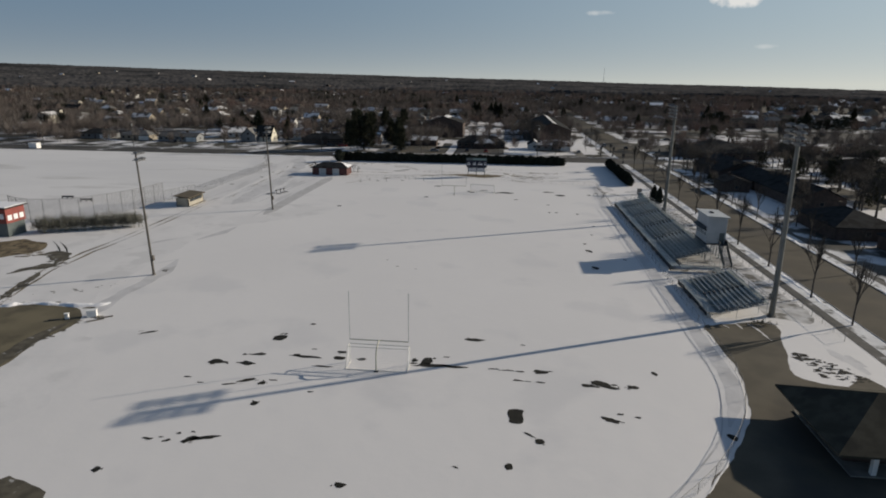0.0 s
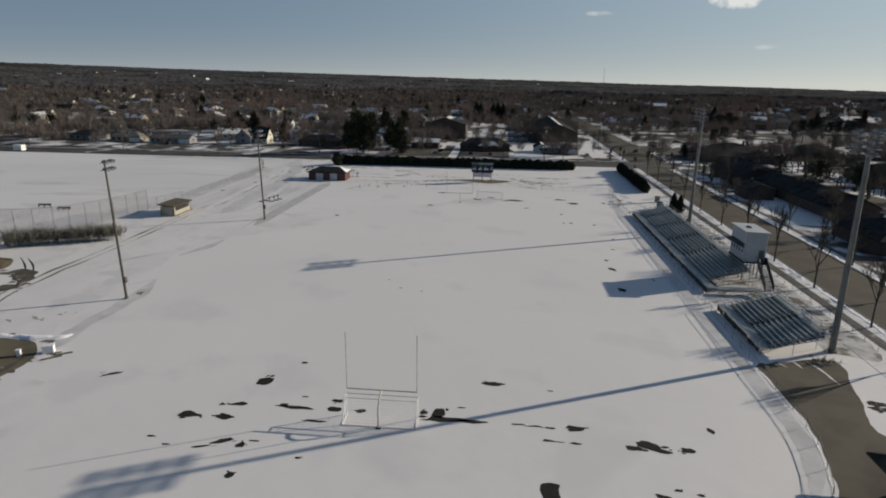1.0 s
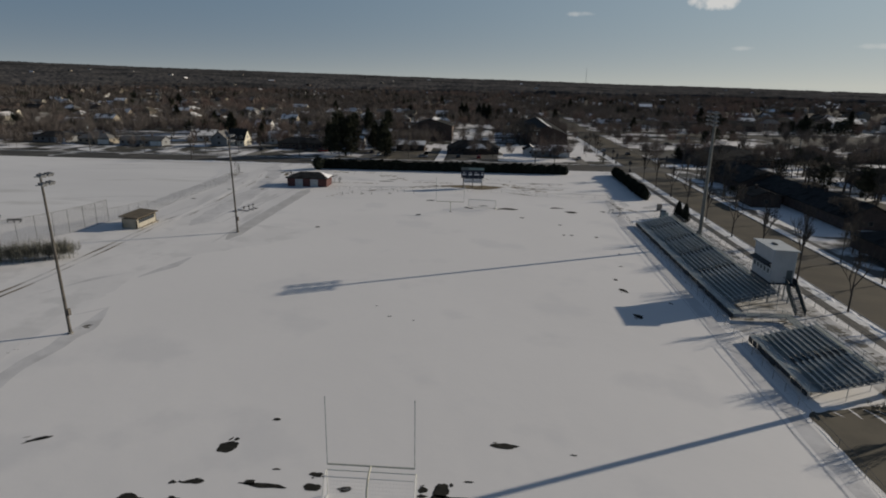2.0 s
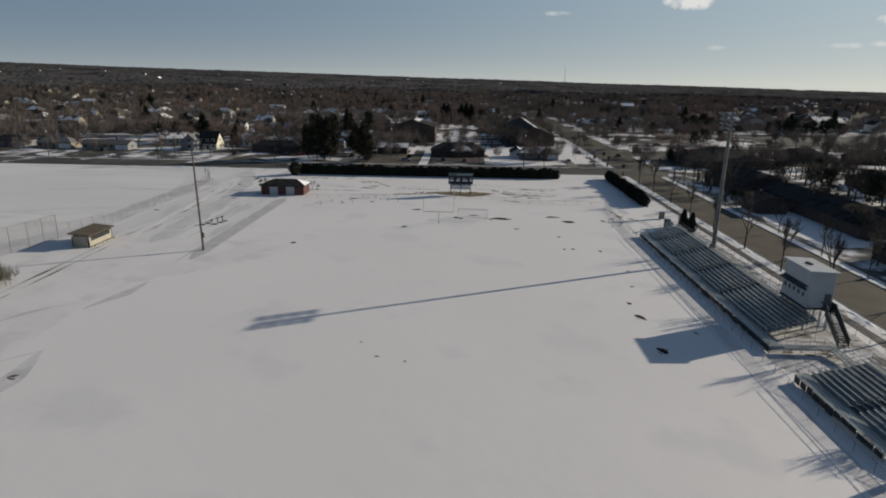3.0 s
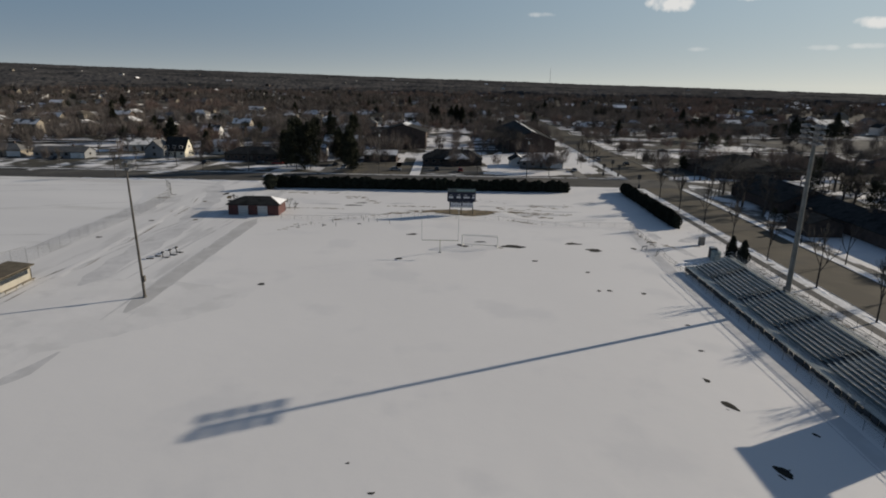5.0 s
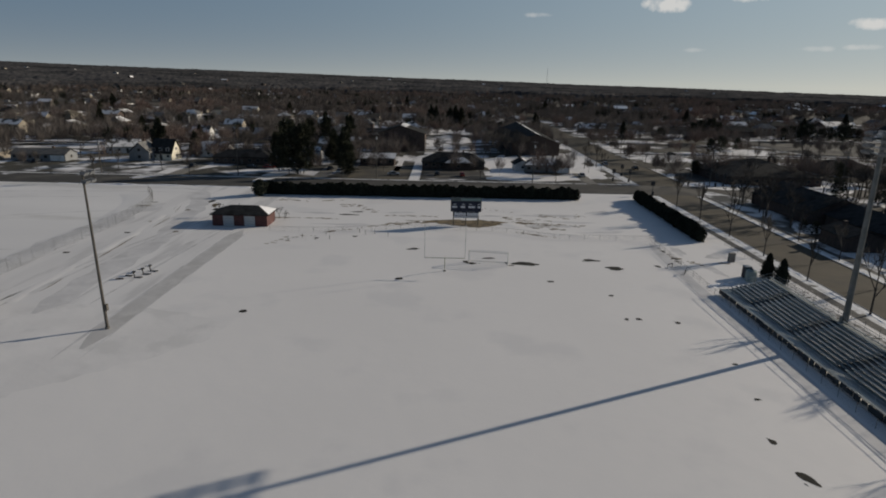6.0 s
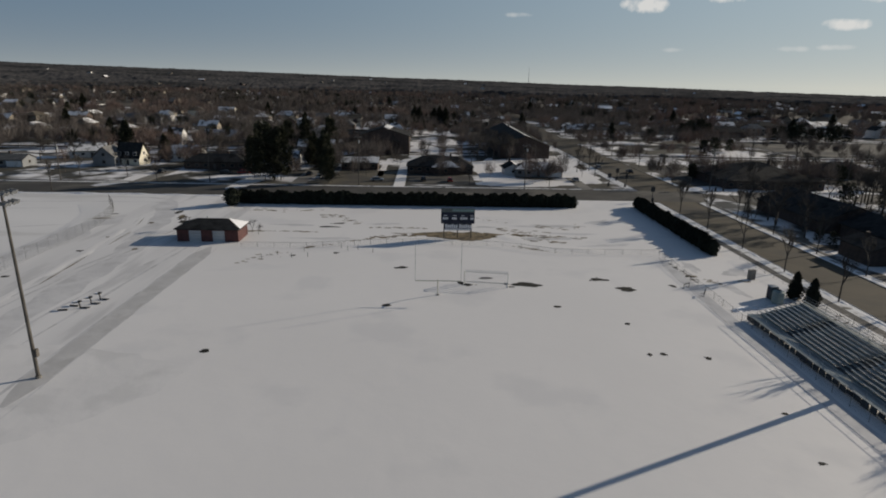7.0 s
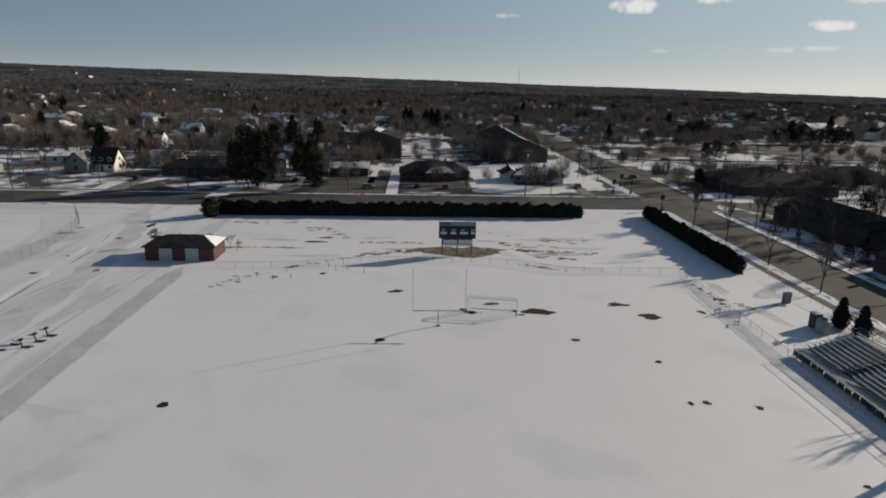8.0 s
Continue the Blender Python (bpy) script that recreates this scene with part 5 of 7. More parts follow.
storage_box(pose(-43.6, 9.6, 0, 0, 0, 25), 0.62, 0.42, 0.95, "white equipment box at the infield's edge", WHITE_PAINT)
storage_box(pose(-46.4, 8.2, 0, 0, 0, 15), 0.25, 0.2, 0.8, "small white bin at the infield's edge", WHITE_PAINT)
storage_box(pose(-204, 198.0, 0), 2.0, 1.4, 2.4, "white shed far across the snow", WHITE_PAINT)
for px, py, rz, ln in ((-42.2, 8.2, 40, 2.2), (-41.6, 9.4, 35, 2.0), (-47.9, 7.6, 20, 1.5)):
    bd = mesh_ob("board", boxes((-ln / 2, ln / 2, -0.15, 0.15, 0, 0.09), bevel=0.01), WOOD_POLE)
    bd.matrix_world = pose(px, py, 0.02, 0, 0, rz)
    tagged(bd, "dark plank lying on the snow", "plank", "planks by the infield")


def small_stand():
    """The old timber stand at the backstop."""
    s = thing("timber_stand", pose(-76.5, 57.5, 0, 0, 0, 22), "low weathered timber stand with dry weeds behind the backstop", "bleacher")
    for r in range(4):
        part("seat_plank", boxes((-7.0, 5.5, r * 0.6 - 1.0, r * 0.6 - 0.72, 0.42 + r * 0.32, 0.48 + r * 0.32)), WOOD_GREY, s)
    for k in range(8):
        x = -6.8 + k * 1.73
        part("support", tubes([((x, -1.1, 0.0), (x, -1.1, 0.42)), ((x, 1.2, 0), (x, 1.2, 1.4)), ((x, -1.1, 0.4), (x, 1.2, 1.4))], 0.06, 5), WOOD_GREY, s)


small_stand()

# ---- fences ----


def fence(pts, height, spacing, label, cell=0.35, post_r=0.03, wire_r=0.005, top=True, group="chain-link fences"):
    f = thing("chain_link_fence", (0, 0, 0), label, "fence", group)
    line = smooth_line(pts, spacing) if len(pts) > 2 else [(pts[0][0] + (pts[1][0] - pts[0][0]) * k / max(1, round(math.dist(*pts) / spacing)), pts[0][1] + (pts[1][1] - pts[0][1]) * k / max(1, round(math.dist(*pts) / spacing))) for k in range(max(1, round(math.dist(*pts) / spacing)) + 1)]
    for x, y in line:
        part("post", tubes([((x, y, 0), (x, y, height))], post_r, 5), FENCE_WIRE, f)
    if top:
        part("rail", run([(*p, height - 0.03) for p in line], post_r * 0.7), FENCE_WIRE, f)
    bm = bmesh.new()
    for a, b in zip(line, line[1:]):
        L = math.dist(a, b)
        A, B = Vector((*a, 0)), Vector((*b, 0))
        nd = max(1, int(L / cell))
        up = Vector((0, 0, height - 0.05))
        for k in range(-int(height / cell), nd):
            for sgn in (0, 1):
                t0, t1 = k * cell / L, (k * cell + height) / L
                z0, z1 = 0.0, 1.0
                if t0 < 0:
                    z0, t0 = (0 - t0) / (t1 - t0), 0.0
                if t1 > 1:
                    z1, t1 = z0 + (1 - z0) * (1 - t0) / (t1 - t0) if t1 > t0 else 1.0, 1.0
                if z1 - z0 < 0.05:
                    continue
                p, q = (t0, t1) if not sgn else (1 - t0, 1 - t1)
                tube(bm, A.lerp(B, p) + up * z0, A.lerp(B, q) + up * z1, wire_r, None, 3, False)
    part("mesh", bm, FENCE_WIRE, f, "diamond wire mesh")
    return f


fence([(24, -27.5), (31.2, -20.2), (35.4, -14.9), (39.6, -7.6), (42.0, 0.0), (42.7, 6.6), (42.7, 15.5)], 1.1, 3.0, "low chain-link fence curving round the field's corner", 0.5)
fence([(42.7, 15.5), (43.4, 44), (43.9, 75), (44.4, 105), (45.0, 136.2)], 1.1, 3.0, "low chain-link fence between field and bleachers", 0.5)
fence([(45.0, 136.2), (34, 136.3), (24, 136.5), (14, 141.0), (0, 142.6), (-13.4, 141.6), (-26, 138.6), (-39, 138.4)], 1.1, 3.0, "low chain-link fence across the field's end", 0.5)
fence([(60.4, 14), (60.4, 134)], 1.2, 3.0, "low chain-link fence along the sidewalk", 0.6)
fence([(-104, 66), (-96, 62.5), (-86, 66), (-80, 78), (-78.2, 89)], 5.2, 3.0, "tall chain-link backstop behind home plate", 0.3, 0.05, 0.011)
fence([(-74.8, 100), (-74.7, 128), (-75.2, 150), (-79, 168), (-86, 180)], 2.4, 3.0, "chain-link fence along the ball field", 0.4, 0.02, 0.007)
fence([(-78.2, 89), (-74.8, 100)], 3.0, 3.0, "chain-link fence behind the dugout", 0.4, 0.03, 0.011)

# ---- signs and loose things by the east end ----
storage_box(pose(56.0, 121.4, 0, 0, 0, 10), 0.6, 0.35, 1.7, "upright grey-brown stone marker in the snow", CONCRETE)
_t = thing("water_tank", (54.0, 109.6, 0), "upright grey-green plastic tank beside the bleacher", "tank")
bm = bmesh.new()
tube(bm, (0, 0, 0), (0, 0, 1.9), 0.9, None, 16)
tube(bm, (0, 0, 1.9), (0, 0, 2.15), 0.9, 0.35, 16)
part("body", bm, TANK, _t)
part("cap", tubes([((0, 0, 2.15), (0, 0, 2.25))], 0.3, 10), DARK_STEEL, _t)
_t = thing("portable_toilet", (54.2, 111.6, 0), "dark grey portable toilet beside the bleacher", "toilet")
part("cabin", boxes((-0.6, 0.6, -0.6, 0.6, 0, 2.15), bevel=0.04), BOARD_GREY, _t)
part("roof", hip_roof(-0.6, 0.6, -0.6, 0.6, 2.2, 0.18, 0.04, 0.05), SIDING_GREY, _t)
part("door", boxes((-0.64, -0.6, -0.4, 0.4, 0.1, 1.95)), NAVY, _t)
for px, py, rz in ((42.2, 116.3, 30), (43.7, 112.8, 60)):
    bd = mesh_ob("hurdle", boxes((-0.7, 0.7, -0.04, 0.04, 0.75, 0.9), (-0.68, -0.62, -0.04, 0.04, 0, 0.8), (0.62, 0.68, -0.04, 0.04, 0, 0.8), (-0.68, -0.62, -0.04, 0.6, 0, 0.05), (0.62, 0.68, -0.04, 0.6, 0, 0.05)), DARK_STEEL)
    bd.matrix_world = pose(px, py, 0, 0, 0, rz)
    tagged(bd, "dark steel hurdle standing in the snow", "hurdle", "hurdles by the track")
for k, (px, py) in enumerate([(-27.5, 131.5), (-30.5, 133.0), (-24.5, 132.0), (-26, 136.2), (-33, 131), (-17.5, 137), (-15.5, 137.4), (-19, 138.5), (-12.4, 135.5)]):
    st = mesh_ob("marker_stake", tubes([((0, 0, 0), (0.05, 0, 0.9))], 0.05, 5), DARK_STEEL)
    st.matrix_world = pose(px, py, 0, 0, 0, k * 40)
    tagged(st, "short dark marker stake in the snow", "stake", "marker stakes")

# ---- hedges and conifers ----


def leafy(rng, n, size, radius_at, height, inner=0.75):
    """Loose leaf sprays around an upright form: n quads, radius given by height."""
    V, F = [], []
    for _ in range(n):
        z = height * rng.random() ** 0.85
        a = rng.uniform(0, 2 * math.pi)
        r = radius_at(z / height) * rng.uniform(inner, 1.08) * (1 + 0.18 * math.sin(3 * a + z * 2.1))
        c = Vector((r * math.cos(a), r * math.sin(a), z))
        u = Vector((rng.uniform(-1, 1), rng.uniform(-1, 1), rng.uniform(-0.3, 1.2))).normalized()
        v = u.cross(Vector((rng.uniform(-1, 1), rng.uniform(-1, 1), rng.uniform(-1, 1)))).normalized()
        s = size * rng.uniform(0.6, 1.4)
        k = len(V)
        V += [c - u * s, c + v * s * 0.5, c + u * s, c - v * s * 0.5]
        F.append((k, k + 1, k + 2, k + 3))
    return V, F


def core(radius_at, height, n=9, m=7, k=0.8, seed=0):
    V, F = [], []
    for j in range(m + 1):
        t = j / m
        for i in range(n):
            a = 2 * math.pi * i / n
            r = max(0.02, radius_at(t)) * k * (1 + 0.25 * noise.noise(Vector((math.cos(a) * 1.5, math.sin(a) * 1.5, t * 4 + seed))))
            V.append(Vector((r * math.cos(a), r * math.sin(a), height * t * 0.97)))
    for j in range(m):
        for i in range(n):
            F.append((j * n + i, j * n + (i + 1) % n, (j + 1) * n + (i + 1) % n, (j + 1) * n + i))
    F.append(tuple(range((m) * n, (m + 1) * n)))
    return V, F


def evergreen_mesh(name, seed, height, rad, n, size, shape, material, solid=0.8):
    rng = random.Random(seed)
    V1, F1 = core(lambda t: rad * shape(t), height, k=solid, seed=seed)
    V2, F2 = leafy(rng, n, size, lambda t: rad * shape(t), height, 0.9 * solid)
    off = len(V1)
    me = bpy.data.meshes.new(name)
    me.from_pydata([tuple(v) for v in V1 + V2], [], F1 + [tuple(i + off for i in f) for f in F2])
    me.materials.append(material)
    return me


ARBOR = lambda t: (0.75 + 0.35 * min(1, t * 3)) * max(0.0, 1 - t ** 3.0) ** 0.6
CONE = lambda t: max(0.0, (1 - t)) ** 0.62 * (0.55 + 0.45 * min(1.0, t * 6))
ROUND = lambda t: math.sqrt(max(0.0, 1 - (2 * t - 1) ** 2)) * 0.95 + 0.02
shrubs = [evergreen_mesh("shrub", k, 3.5, 1.15, 520, 0.24, ARBOR, CONIFER) for k in range(4)]


def hedge(x0, y0, x1, y1, n, height, label):
    h = thing("hedge", (x0, y0, 0), label, "hedge", "evergreen hedges")
    rng = random.Random(int(x0 * 7 + y1))
    for k in range(n):
        t = k / (n - 1)
        ob = new("shrub", shrubs[k % 4])
        ob.parent = h
        s = height / 3.5 * rng.uniform(0.84, 1.12)
        ob.matrix_local = Matrix.Translation(((x1 - x0) * t + rng.uniform(-0.15, 0.15), (y1 - y0) * t + rng.uniform(-0.15, 0.15), 0)) @ Matrix.Rotation(rng.uniform(0, 6.28), 4, 'Z') @ Matrix.Diagonal((s * 1.05, s * 1.05, s, 1))


hedge(-51.5, 182.2, 38.3, 182.6, 84, 3.5, "long dark clipped evergreen hedge behind the scoreboard")
hedge(56.2, 137.0, 56.6, 184.0, 44, 3.3, "dark evergreen hedge along the sidewalk")


def evergreen(m, me, label, group=""):
    e = thing("evergreen_tree", m, label, "tree", group)
    ob = new("crown", me)
    ob.parent = e
    tr = part("trunk", tubes([((0, 0, -0.1), (0, 0, 1.2))], 0.16, 7), BARK, e)
    return e


evergreen(pose(-53.2, 178.8, 0), evergreen_mesh("crown", 11, 4.7, 2.1, 900, 0.3, ROUND, CONIFER), "round dark evergreen at the hedge's end")
_cy = evergreen_mesh("crown", 12, 4.6, 1.4, 1000, 0.2, CONE, CONIFER)
evergreen(pose(57.9, 111.6, 0), _cy, "small pointed dark evergreen by the bleacher", "evergreens by the bleacher")
evergreen(pose(58.6, 108.2, 0), _cy, "small pointed dark evergreen by the bleacher", "evergreens by the bleacher")


def bough_mesh(name, seed, height, rad, boughs, sprays, size, base, shape, material):
    """A conifer crown of separate drooping boughs, each a fan of needle sprays, with gaps between them."""
    rng = random.Random(seed)
    V, F = [], []
    for b in range(boughs):
        t = base + (1 - base) * (b / boughs) ** 0.9
        a = b * 2.4 + rng.uniform(-0.5, 0.5)
        reach = rad * shape(t) * rng.uniform(0.55, 1.2)
        lift = rng.uniform(-0.25, 0.25)
        for _ in range(sprays):
            u = rng.random() ** 0.6
            w = reach * 0.3 * (1 - 0.5 * u)
            x = reach * u
            c = Vector((x * math.cos(a) + rng.gauss(0, w * 0.6), x * math.sin(a) + rng.gauss(0, w * 0.6), height * t + x * lift + rng.gauss(0, 0.04 * height)))
            d = Vector((math.cos(a) + rng.uniform(-0.8, 0.8), math.sin(a) + rng.uniform(-0.8, 0.8), rng.uniform(-0.3, 0.9))).normalized()
            v = d.cross(Vector((rng.uniform(-1, 1), rng.uniform(-1, 1), rng.uniform(-1, 1)))).normalized()
            s = size * rng.uniform(0.6, 1.4)
            k = len(V)
            V += [tuple(c - d * s), tuple(c + v * s * 0.45), tuple(c + d * s), tuple(c - v * s * 0.45)]
            F.append((k, k + 1, k + 2, k + 3))
    me = bpy.data.meshes.new(name)
    me.from_pydata(V, [], F)
    me.materials.append(material)
    return me


_big = [bough_mesh("crown", 20 + k, 12.6, 3.4, 60, 70, 0.36, 0.05, lambda t: max(0.06, 1.05 - t) ** 0.8, PINE) for k in range(3)]
_pine = [bough_mesh("crown", 30 + k, 17.0, 4.6, 64, 100, 0.36, 0.12, lambda t: 0.35 + 0.65 * math.sin(math.pi * min(1.0, 0.25 + 0.72 * t)), PINE) for k in range(3)]
_dark = [bough_mesh("crown", 60 + k, 12.0, 4.8, 54, 70, 0.32, 0.1, lambda t: 0.4 + 0.6 * math.sin(math.pi * min(1.0, 0.2 + 0.75 * t)), PINE) for k in range(2)]
for k, (x, y, s) in enumerate([(85.6, 144, 0.28), (119, 160, 0.7), (117, 186, 0.6), (124, 146, 0.75), (117, 112, 0.7), (128, 184, 0.7), (85.2, 148, 0.25), (132, 160, 0.7), (150, 172, 0.8), (124, 122, 0.7), (142, 226, 0.6), (134, 315, 0.62), (140, 317, 0.7), (155, 331, 0.55), (157, 243, 0.4), (96, 240, 0.45), (126, 368, 0.7)] + [(163 + 5.5 * i, 411 + i % 2, 0.8 + 0.12 * (i % 3)) for i in range(4)] + [(213 + 6 * i, 394 + 1.5 * (i % 2), 0.7 + 0.07 * (i * 5 % 4)) for i in range(9)]):
    evergreen(pose(x, y, 0, 0, 0, k * 67) @ Matrix.Diagonal((s, s, s, 1)), _dark[k % 2], "rounded dark evergreen among the eastern houses", "evergreens among the eastern houses")
for x, y, k, s in ((-55.5, 221.0, 0, 1.08), (-50.5, 222.0, 1, 1.0), (-60.5, 226.0, 2, 0.8), (-34.0, 217.0, 2, 0.68), (-38.5, 238.0, 1, 0.78), (-44.0, 246.0, 0, 0.72), (-57, 300, 1, 0.85), (-66, 303, 2, 0.8), (-49, 318, 0, 0.85)):
    evergreen(pose(x, y, 0, 0, 0, k * 77) @ Matrix.Diagonal((s, s, s, 1)), _pine[k], "broad dark green pine in a front yard", "pines by the main road")
for k, (x, y, s) in enumerate([(-42, 258, 1.05), (-47, 264, 0.95), (-11, 458, 1.15), (-7.5, 459, 1.1), (3, 455, 1.1), (7, 456, 1.15), (11, 455, 1.1), (-129, 282, 1.1), (-105, 262, 0.8), (-118, 300, 0.8),
                               (240, 420, 1.0), (-160, 330, 0.9),
                               (-210, 380, 1.0), (-75, 390, 1.0), (60, 420, 1.0), (112, 395, 0.8), (-260, 470, 1.0), (-130, 520, 1.0), (200, 520, 1.0), (300, 470, 1.1), (95, 600, 1.2), (-40, 640, 1.2), (-320, 600, 1.1), (260, 330, 0.8)]):
    evergreen(pose(x, y, 0, 0, 0, k * 50) @ Matrix.Diagonal((s * 1.35, s * 1.35, s, 1)), _big[k % 3], "dark pointed spruce among the houses", "spruces in the suburb")

# ---- bare trees ----


def bare_tree_mesh(name, seed, height, spread, depth=5, twig=0.02, trunk=0.16, stem=0.3, leader=False):
    """Trunk and limbs that fork down to fine twigs, as thin tapered prisms."""
    rng = random.Random(seed)
    V, F = [], []

    def limb(p, q, r0, r1, n):
        d = (q - p).normalized()
        u = d.orthogonal().normalized()
        w = d.cross(u)
        k = len(V)
        for c, r in ((p, r0), (q, r1)):
            for i in range(n):
                a = 2 * math.pi * i / n
                V.append(tuple(c + (u * math.cos(a) + w * math.sin(a)) * r))
        for i in range(n):
            j = (i + 1) % n
            F.append((k + i, k + j, k + n + j, k + n + i))

    def grow(p, d, length, r, level):
        q = p + d * length
        if leader and 0 < level < 4 and d.z > 0.95:
            grow(q, (d + Vector((rng.uniform(-0.1, 0.1), rng.uniform(-0.1, 0.1), 0.2))).normalized(), length * 0.8, r * 0.66, level + 1)
        limb(p, q, r, r * 0.68, 6 if level == 0 else (4 if level < 3 else 3))
        if level >= depth:
            return
        for _ in range(rng.randint(2, 3) + (1 if 0 < level < 4 else 0)):
            side = Vector((rng.uniform(-1, 1), rng.uniform(-1, 1), rng.uniform(-0.25, 0.5)))
            nd = (d * rng.uniform(0.5, 0.95) + side * spread + Vector((0, 0, 0.12))).normalized()
            grow(p.lerp(q, rng.uniform(0.6, 1.0)), nd, length * rng.uniform(0.58, 0.82), max(twig, r * 0.58), level + 1)

    grow(Vector((0, 0, 0)), Vector((0, 0, 1)), height * stem, trunk, 0)
    if leader:
        grow(Vector((0, 0, height * stem)), Vector((0, 0, 1)), height * stem * 0.55, trunk * 0.66, 1)
    me = bpy.data.meshes.new(name)
    me.from_pydata(V, [], F)
    me.materials.append(BARK)
    top = max(v[2] for v in V)
    for v in me.vertices:
        v.co *= height / top
    return me


STREET = [bare_tree_mesh("branchwork", 40 + k, 11.2, 0.42, 4, 0.011, 0.17, 0.38, True) for k in range(3)]
BIG = [bare_tree_mesh("branchwork", 50 + k, 13.0, 0.75, 6, 0.013, 0.28) for k in range(3)]


def bare_tree(m, me, label, group):
    t = thing("bare_tree", m, label, "tree", group)
    ob = new("branchwork", me)
    ob.parent = t
    return t


for k, (x, y, s) in enumerate([(64.5, 20, 0.9), (64.2, 31.4, 0.95), (64.5, 48.4, 1.05), (64.5, 64.0, 1.05), (64.6, 79, 0.95), (64.7, 94.2, 1.05), (64.6, 110.5, 0.8), (64.7, 126, 0.8), (65.0, 142, 0.95), (65.0, 158.6, 0.95), (65.0, 174.7, 0.9)]):
    bare_tree(pose(x, y, 0, 0, 0, k * 63) @ Matrix.Diagonal((s, s, s, 1)), STREET[k % 3], "slender bare street tree on the snowy verge", "street trees")
for k, (x, y, s) in enumerate([(78.2, 45.7, 0.8), (78.2, 62.8, 0.8), (78.5, 76, 0.7), (78.6, 90.7, 0.8), (78.8, 108.6, 0.75), (78.8, 124, 0.7), (79, 138.8, 0.8), (79, 155, 0.7), (79, 172, 0.8), (37.8, 213, 0.7), (55.8, 250, 0.9), (60, 240, 0.8), (61.5, 254, 0.9), (61, 268, 0.9), (-110, 195.3, 0.9), (-116, 221, 0.7), (-102, 224, 0.7), (-88, 214, 0.6), (12, 214, 0.6), (-4, 262, 0.8), (86, 268, 0.8), (86, 306, 0.9), (150, 300, 0.8), (-140, 213.5, 0.7)]):
    bare_tree(pose(x, y, 0, 0, 0, k * 41) @ Matrix.Diagonal((s, s, s, 1)), STREET[(k + 1) % 3], "small bare tree beside the road", "roadside trees")
for k, (x, y, s) in enumerate([(84.5, 152, 0.55), (84.5, 164, 0.55), (85, 180, 0.6), (122, 178, 0.9), (128, 192, 0.8), (112, 106, 0.9), (110, 96, 0.9), (121, 136, 0.9), (131, 179, 0.8), (108, 222, 0.8), (122, 232, 0.9), (98, 226, 0.7), (138, 240, 0.9),
                               (150, 218, 0.9), (165, 245, 1.0), (171, 299, 0.8), (88, 158, 0.85), (86, 170, 0.8), (88, 184, 0.85), (133, 188, 0.8), (127, 368, 0.8), (93, 379, 0.9), (20, 282, 0.85), (27, 283, 0.9), (34, 281, 0.9), (-2, 290, 0.6), (-22, 268, 0.7), (-70, 262, 0.9), (-130, 262, 0.8), (-150, 256, 0.8), (-86, 268, 0.9), (-50, 290, 1.0), (-40, 292, 1.0), (-33, 284, 0.8), (-31, 290, 0.8), (-18, 294, 0.75), (24, 287, 0.85), (33, 284, 0.9), (46, 284, 0.6), (-44, 276, 0.8), (-66, 254, 0.7), (-90, 258, 0.8), (-138, 258, 0.8), (16, 262, 0.6), (30, 290, 0.9), (33, 300, 0.95), (27, 306, 0.9), (24, 318, 0.9), (29, 324, 0.9), (126, 192, 0.7), (151, 252, 0.8), (-55.2, 152, 0.28), (-40.2, 150.8, 0.22), (-38.4, 149, 0.2)]):
    bare_tree(pose(x, y, 0, 0, 0, k * 59) @ Matrix.Diagonal((s, s, s, 1)), BIG[k % 3], "large bare deciduous tree in a yard", "yard trees")

# ---- houses ----


def gable_roof(x0, x1, y0, y1, z, h, over=0.4, thick=0.16):
    """Two slopes, ridge along x."""
    x0, x1, y0, y1 = x0 - over, x1 + over, y0 - over, y1 + over
    ym = (y0 + y1) / 2
    bm = bmesh.new()
    sec = [(y0, z), (ym, z + h), (y1, z), (y1, z - thick), (ym, z + h - thick * 1.3), (y0, z - thick)]
    a, b = [bm.verts.new((x0, y, q)) for y, q in sec], [bm.verts.new((x1, y, q)) for y, q in sec]
    for i in range(6):
        j = (i + 1) % 6
        bm.faces.new((a[i], a[j], b[j], b[i]))
    bm.faces.new((a[0], a[1], a[4], a[5])), bm.faces.new((a[1], a[2], a[3], a[4]))
    bm.faces.new((b[0], b[1], b[4], b[5])), bm.faces.new((b[1], b[2], b[3], b[4]))
    bmesh.ops.recalc_face_normals(bm, faces=bm.faces)
    return bm


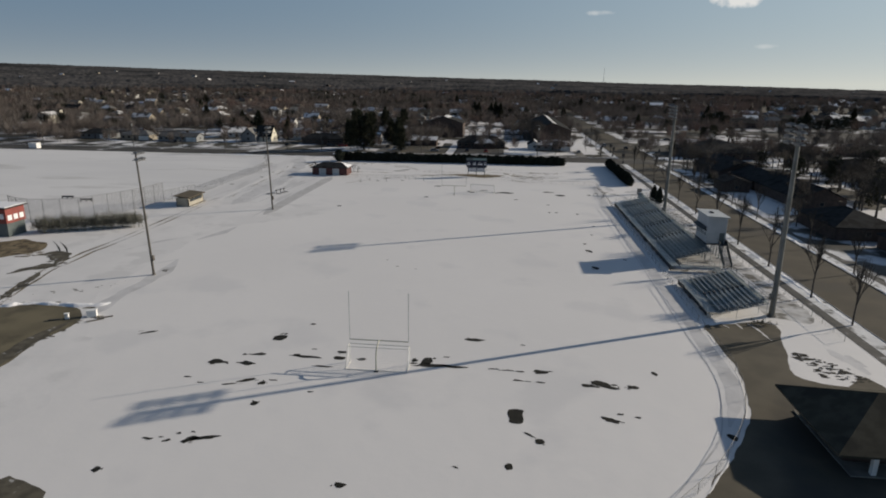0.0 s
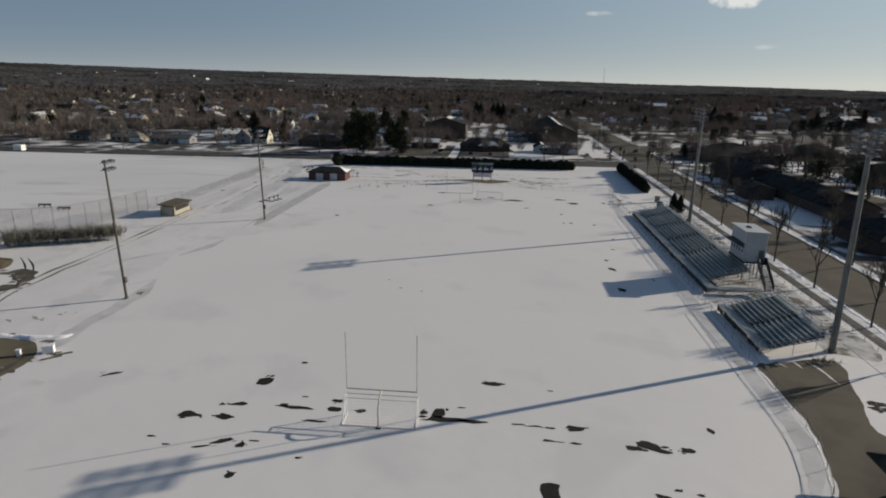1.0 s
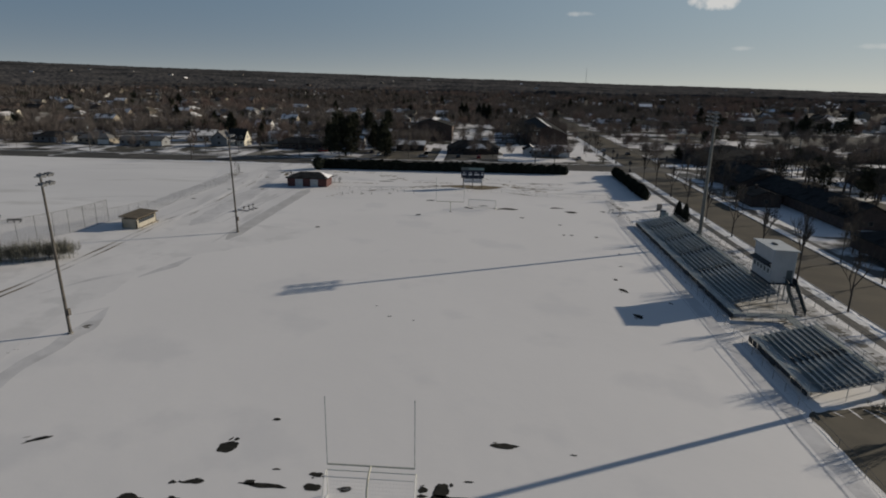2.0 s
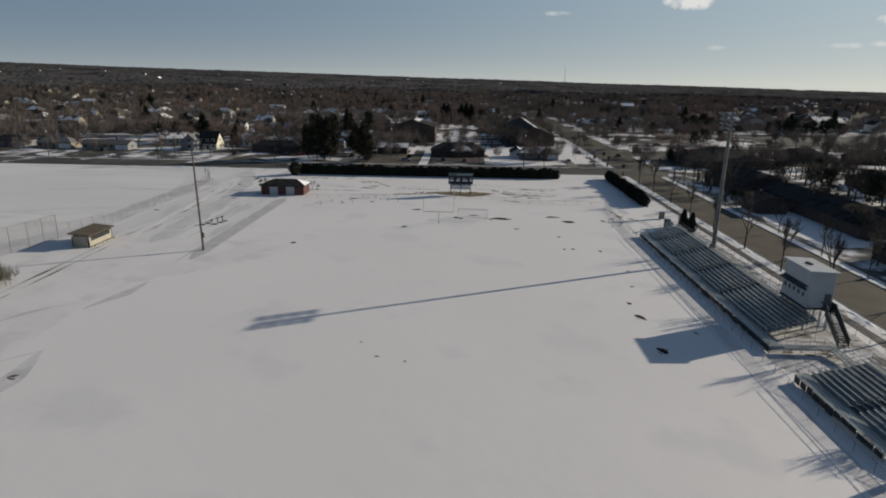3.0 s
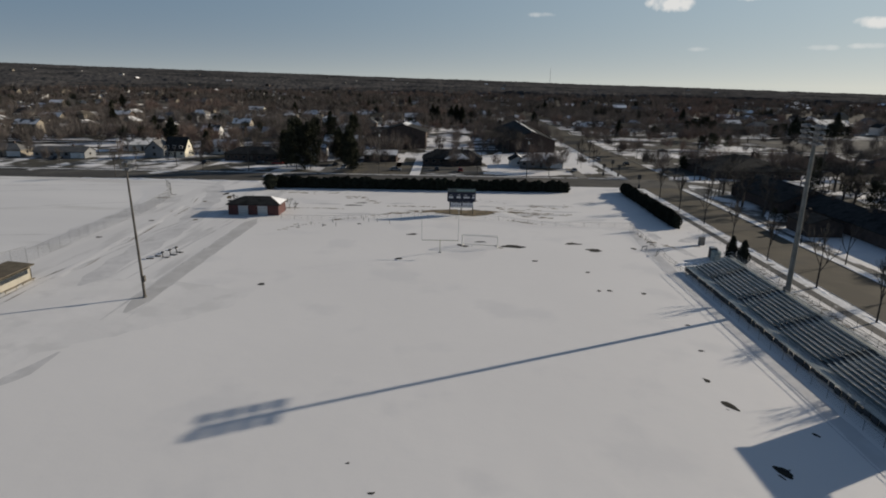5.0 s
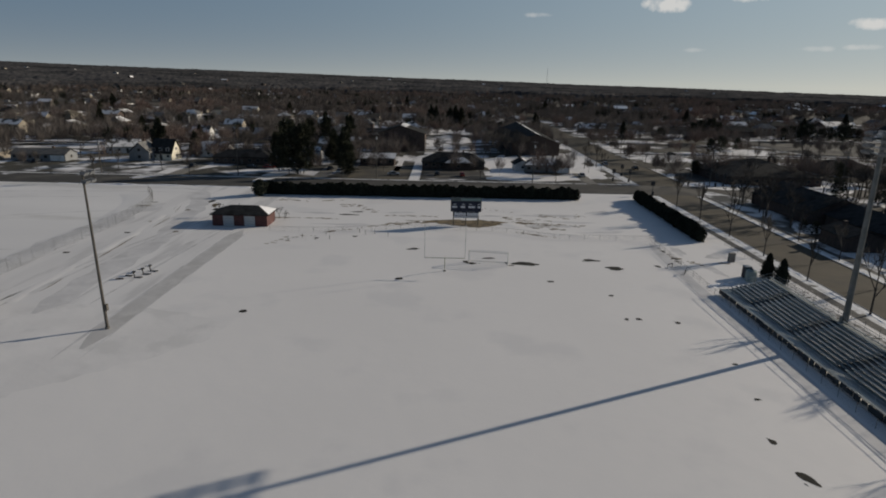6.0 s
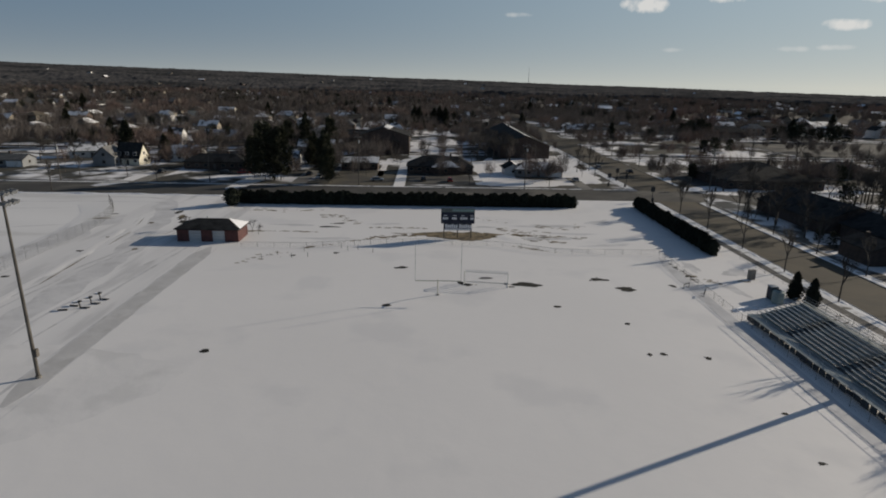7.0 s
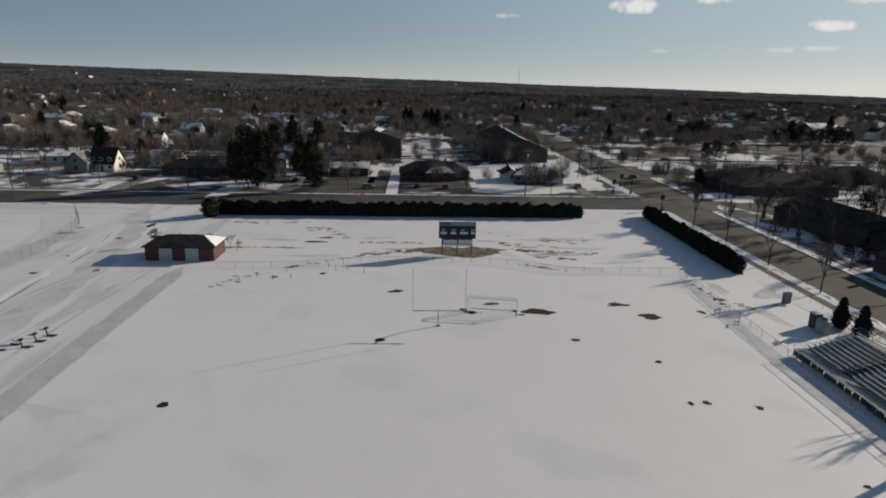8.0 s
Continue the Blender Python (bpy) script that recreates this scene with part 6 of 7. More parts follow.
def house(m, w, d, eave, rise, wall, roof, label, hip=False, snow=0, garage=0, chimney=True, storeys=1, group="houses"):
    """A house of w by d metres, ridge along its local x, front towards -y."""
    h = thing("house", m, label, "house", group)
    hx, hy = w / 2, d / 2
    trim = WHITE_PAINT if wall in (W, CRM) else WOOD_GREY
    body = bmesh.new()
    box(body, -hx, hx, -hy, hy, 0, eave - 0.14)
    if not hip:
        for x in (-hx, hx):
            vs = [body.verts.new((x, y, z)) for y, z in ((-hy, eave - 0.15), (hy, eave - 0.15), (0, eave + rise * hy / (hy + 0.4) - 0.15))]
            vs2 = [body.verts.new((x - 0.15 * (1 if x > 0 else -1), v.co.y, v.co.z)) for v in vs]
            body.faces.new(vs), body.faces.new(vs2)
            for i in range(3):
                body.faces.new((vs[i], vs[(i + 1) % 3], vs2[(i + 1) % 3], vs2[i]))
        bmesh.ops.recalc_face_normals(body, faces=body.faces)
    wl = part("wall", body, wall, h)
    rf = part("roof", hip_roof(-hx, hx, -hy, hy, eave, rise, 0.4) if hip else gable_roof(-hx, hx, -hy, hy, eave, rise), roof, h)
    if snow:
        bm = bmesh.new()
        k = 0.06
        s = -1 if snow < 0 else 1
        if hip and snow == 2:
            hp = min(w + 0.8, d + 0.8) / 2
            u = 0.62 * hp
            f = [(-hx - 0.3, -hy - 0.3, eave + k), (-hx - 0.3, hy + 0.3, eave + k), (-hx - 0.3 + u, 0.38 * hy, eave + 0.62 * rise + k), (-hx - 0.3 + u, -0.38 * hy, eave + 0.62 * rise + k)]
        elif hip:
            hp = min(w + 0.8, d + 0.8) / 2
            f = [(-hx - 0.3, s * (hy + 0.3), eave + k), (hx + 0.3, s * (hy + 0.3), eave + k), (hx + 0.4 - hp, s * 0.1, eave + rise + k), (-hx - 0.4 + hp, s * 0.1, eave + rise + k)]
        elif snow == 3:
            f = [(-hx - 0.35, -0.22 * hy, eave + 0.79 * rise + k), (hx + 0.35, -0.3 * hy, eave + 0.71 * rise + k), (hx + 0.35, -0.05, eave + rise + k), (-hx - 0.35, -0.05, eave + rise + k)]
        else:
            f = [(-hx - 0.35, s * (hy + 0.35), eave + k), (hx + 0.35, s * (hy + 0.35), eave + k), (hx + 0.35, s * 0.05, eave + rise + k), (-hx - 0.35, s * 0.05, eave + rise + k)]
        top = [bm.verts.new(q) for q in f]
        low = [bm.verts.new((x, y, z - 0.05)) for x, y, z in f]
        bm.faces.new(top), bm.faces.new(low[::-1])
        for i in range(4):
            bm.faces.new((low[i], low[(i + 1) % 4], top[(i + 1) % 4], top[i]))
        bmesh.ops.recalc_face_normals(bm, faces=bm.faces)
        part("roof_snow", bm, ROOF_SNOW, rf, "snow lying on the roof")
    if chimney:
        part("chimney", boxes((hx * 0.3, hx * 0.3 + 0.7, 0.3, 1.0, eave, eave + rise + 0.8), bevel=0.02), WALLS[2], h, "brick chimney")
    n = max(2, int(w / 3))
    for st in range(storeys):
        for k in range(n):
            x = -hx + w * (k + 0.5) / n
            if garage and st == 0 and x > hx - garage:
                continue
            z = 1.0 + st * 2.7
            if k == n // 2 and st == 0:
                part("door", boxes((x - 0.5, x + 0.5, -hy - 0.05, -hy, 0.1, 2.15)), WOOD_POLE, h)
                continue
            wn = part("window", boxes((x - 0.7, x + 0.7, -hy - 0.05, -hy, z, z + 1.2)), trim, h)
            part("pane", boxes((x - 0.6, x + 0.6, -hy - 0.07, -hy - 0.05, z + 0.1, z + 1.1)), GLASS, wn)
        for s in (-1, 1):
            wn = part("window", boxes((s * hx - 0.05, s * hx + 0.05, -0.6, 0.6, 1.0 + st * 2.7, 2.2 + st * 2.7)), trim, h)
            part("pane", boxes((s * hx - 0.07, s * hx + 0.07, -0.5, 0.5, 1.1 + st * 2.7, 2.1 + st * 2.7)), GLASS, wn)
    if garage:
        part("garage_door", boxes((hx - garage + 0.2, hx - 0.3, -hy - 0.05, -hy, 0.05, 2.2)), WHITE_PAINT, h, "white garage door")
    return h


W, TN, BR, GY, CRM = WALLS
SB, SG, SD = SHINGLE_BROWN, SHINGLE_GREY, SHINGLE
HOUSES = [
    # x, y, turn, w, d, eave, rise, wall, roof, hip, snow, garage, storeys, label
    (-113.4, 253, -7, 9.0, 7.2, 2.6, 5.6, CRM, SD, 0, 0, 0, 2, "cream house with a steep sunlit gable by the main road"),
    (-120.6, 250, 90, 9.0, 8.0, 3.4, 3.8, GY, SG, 0, 0, 0, 2, "pale grey gabled house with grey shingles"),
    (-157, 244, 0, 21, 8, 2.6, 1.8, GY, SG, 0, 0, 6, 1, "long low grey ranch house with grey shingles"),
    (-182, 246, 0, 16, 8, 2.8, 2.2, TN, SG, 1, 0, 6, 1, "low tan ranch house with a grey hip roof"),
    (-207, 250, 0, 17, 9, 2.8, 2.2, GY, SD, 1, 0, 6, 1, "low grey ranch house beside the main road"),
    (-140, 272, 20, 13, 9, 2.8, 2.6, W, SG, 0, -1, 0, 1, "white house with a snowy roof behind the ranch house"),
    (-79, 246, 0, 22, 9, 2.9, 2.4, BR, SD, 1, 0, 0, 1, "dark brick ranch house with a hip roof"),
    (-98, 266, 0, 12, 9, 3.0, 3.0, W, SG, 0, -1, 0, 1, "white house with snow along its roof"),
    (-27, 251, 0, 13.5, 9, 2.8, 1.6, BR, SG, 0, -1, 0, 1, "low brick ranch house with snow on its roof"),
    (3.0, 246, 0, 24, 11, 2.7, 3.2, BR, SD, 1, 0, 0, 1, "wide brick ranch house with a dark hip roof"),
    (5.0, 243, 90, 10, 10, 2.7, 3.0, BR, SD, 1, 2, 0, 1, "brick ranch wing with a snowy roof end"),
    (38.5, 241, 0, 17, 9, 2.7, 2.3, GY, SD, 1, -1, 5, 1, "pale grey ranch house with snow on its hip roof"),
    (29.5, 243, 90, 9, 6, 2.6, 1.9, W, SD, 0, -1, 0, 1, "white house wing with a snowy roof"),
    (42, 333, 90, 84, 22, 5.6, 4.4, BR, SD, 0, 3, 0, 2, "long dark two-storey brick building along the side road"),
    (-21.5, 308, 90, 20, 23, 8.2, 3.8, BR, SD, 0, 3, 0, 2, "large dark two-storey house with a broad gable"),
    (-52, 300, 0, 16, 10, 2.9, 3.0, TN, SD, 0, -1, 6, 1, "tan house with snow on its roof"),
    (-60, 262, 0, 15, 9, 2.8, 2.2, W, SG, 0, -1, 6, 1, "white house with a snowy roof behind the pines"),
    # east of the side road
    (99, 170, 90, 28, 17, 3.0, 3.6, BR, SD, 0, 0, 0, 1, "large dark brick house with a broad gabled roof by the corner"),
    (100.4, 145.2, 90, 19, 12, 3.0, 2.8, BR, SD, 0, 0, 0, 1, "dark brick house with a lower gabled roof"),
    (101.0, 120, 90, 30, 12.6, 3.0, 3.2, BR, SD, 0, 0, 0, 1, "long dark brick house with a gabled roof"),
    (87.6, 134.5, 90, 9, 8, 3.2, 1.5, BR, SD, 0, 0, 0, 1, "low dark brick garage wing near the road"),
    (94.4, 80, 90, 18, 14, 3.0, 2.8, BR, SD, 1, 0, 0, 1, "dark brick ranch house near the road"),
    (99, 57, 90, 18, 11, 3.0, 3.0, BR, SD, 1, 0, 0, 1, "dark brick ranch house behind bare trees"),
    (146, 150, 90, 22, 13, 3.0, 3.0, BR, SD, 1, 0, 0, 1, "dark brick ranch house with a dark hip roof"),
    (140, 118, 90, 20, 13, 3.0, 3.0, TN, SD, 1, 0, 0, 1, "tan ranch house with a dark hip roof"),
    (150, 178, 0, 22, 13, 3.0, 3.0, BR, SD, 1, 0, 0, 1, "wide dark brick ranch house by the main road"),
    (114, 231, 0, 33, 30, 3.0, 4.6, BR, SD, 1, 0, 0, 1, "wide dark brick corner house with a broad hip roof"),
    (158, 250, 0, 19, 11, 3.0, 2.8, BR, SD, 1, 0, 0, 1, "low brick house with a dark hip roof"),
    (186, 246, 0, 18, 11, 3.0, 2.8, BR, SD, 1, 0, 0, 1, "low brick house with a dark hip roof"),
    (214, 247, 0, 18, 11, 3.0, 2.8, BR, SD, 1, 0, 0, 1, "low brick house with a dark hip roof"),
    (192, 424, 0, 34, 14, 4.0, 3.4, BR, SD, 1, 0, 0, 1, "dark low building beyond the open snow"),
    (296, 476, 20, 30, 14, 4.0, 4.6, BR, SD, 0, -1, 0, 1, "dark building with a bright snowy roof edge behind the tree row"),
    (-126, 324, 0, 9, 8, 5.0, 3.0, W, SG, 0, -1, 0, 2, "small white two-storey house among bare trees"),
]
for x, y, tn, w, d, ev, rs, wl, rf, hp, sn, gr, sto, lb in HOUSES:
    house(pose(x, y, 0, 0, 0, tn), w, d, ev, rs, wl, rf, lb, bool(hp), sn, gr, True, sto)

# the blocks behind, house by house along their streets
rng = random.Random(7)
_near = []
for row, y0 in enumerate((272, 345, 372, 440, 466, 530)):
    x = -0.75 * y0 - 60
    while x < 0.75 * y0 + 90:
        w = rng.uniform(12, 19)
        xx, yy = x + w / 2, y0 + rng.uniform(-5, 5)
        x += w + rng.uniform(6, 14)
        if 58 < xx < 88 or any(abs(xx - hx) < 19 and abs(yy - hy) < 17 for hx, hy, *_ in HOUSES) or (84 < xx < 190 and 255 < yy < 352) or (180 < xx < 330 and 255 < yy < 402) or (-46 < xx < 62 and 255 < yy < 300) or (20 < xx < 64 and 255 < yy < 390) or (-16 < xx < 26 and 330 < yy < 520) or (100 < xx < 190 and 340 < yy < 385):
            continue
        if y0 == 272 and (rng.random() < 0.35 or xx < -60):
            continue
        _near.append((xx, yy, w))
for xx, yy, w in _near:
    wl, rf = rng.choice([W, TN, TN, BR, BR, GY, CRM, W]), rng.choice([SD, SD, SB, SG, SG])
    sn = rng.choice([0, -1, 1, -1, -1, -1])
    two = rng.random() < 0.3 and yy > 300
    if yy < 300 and wl in (W, CRM):
        wl = BR
    hip = rng.random() < 0.5
    house(pose(xx, yy, 0, 0, 0, rng.choice([0, 0, 90, 180])), w if not two else w * 0.75, rng.uniform(8, 10), 5.4 if two else 2.8, rng.uniform(2.0, 3.4), wl, rf,
          "%s suburban house %s" % ("two-storey" if two else "low", "with snow on its roof" if sn else "with a bare dark roof"), hip, sn, 0, rng.random() < 0.5, 2 if two else 1, "suburban houses")
for k, yy in enumerate((290, 326, 390, 422, 484, 512)):
    if k % 2 == 0:
        tagged(mesh_ob("street", boxes((-520, 26 if k < 4 else 64, yy + 12, yy + 19, -0.06, -0.012)), ASPHALT_DARK), "suburban street between the houses", "road", kind="structure")
        tagged(mesh_ob("street", boxes((79.5, 520, yy + 12, yy + 19, -0.06, -0.012)), ASPHALT_DARK), "suburban street between the houses", "road", kind="structure")
        for q in (yy + 10.2, yy + 19.6):
            tagged(mesh_ob("street_verge", boxes((-520, 26 if k < 4 else 62, q, q + 1.6, -0.06, 0.02)), SNOW_BANK), "snowy verge along the street", "verge", kind="structure")
            tagged(mesh_ob("street_verge", boxes((82, 520, q, q + 1.6, -0.06, 0.02)), SNOW_BANK), "snowy verge along the street", "verge", kind="structure")
# open snowy lots and drives
patch("parking_lot", [(184, 300), (250, 296), (330, 300), (335, 386), (260, 389), (188, 388)], -0.02, ASPHALT_DARK, "wide dark open lot before the row of evergreens", "parking lot", 2.0)
patch("snowy_yard", [(-60, 246), (-47, 246), (-46, 262), (-50, 296), (-62, 296)], -0.03, SNOW_PATCHY, "open yard of thin grey snow between the pines", "snow", 1.5)
patch("snowy_yard", [(81.4, 40), (92, 40), (94, 70), (98.5, 84), (98, 112), (97.5, 140), (95, 165), (96, 182), (92, 190), (81.4, 190)], -0.004, YARD_SNOW, "front yards of half-melted snow, some shade in its colour", "snow", 0.8)
patch("snowy_yard", [(82, 98), (88, 97), (97, 100), (93.6, 106), (93.6, 128), (93.4, 152), (90, 158), (85, 152), (83, 141)], 0.006, SNOW, "smooth snowy front yard in the shade of the houses", "snow", 0.7)
for k, (cx, cy, rx, ry) in enumerate([(22, 250, 7, 30), (53, 250, 8, 26), (32, 222, 20, 9), (1, 279, 12, 16), (-1, 318, 8, 26), (30, 276, 26, 7), (93.5, 214, 10.5, 7), (99, 288, 15.5, 9.5), (153, 321, 20, 14), (132, 293, 22, 1.6), (136, 214, 16, 4), (-95, 224, 20, 5), (-118, 232, 14, 5),
                                      (-142, 226, 22, 5), (-60, 216.5, 14, 3), (-170, 228, 24, 6), (104, 110, 10, 5), (126, 206, 12, 3), (-10, 345, 12, 10), (5, 372, 16, 8), (92, 340, 8, 14), (122, 148, 5, 16), (120, 104, 7, 12),
                                      (154, 150, 8, 18), (200, 402, 18, 8), (281, 406, 20, 3), (88, 180, 7, 5), (84.2, 233, 1.4, 9), (92, 101, 9, 4), (57.5, 285, 7, 24), (133, 181, 5, 13), (136, 216, 8, 13), (129, 149, 5, 8), (164, 268, 8, 16), (108, 111, 4, 7), (-14, 272, 3.5, 12), (62, 330, 5, 16)]):
    ob = tagged(mesh_ob("snowy_yard", blob(bmesh.new(), cx, cy, rx, ry, -0.005 - 0.001 * k, 0.1 * k, 0.5, 36, 200 + k), YARD_SNOW if cx < -100 else SNOW), "open yard still white with snow", "snow", kind="structure")
for x0, x1, y0, y1, mt_, lb in ((-12.6, -9.0, 211, 272, SNOW, "snow-covered driveway"), (-8.0, 14.5, 217, 237, ASPHALT_DARK, "dark parking court before the house"), (-34, -13.5, 213, 246, PATH_TARMAC, "brown bare front yard"), (88, 99, 222, 262, ASPHALT_DARK, "dark asphalt parking court by the corner"), (48, 52, 211, 236, CONCRETE, "concrete driveway"), (-19.6, -17.4, 232, 264, SNOW, "narrow snow-covered side path"), (-46, -41, 211, 244, CONCRETE, "concrete driveway"), (-96, -91, 211, 240, CONCRETE, "concrete driveway"), (81.5, 92, 141, 146, ASPHALT_DARK, "asphalt driveway")):
    tagged(mesh_ob("driveway", boxes((x0, x1, y0, y1, -0.05, 0.024)), mt_), lb, "driveway", kind="structure")

# ---- poles, signals and cars ----


def utility_pole(m, h, label, arm=True):
    u = thing("utility_pole", m, label, "utility pole", "utility poles")
    bm = bmesh.new()
    tube(bm, (0, 0, 0), (0, 0, h), 0.17, 0.11, 8)
    part("pole", bm, WOOD_POLE, u)
    if arm:
        part("crossarm", boxes((-1.2, 1.2, -0.06, 0.06, h - 0.9, h - 0.75)), WOOD_POLE, u)
        for x in (-1.0, -0.4, 0.4, 1.0):
            part("insulator", tubes([((x, 0, h - 0.75), (x, 0, h - 0.55))], 0.05, 6), LETTER, u)
    part("transformer", tubes([((0.25, 0, h - 2.6), (0.25, 0, h - 1.7))], 0.22, 8), GALV, u)
    return u


for x, y, h in ((-71.1, 213.6, 12.5), (-23.6, 212.9, 16.0), (29.6, 211.6, 14.4), (-118, 213.6, 12.5), (-165, 213.6, 12.5), (90.0, 212.0, 14.0), (135, 212, 13), (-212, 213.6, 12.5)):
    utility_pole(pose(x, y, 0), h, "dark wooden utility pole beside the main road")


def traffic_signal(m, label):
    s = thing("traffic_signal", m, label, "traffic signal", "traffic signals")
    part("pole", tubes([((0, 0, 0), (0, 0, 4.6))], 0.09, 8), DARK_STEEL, s)
    for x in (-0.35, 0.35):
        hd = part("signal_head", boxes((x - 0.2, x + 0.2, -0.2, 0.15, 2.9, 4.3), bevel=0.03), DARK_STEEL, s)
        for k in range(3):
            part("visor", tubes([((x, -0.2, 3.15 + k * 0.45), (x, -0.42, 3.12 + k * 0.45))], 0.15, 8), DARK_STEEL, hd)
    part("control_box", boxes((-0.3, 0.3, 0.25, 0.6, 0, 1.2), bevel=0.03), DARK_STEEL, s)
    return s


for x, y, rz in ((59.0, 218.8, 0), (64.4, 217.6, 40), (65.4, 231.0, 0), (83.5, 213.0, 90), (64.2, 193.0, 180), (92.2, 212.0, 0), (95.0, 212.4, 0)):
    traffic_signal(pose(x, y, 0, 0, 0, rz), "black traffic signal on a steel pole at the crossing")


def car(m, paint, label):
    c = thing("car", m, label, "car", "parked cars")
    bm = boxes((-2.2, 2.2, -0.88, 0.88, 0.35, 0.85), bevel=0.12)
    part("body", bm, paint, c)
    bm = bmesh.new()
    vs = [bm.verts.new(q) for q in ((-1.7, -0.8, 0.85), (1.1, -0.8, 0.85), (1.1, 0.8, 0.85), (-1.7, 0.8, 0.85), (-1.2, -0.62, 1.42), (0.4, -0.62, 1.42), (0.4, 0.62, 1.42), (-1.2, 0.62, 1.42))]
    for f in ((0, 1, 5, 4), (1, 2, 6, 5), (2, 3, 7, 6), (3, 0, 4, 7)):
        bm.faces.new([vs[i] for i in f])
    part("glasshouse", bm, GLASS, c)
    part("roof", boxes((-1.22, 0.42, -0.64, 0.64, 1.42, 1.47), bevel=0.02), paint, c)
    for x in (-1.35, 1.35):
        for y in (-0.8, 0.8):
            part("wheel", tubes([((x, y - 0.1, 0.32), (x, y + 0.1, 0.32))], 0.32, 10), TYRE, c)
    return c


for k, (x, y, rz, q) in enumerate([(-38.5, 226, 90, 0), (-35.0, 227, 90, 3), (-43, 232, 90, 1), (-18.5, 222, 10, 3), (-3, 224, 90, 1), (6, 223, 90, 2), (-94, 232, 90, 1), (50, 228, 90, 3), (-72, 232, 0, 1), (-66, 233, 0, 2), (-155, 236, 90, 1), (76.2, 250, 90, 1), (67.2, 262, 90, 3), (-30, 303.5, 0, 1), (20, 303.8, 0, 3), (110, 303.5, 0, 1)]):
    car(pose(x, y, 0.02, 0, 0, rz), CAR_PAINTS[q], ("white", "dark", "red", "silver")[q] + " saloon car parked by the houses")

# ---- the woods and roofs of the distance ----


def wood_stuff(name, label, rngseed, zones, material, tris, width):
    """Many bare trees as one mesh: thin tapering slivers from each trunk out to a rounded crown."""
    r = np.random.RandomState(rngseed)
    allv = []
    for x, y, z, h in zones:
        n = tris
        cr = h * r.uniform(0.32, 0.45)
        d = r.normal(size=(n, 3))
        d /= np.linalg.norm(d, axis=1)[:, None]
        rad = r.uniform(0.25, 1.0, n) ** 0.5
        tip = np.stack([x + d[:, 0] * cr * rad, y + d[:, 1] * cr * rad, z + h * 0.6 + d[:, 2] * h * 0.4 * rad], 1)
        base = np.stack([x + d[:, 0] * cr * rad * 0.35, y + d[:, 1] * cr * rad * 0.35, z + h * 0.25 + (tip[:, 2] - z - h * 0.25) * r.uniform(0.2, 0.6, n)], 1)
        base[0], tip[0] = (x, y, z - 0.5), (x, y, z + h * 0.7)
        side = r.normal(size=(n, 3)) * (1, 1, 0.4)
        side /= np.linalg.norm(side, axis=1)[:, None]
        wv = side * (width * r.uniform(0.5, 1.3, n))[:, None]
        allv.append(np.stack([base - wv, base + wv, tip], 1).reshape(-1, 3))
    v = np.concatenate(allv)
    f = np.arange(len(v)).reshape(-1, 3)
    me = bpy.data.meshes.new(name)
    me.vertices.add(len(v))
    me.vertices.foreach_set("co", v.ravel())
    me.loops.add(len(v))
    me.loops.foreach_set("vertex_index", f.ravel())
    me.polygons.add(len(f))
    me.polygons.foreach_set("loop_start", np.arange(0, len(v), 3))
    me.polygons.foreach_set("loop_total", np.full(len(f), 3))
    me.materials.append(material)
    me.update(calc_edges=True)
    me.validate()
    return tagged(new(name, me), label, "woods", kind="stuff")


def grove(name, label, places, crowns):
    """Branched bare trees at many places, joined into one mesh."""
    r = random.Random(len(places))
    V, F, k0 = [], [], 0
    for x, y, z, h in places:
        me = r.choice(crowns)
        v = np.empty(len(me.vertices) * 3, dtype=np.float32)
        me.vertices.foreach_get("co", v)
        v = v.reshape(-1, 3)
        a, s = r.uniform(0, 6.28), h / v[:, 2].max()
        w = np.stack([x + s * (v[:, 0] * math.cos(a) - v[:, 1] * math.sin(a)), y + s * (v[:, 0] * math.sin(a) + v[:, 1] * math.cos(a)), z + s * v[:, 2]], 1)
        f = np.empty(len(me.loops), dtype=np.int32)
        me.loops.foreach_get("vertex_index", f)
        V.append(w)
        F.append(f.reshape(-1, 4) + k0)
        k0 += len(w)
    V, F = np.concatenate(V), np.concatenate(F)
    me = bpy.data.meshes.new(name)
    me.vertices.add(len(V))
    me.vertices.foreach_set("co", V.ravel())
    me.loops.add(F.size)
    me.loops.foreach_set("vertex_index", F.ravel())
    me.polygons.add(len(F))
    me.polygons.foreach_set("loop_start", np.arange(0, F.size, 4))
    me.polygons.foreach_set("loop_total", np.full(len(F), 4))
    me.materials.append(BARK)
    me.update(calc_edges=True)
    return tagged(new(name, me), label, "woods", kind="stuff")


def scatter(seed, n, d0, d1, h0, h1, keep=None):
    r = random.Random(seed)
    out = []
    while len(out) < n:
        d = math.sqrt(r.uniform(d0 * d0, d1 * d1))
        a = radians(r.uniform(-47, 47))
        x, y = d * math.sin(a), d * math.cos(a)
        if wob(x, y, 0.006) + 0.7 * wob(x, y, 0.02) < r.uniform(-0.75, 0.25):
            continue
        if keep and not keep(x, y):
            continue
        out.append((x, y, ground_z(x, y), r.uniform(h0, h1)))
    return out


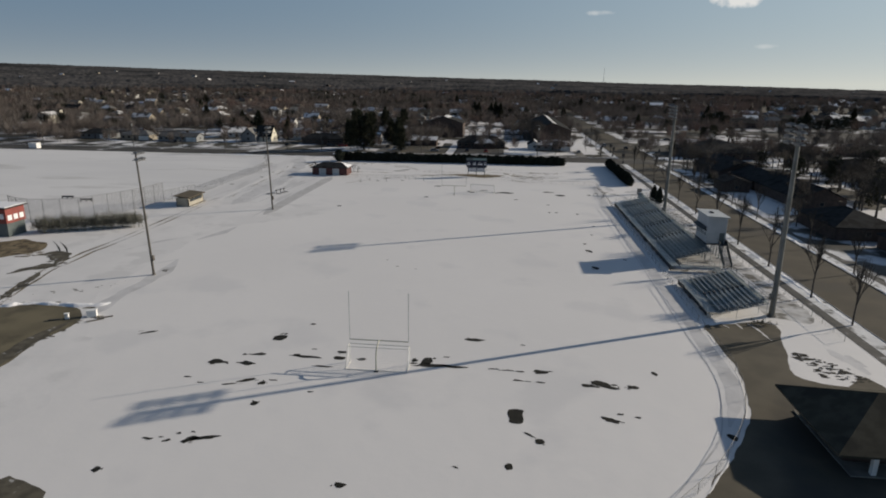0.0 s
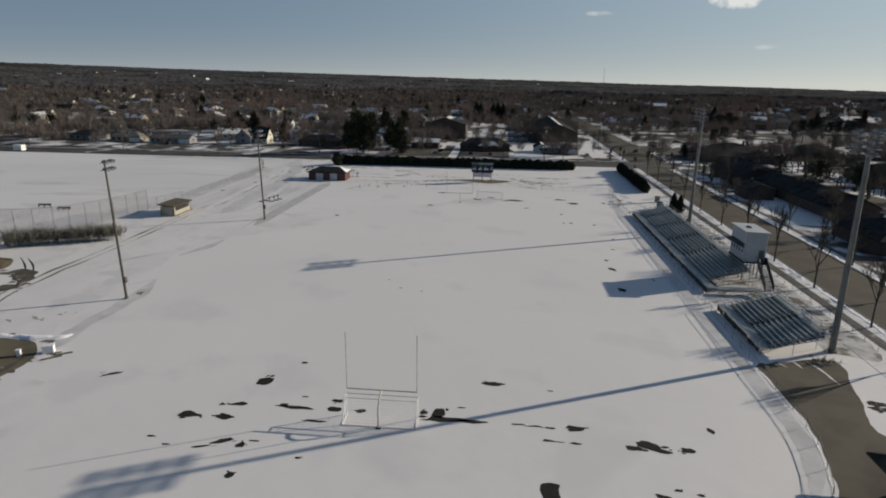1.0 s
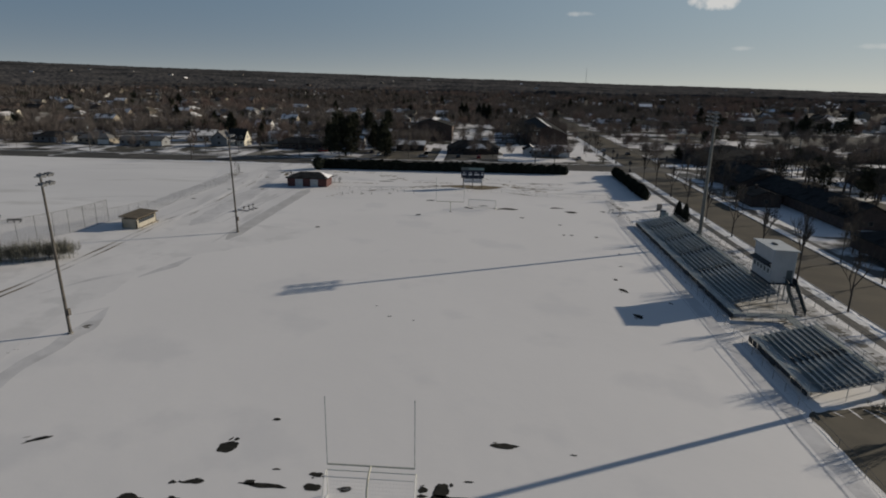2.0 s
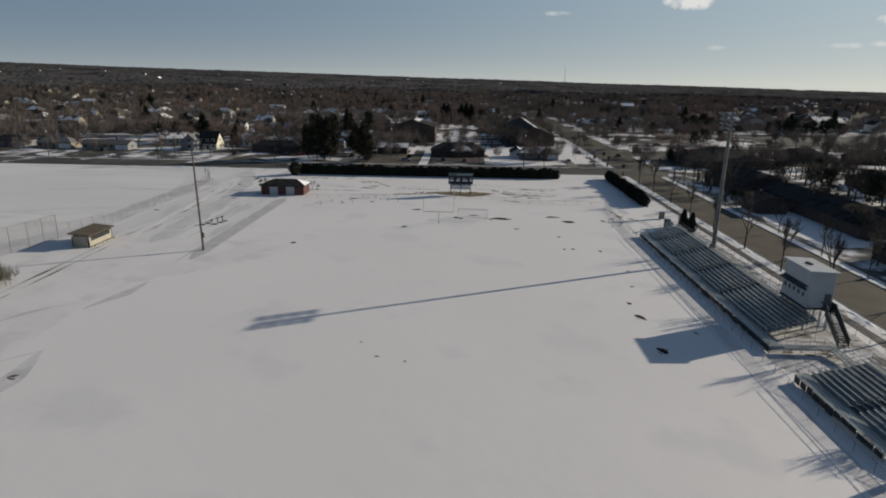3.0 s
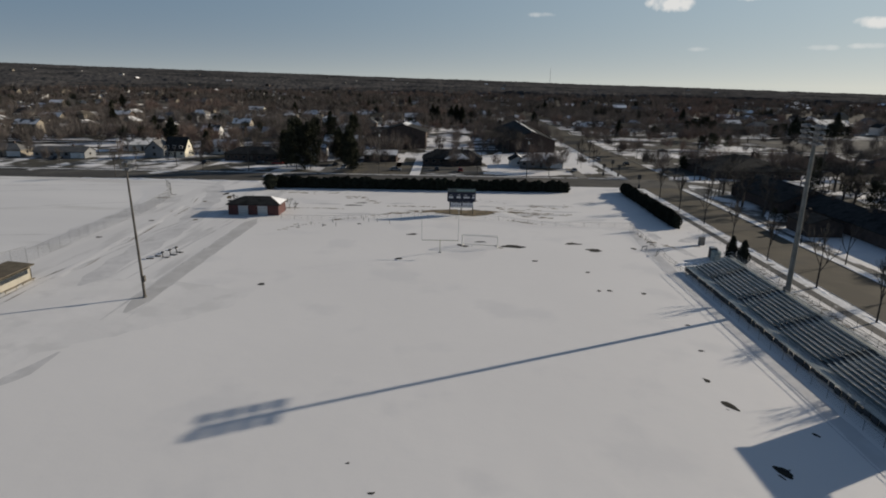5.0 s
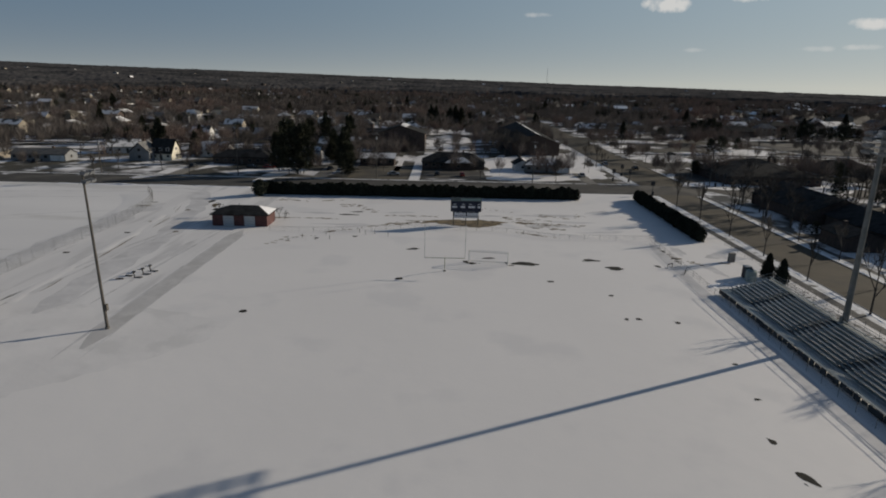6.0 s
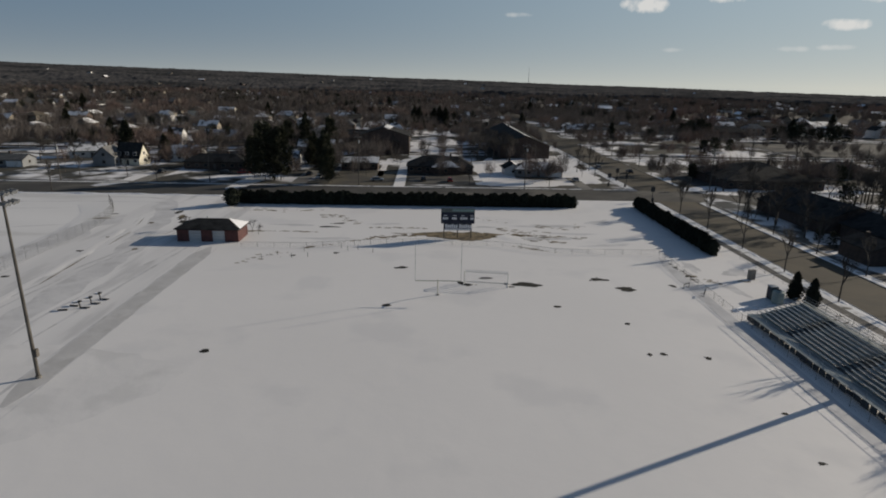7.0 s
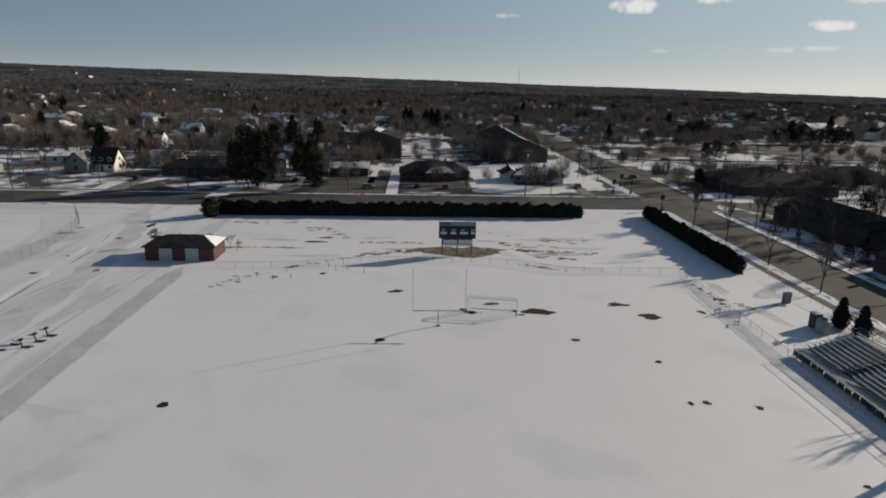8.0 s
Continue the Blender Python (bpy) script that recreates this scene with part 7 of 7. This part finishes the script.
clear = lambda x, y: y > 218 and not (29 < x < 55 and 288 < y < 378) and not (62 < x < 81) and not any(abs(x - hx) < 9 and abs(y - hy) < 8 for hx, hy, *_ in HOUSES) and not any(abs(x - hx) < w / 2 + 1 and abs(y - hy) < 6 for hx, hy, w in _near)
east = lambda x, y: x > 84 and y > 40 and y < 200 and not (x < 95.5 and 98 < y < 158) and not any(abs(x - hx) < 9 and abs(y - hy) < 9 for hx, hy, *_ in HOUSES)
open_lots = [(48, 225, 66, 330), (-20, 240, 62, 296), (-12, 296, 14, 380), (82, 200, 108, 226), (84, 250, 176, 345), (196, 345, 300, 402), (-125, 214, -60, 240)]
_r = random.Random(404)
GARDENS = []
while len(GARDENS) < 150:
    d, a = math.sqrt(_r.uniform(275 ** 2, 720 ** 2)), radians(_r.uniform(-40, 44))
    gx, gy = d * math.sin(a), d * math.cos(a)
    if gy > 262 and not 58 < gx < 88 and not (84 < gx < 300 and gy < 400):
        GARDENS.append((gx, gy, _r.uniform(7, 17), _r.uniform(5, 10)))
bm = bmesh.new()
for k, (gx, gy, rx, ry) in enumerate(GARDENS):
    blob(bm, gx, gy, rx, ry, ground_z(gx, gy) + 0.03 + 0.0004 * k, _r.uniform(-0.3, 0.3), 0.6, 26, 500 + k)
tagged(mesh_ob("garden_snow", bm, SNOW), "patches of snow in the gardens of the suburb", "snow", kind="stuff")
bared = lambda x, y: any(abs(x - gx) < rx and gy - 13 < y < gy + ry for gx, gy, rx, ry in GARDENS)
sparse = lambda x, y: clear(x, y) and not (bared(x, y) and int(x * 13 + y * 7) % 6) and (not any(a < x < c and b < y < d for a, b, c, d in open_lots) or (int(x * 7 + y * 3) % 9 == 0)) and (x < 84 or y > 420 or int(x * 5 + y * 11) % 5 > 1)
wood_stuff("suburb_trees", "bare grey-brown trees among the suburban houses", 1, scatter(2, 2500, 225, 640, 7, 13, sparse) + scatter(13, 650, 252, 400, 7, 11, sparse), TWIGS, 200, 0.065)
grove("east_trees", "bare grey-brown trees among the eastern yards", scatter(6, 70, 95, 330, 7, 12, east), BIG)
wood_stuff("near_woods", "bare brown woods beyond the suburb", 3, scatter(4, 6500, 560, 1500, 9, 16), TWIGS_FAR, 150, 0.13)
wood_stuff("evergreen_clumps", "dark evergreens scattered through the bare woods", 15, [(x + i * 7 % 23, y + i * 5 % 11, z, h) for x, y, z, h in scatter(16, 110, 330, 1250, 9, 15, clear) for i in range(4)], CONIFER, 90, 0.3)


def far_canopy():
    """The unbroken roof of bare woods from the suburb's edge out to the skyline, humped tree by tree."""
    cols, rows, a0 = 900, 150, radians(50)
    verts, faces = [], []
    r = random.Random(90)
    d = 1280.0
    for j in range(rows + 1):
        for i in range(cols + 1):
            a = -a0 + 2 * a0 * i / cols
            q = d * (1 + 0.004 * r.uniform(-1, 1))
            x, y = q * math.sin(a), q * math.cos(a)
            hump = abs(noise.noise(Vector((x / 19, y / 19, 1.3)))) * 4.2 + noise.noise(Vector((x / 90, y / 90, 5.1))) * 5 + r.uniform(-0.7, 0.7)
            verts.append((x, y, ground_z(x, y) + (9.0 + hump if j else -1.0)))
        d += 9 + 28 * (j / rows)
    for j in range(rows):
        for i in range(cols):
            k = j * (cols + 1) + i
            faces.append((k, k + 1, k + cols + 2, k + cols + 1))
    ob = raw("far_woods", verts, faces, TWIGS_HORIZON_HAZED)
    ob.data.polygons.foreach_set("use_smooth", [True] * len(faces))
    tagged(ob, "continuous bare woods to the horizon, haze tinted into their colour", "woods", kind="stuff")


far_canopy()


def far_houses():
    r = random.Random(21)
    V, F, M = [], [], []
    mats = [W, TN, BR, SD, SG, SNOW_BANK]
    for i in range(600):
        d = math.sqrt(r.uniform(560 ** 2, 1500 ** 2)) if i < 560 else r.uniform(1400, 2700)
        a = radians(r.uniform(-45, 45))
        x, y = d * math.sin(a), d * math.cos(a)
        z = ground_z(x, y)
        w, dd, e, h = r.uniform(5, 9), r.uniform(4, 5.5), r.choice([2.8, 2.8, 5.4]) if i < 560 else r.uniform(9.5, 12.5), r.uniform(1.8, 3.4)
        if r.random() < 0.5:
            c, s = 1, 0
        else:
            c, s = 0, 1
        P = [(-w, -dd, 0), (w, -dd, 0), (w, dd, 0), (-w, dd, 0), (-w, -dd, e), (w, -dd, e), (w, dd, e), (-w, dd, e), (-w, 0, e + h), (w, 0, e + h)]
        k = len(V)
        V += [(x + c * px - s * py, y + s * px + c * py, z + pz) for px, py, pz in P]
        wm = r.choice([0, 1, 1, 2])
        rm = (r.choice([3, 4, 3, 5]), r.choice([3, 4, 5]))
        for f, mi in (((0, 1, 5, 4), wm), ((1, 2, 6, 9, 5), wm), ((2, 3, 7, 6), wm), ((3, 0, 4, 8, 7), wm), ((4, 5, 9, 8), rm[0]), ((6, 7, 8, 9), rm[1])):
            F.append(tuple(k + i for i in f))
            M.append(mi)
    tagged(raw("distant_houses", V, F, mats, M), "scattered distant houses with white walls and snowy roofs", "houses", kind="stuff")


far_houses()


def radio_mast():
    x, y = 560, 3475
    z = ground_z(x, y)
    t = thing("radio_mast", (x, y, z), "thin radio mast far off above the woods", "mast")
    part("lattice", tubes([((-1.2, -0.7, 0), (-0.25, -0.15, 95)), ((1.2, -0.7, 0), (0.25, -0.15, 95)), ((0, 1.4, 0), (0, 0.3, 95))] + [((-1.2 + 0.95 * k / 20, -0.7, k * 4.7), (1.2 - 0.95 * k / 20, -0.7, k * 4.7 + 4.7)) for k in range(20)], 0.35, 4), GALV, t)


radio_mast()


def weeds():
    r = np.random.RandomState(9)
    pts = []
    for _ in range(420):
        t = r.uniform(0, 1)
        pts.append((-86.5 + 18.8 * t + r.normal() * 0.6, 52.5 + 9.0 * t + r.normal() * 0.9, 0.0, r.uniform(1.8, 4.8)))
    wood_stuff("dry_weeds", "tall dry weeds and brush along the backstop", 10, pts, WEEDS, 40, 0.035)
    pts = [(51.5 + r.normal() * 0.8, 18.6 + r.normal() * 0.4, 0.0, r.uniform(0.5, 1.0)) for _ in range(40)]
    wood_stuff("dry_weeds", "dry brown weeds at the bleacher's foot", 11, pts, WEEDS, 30, 0.02)


weeds()
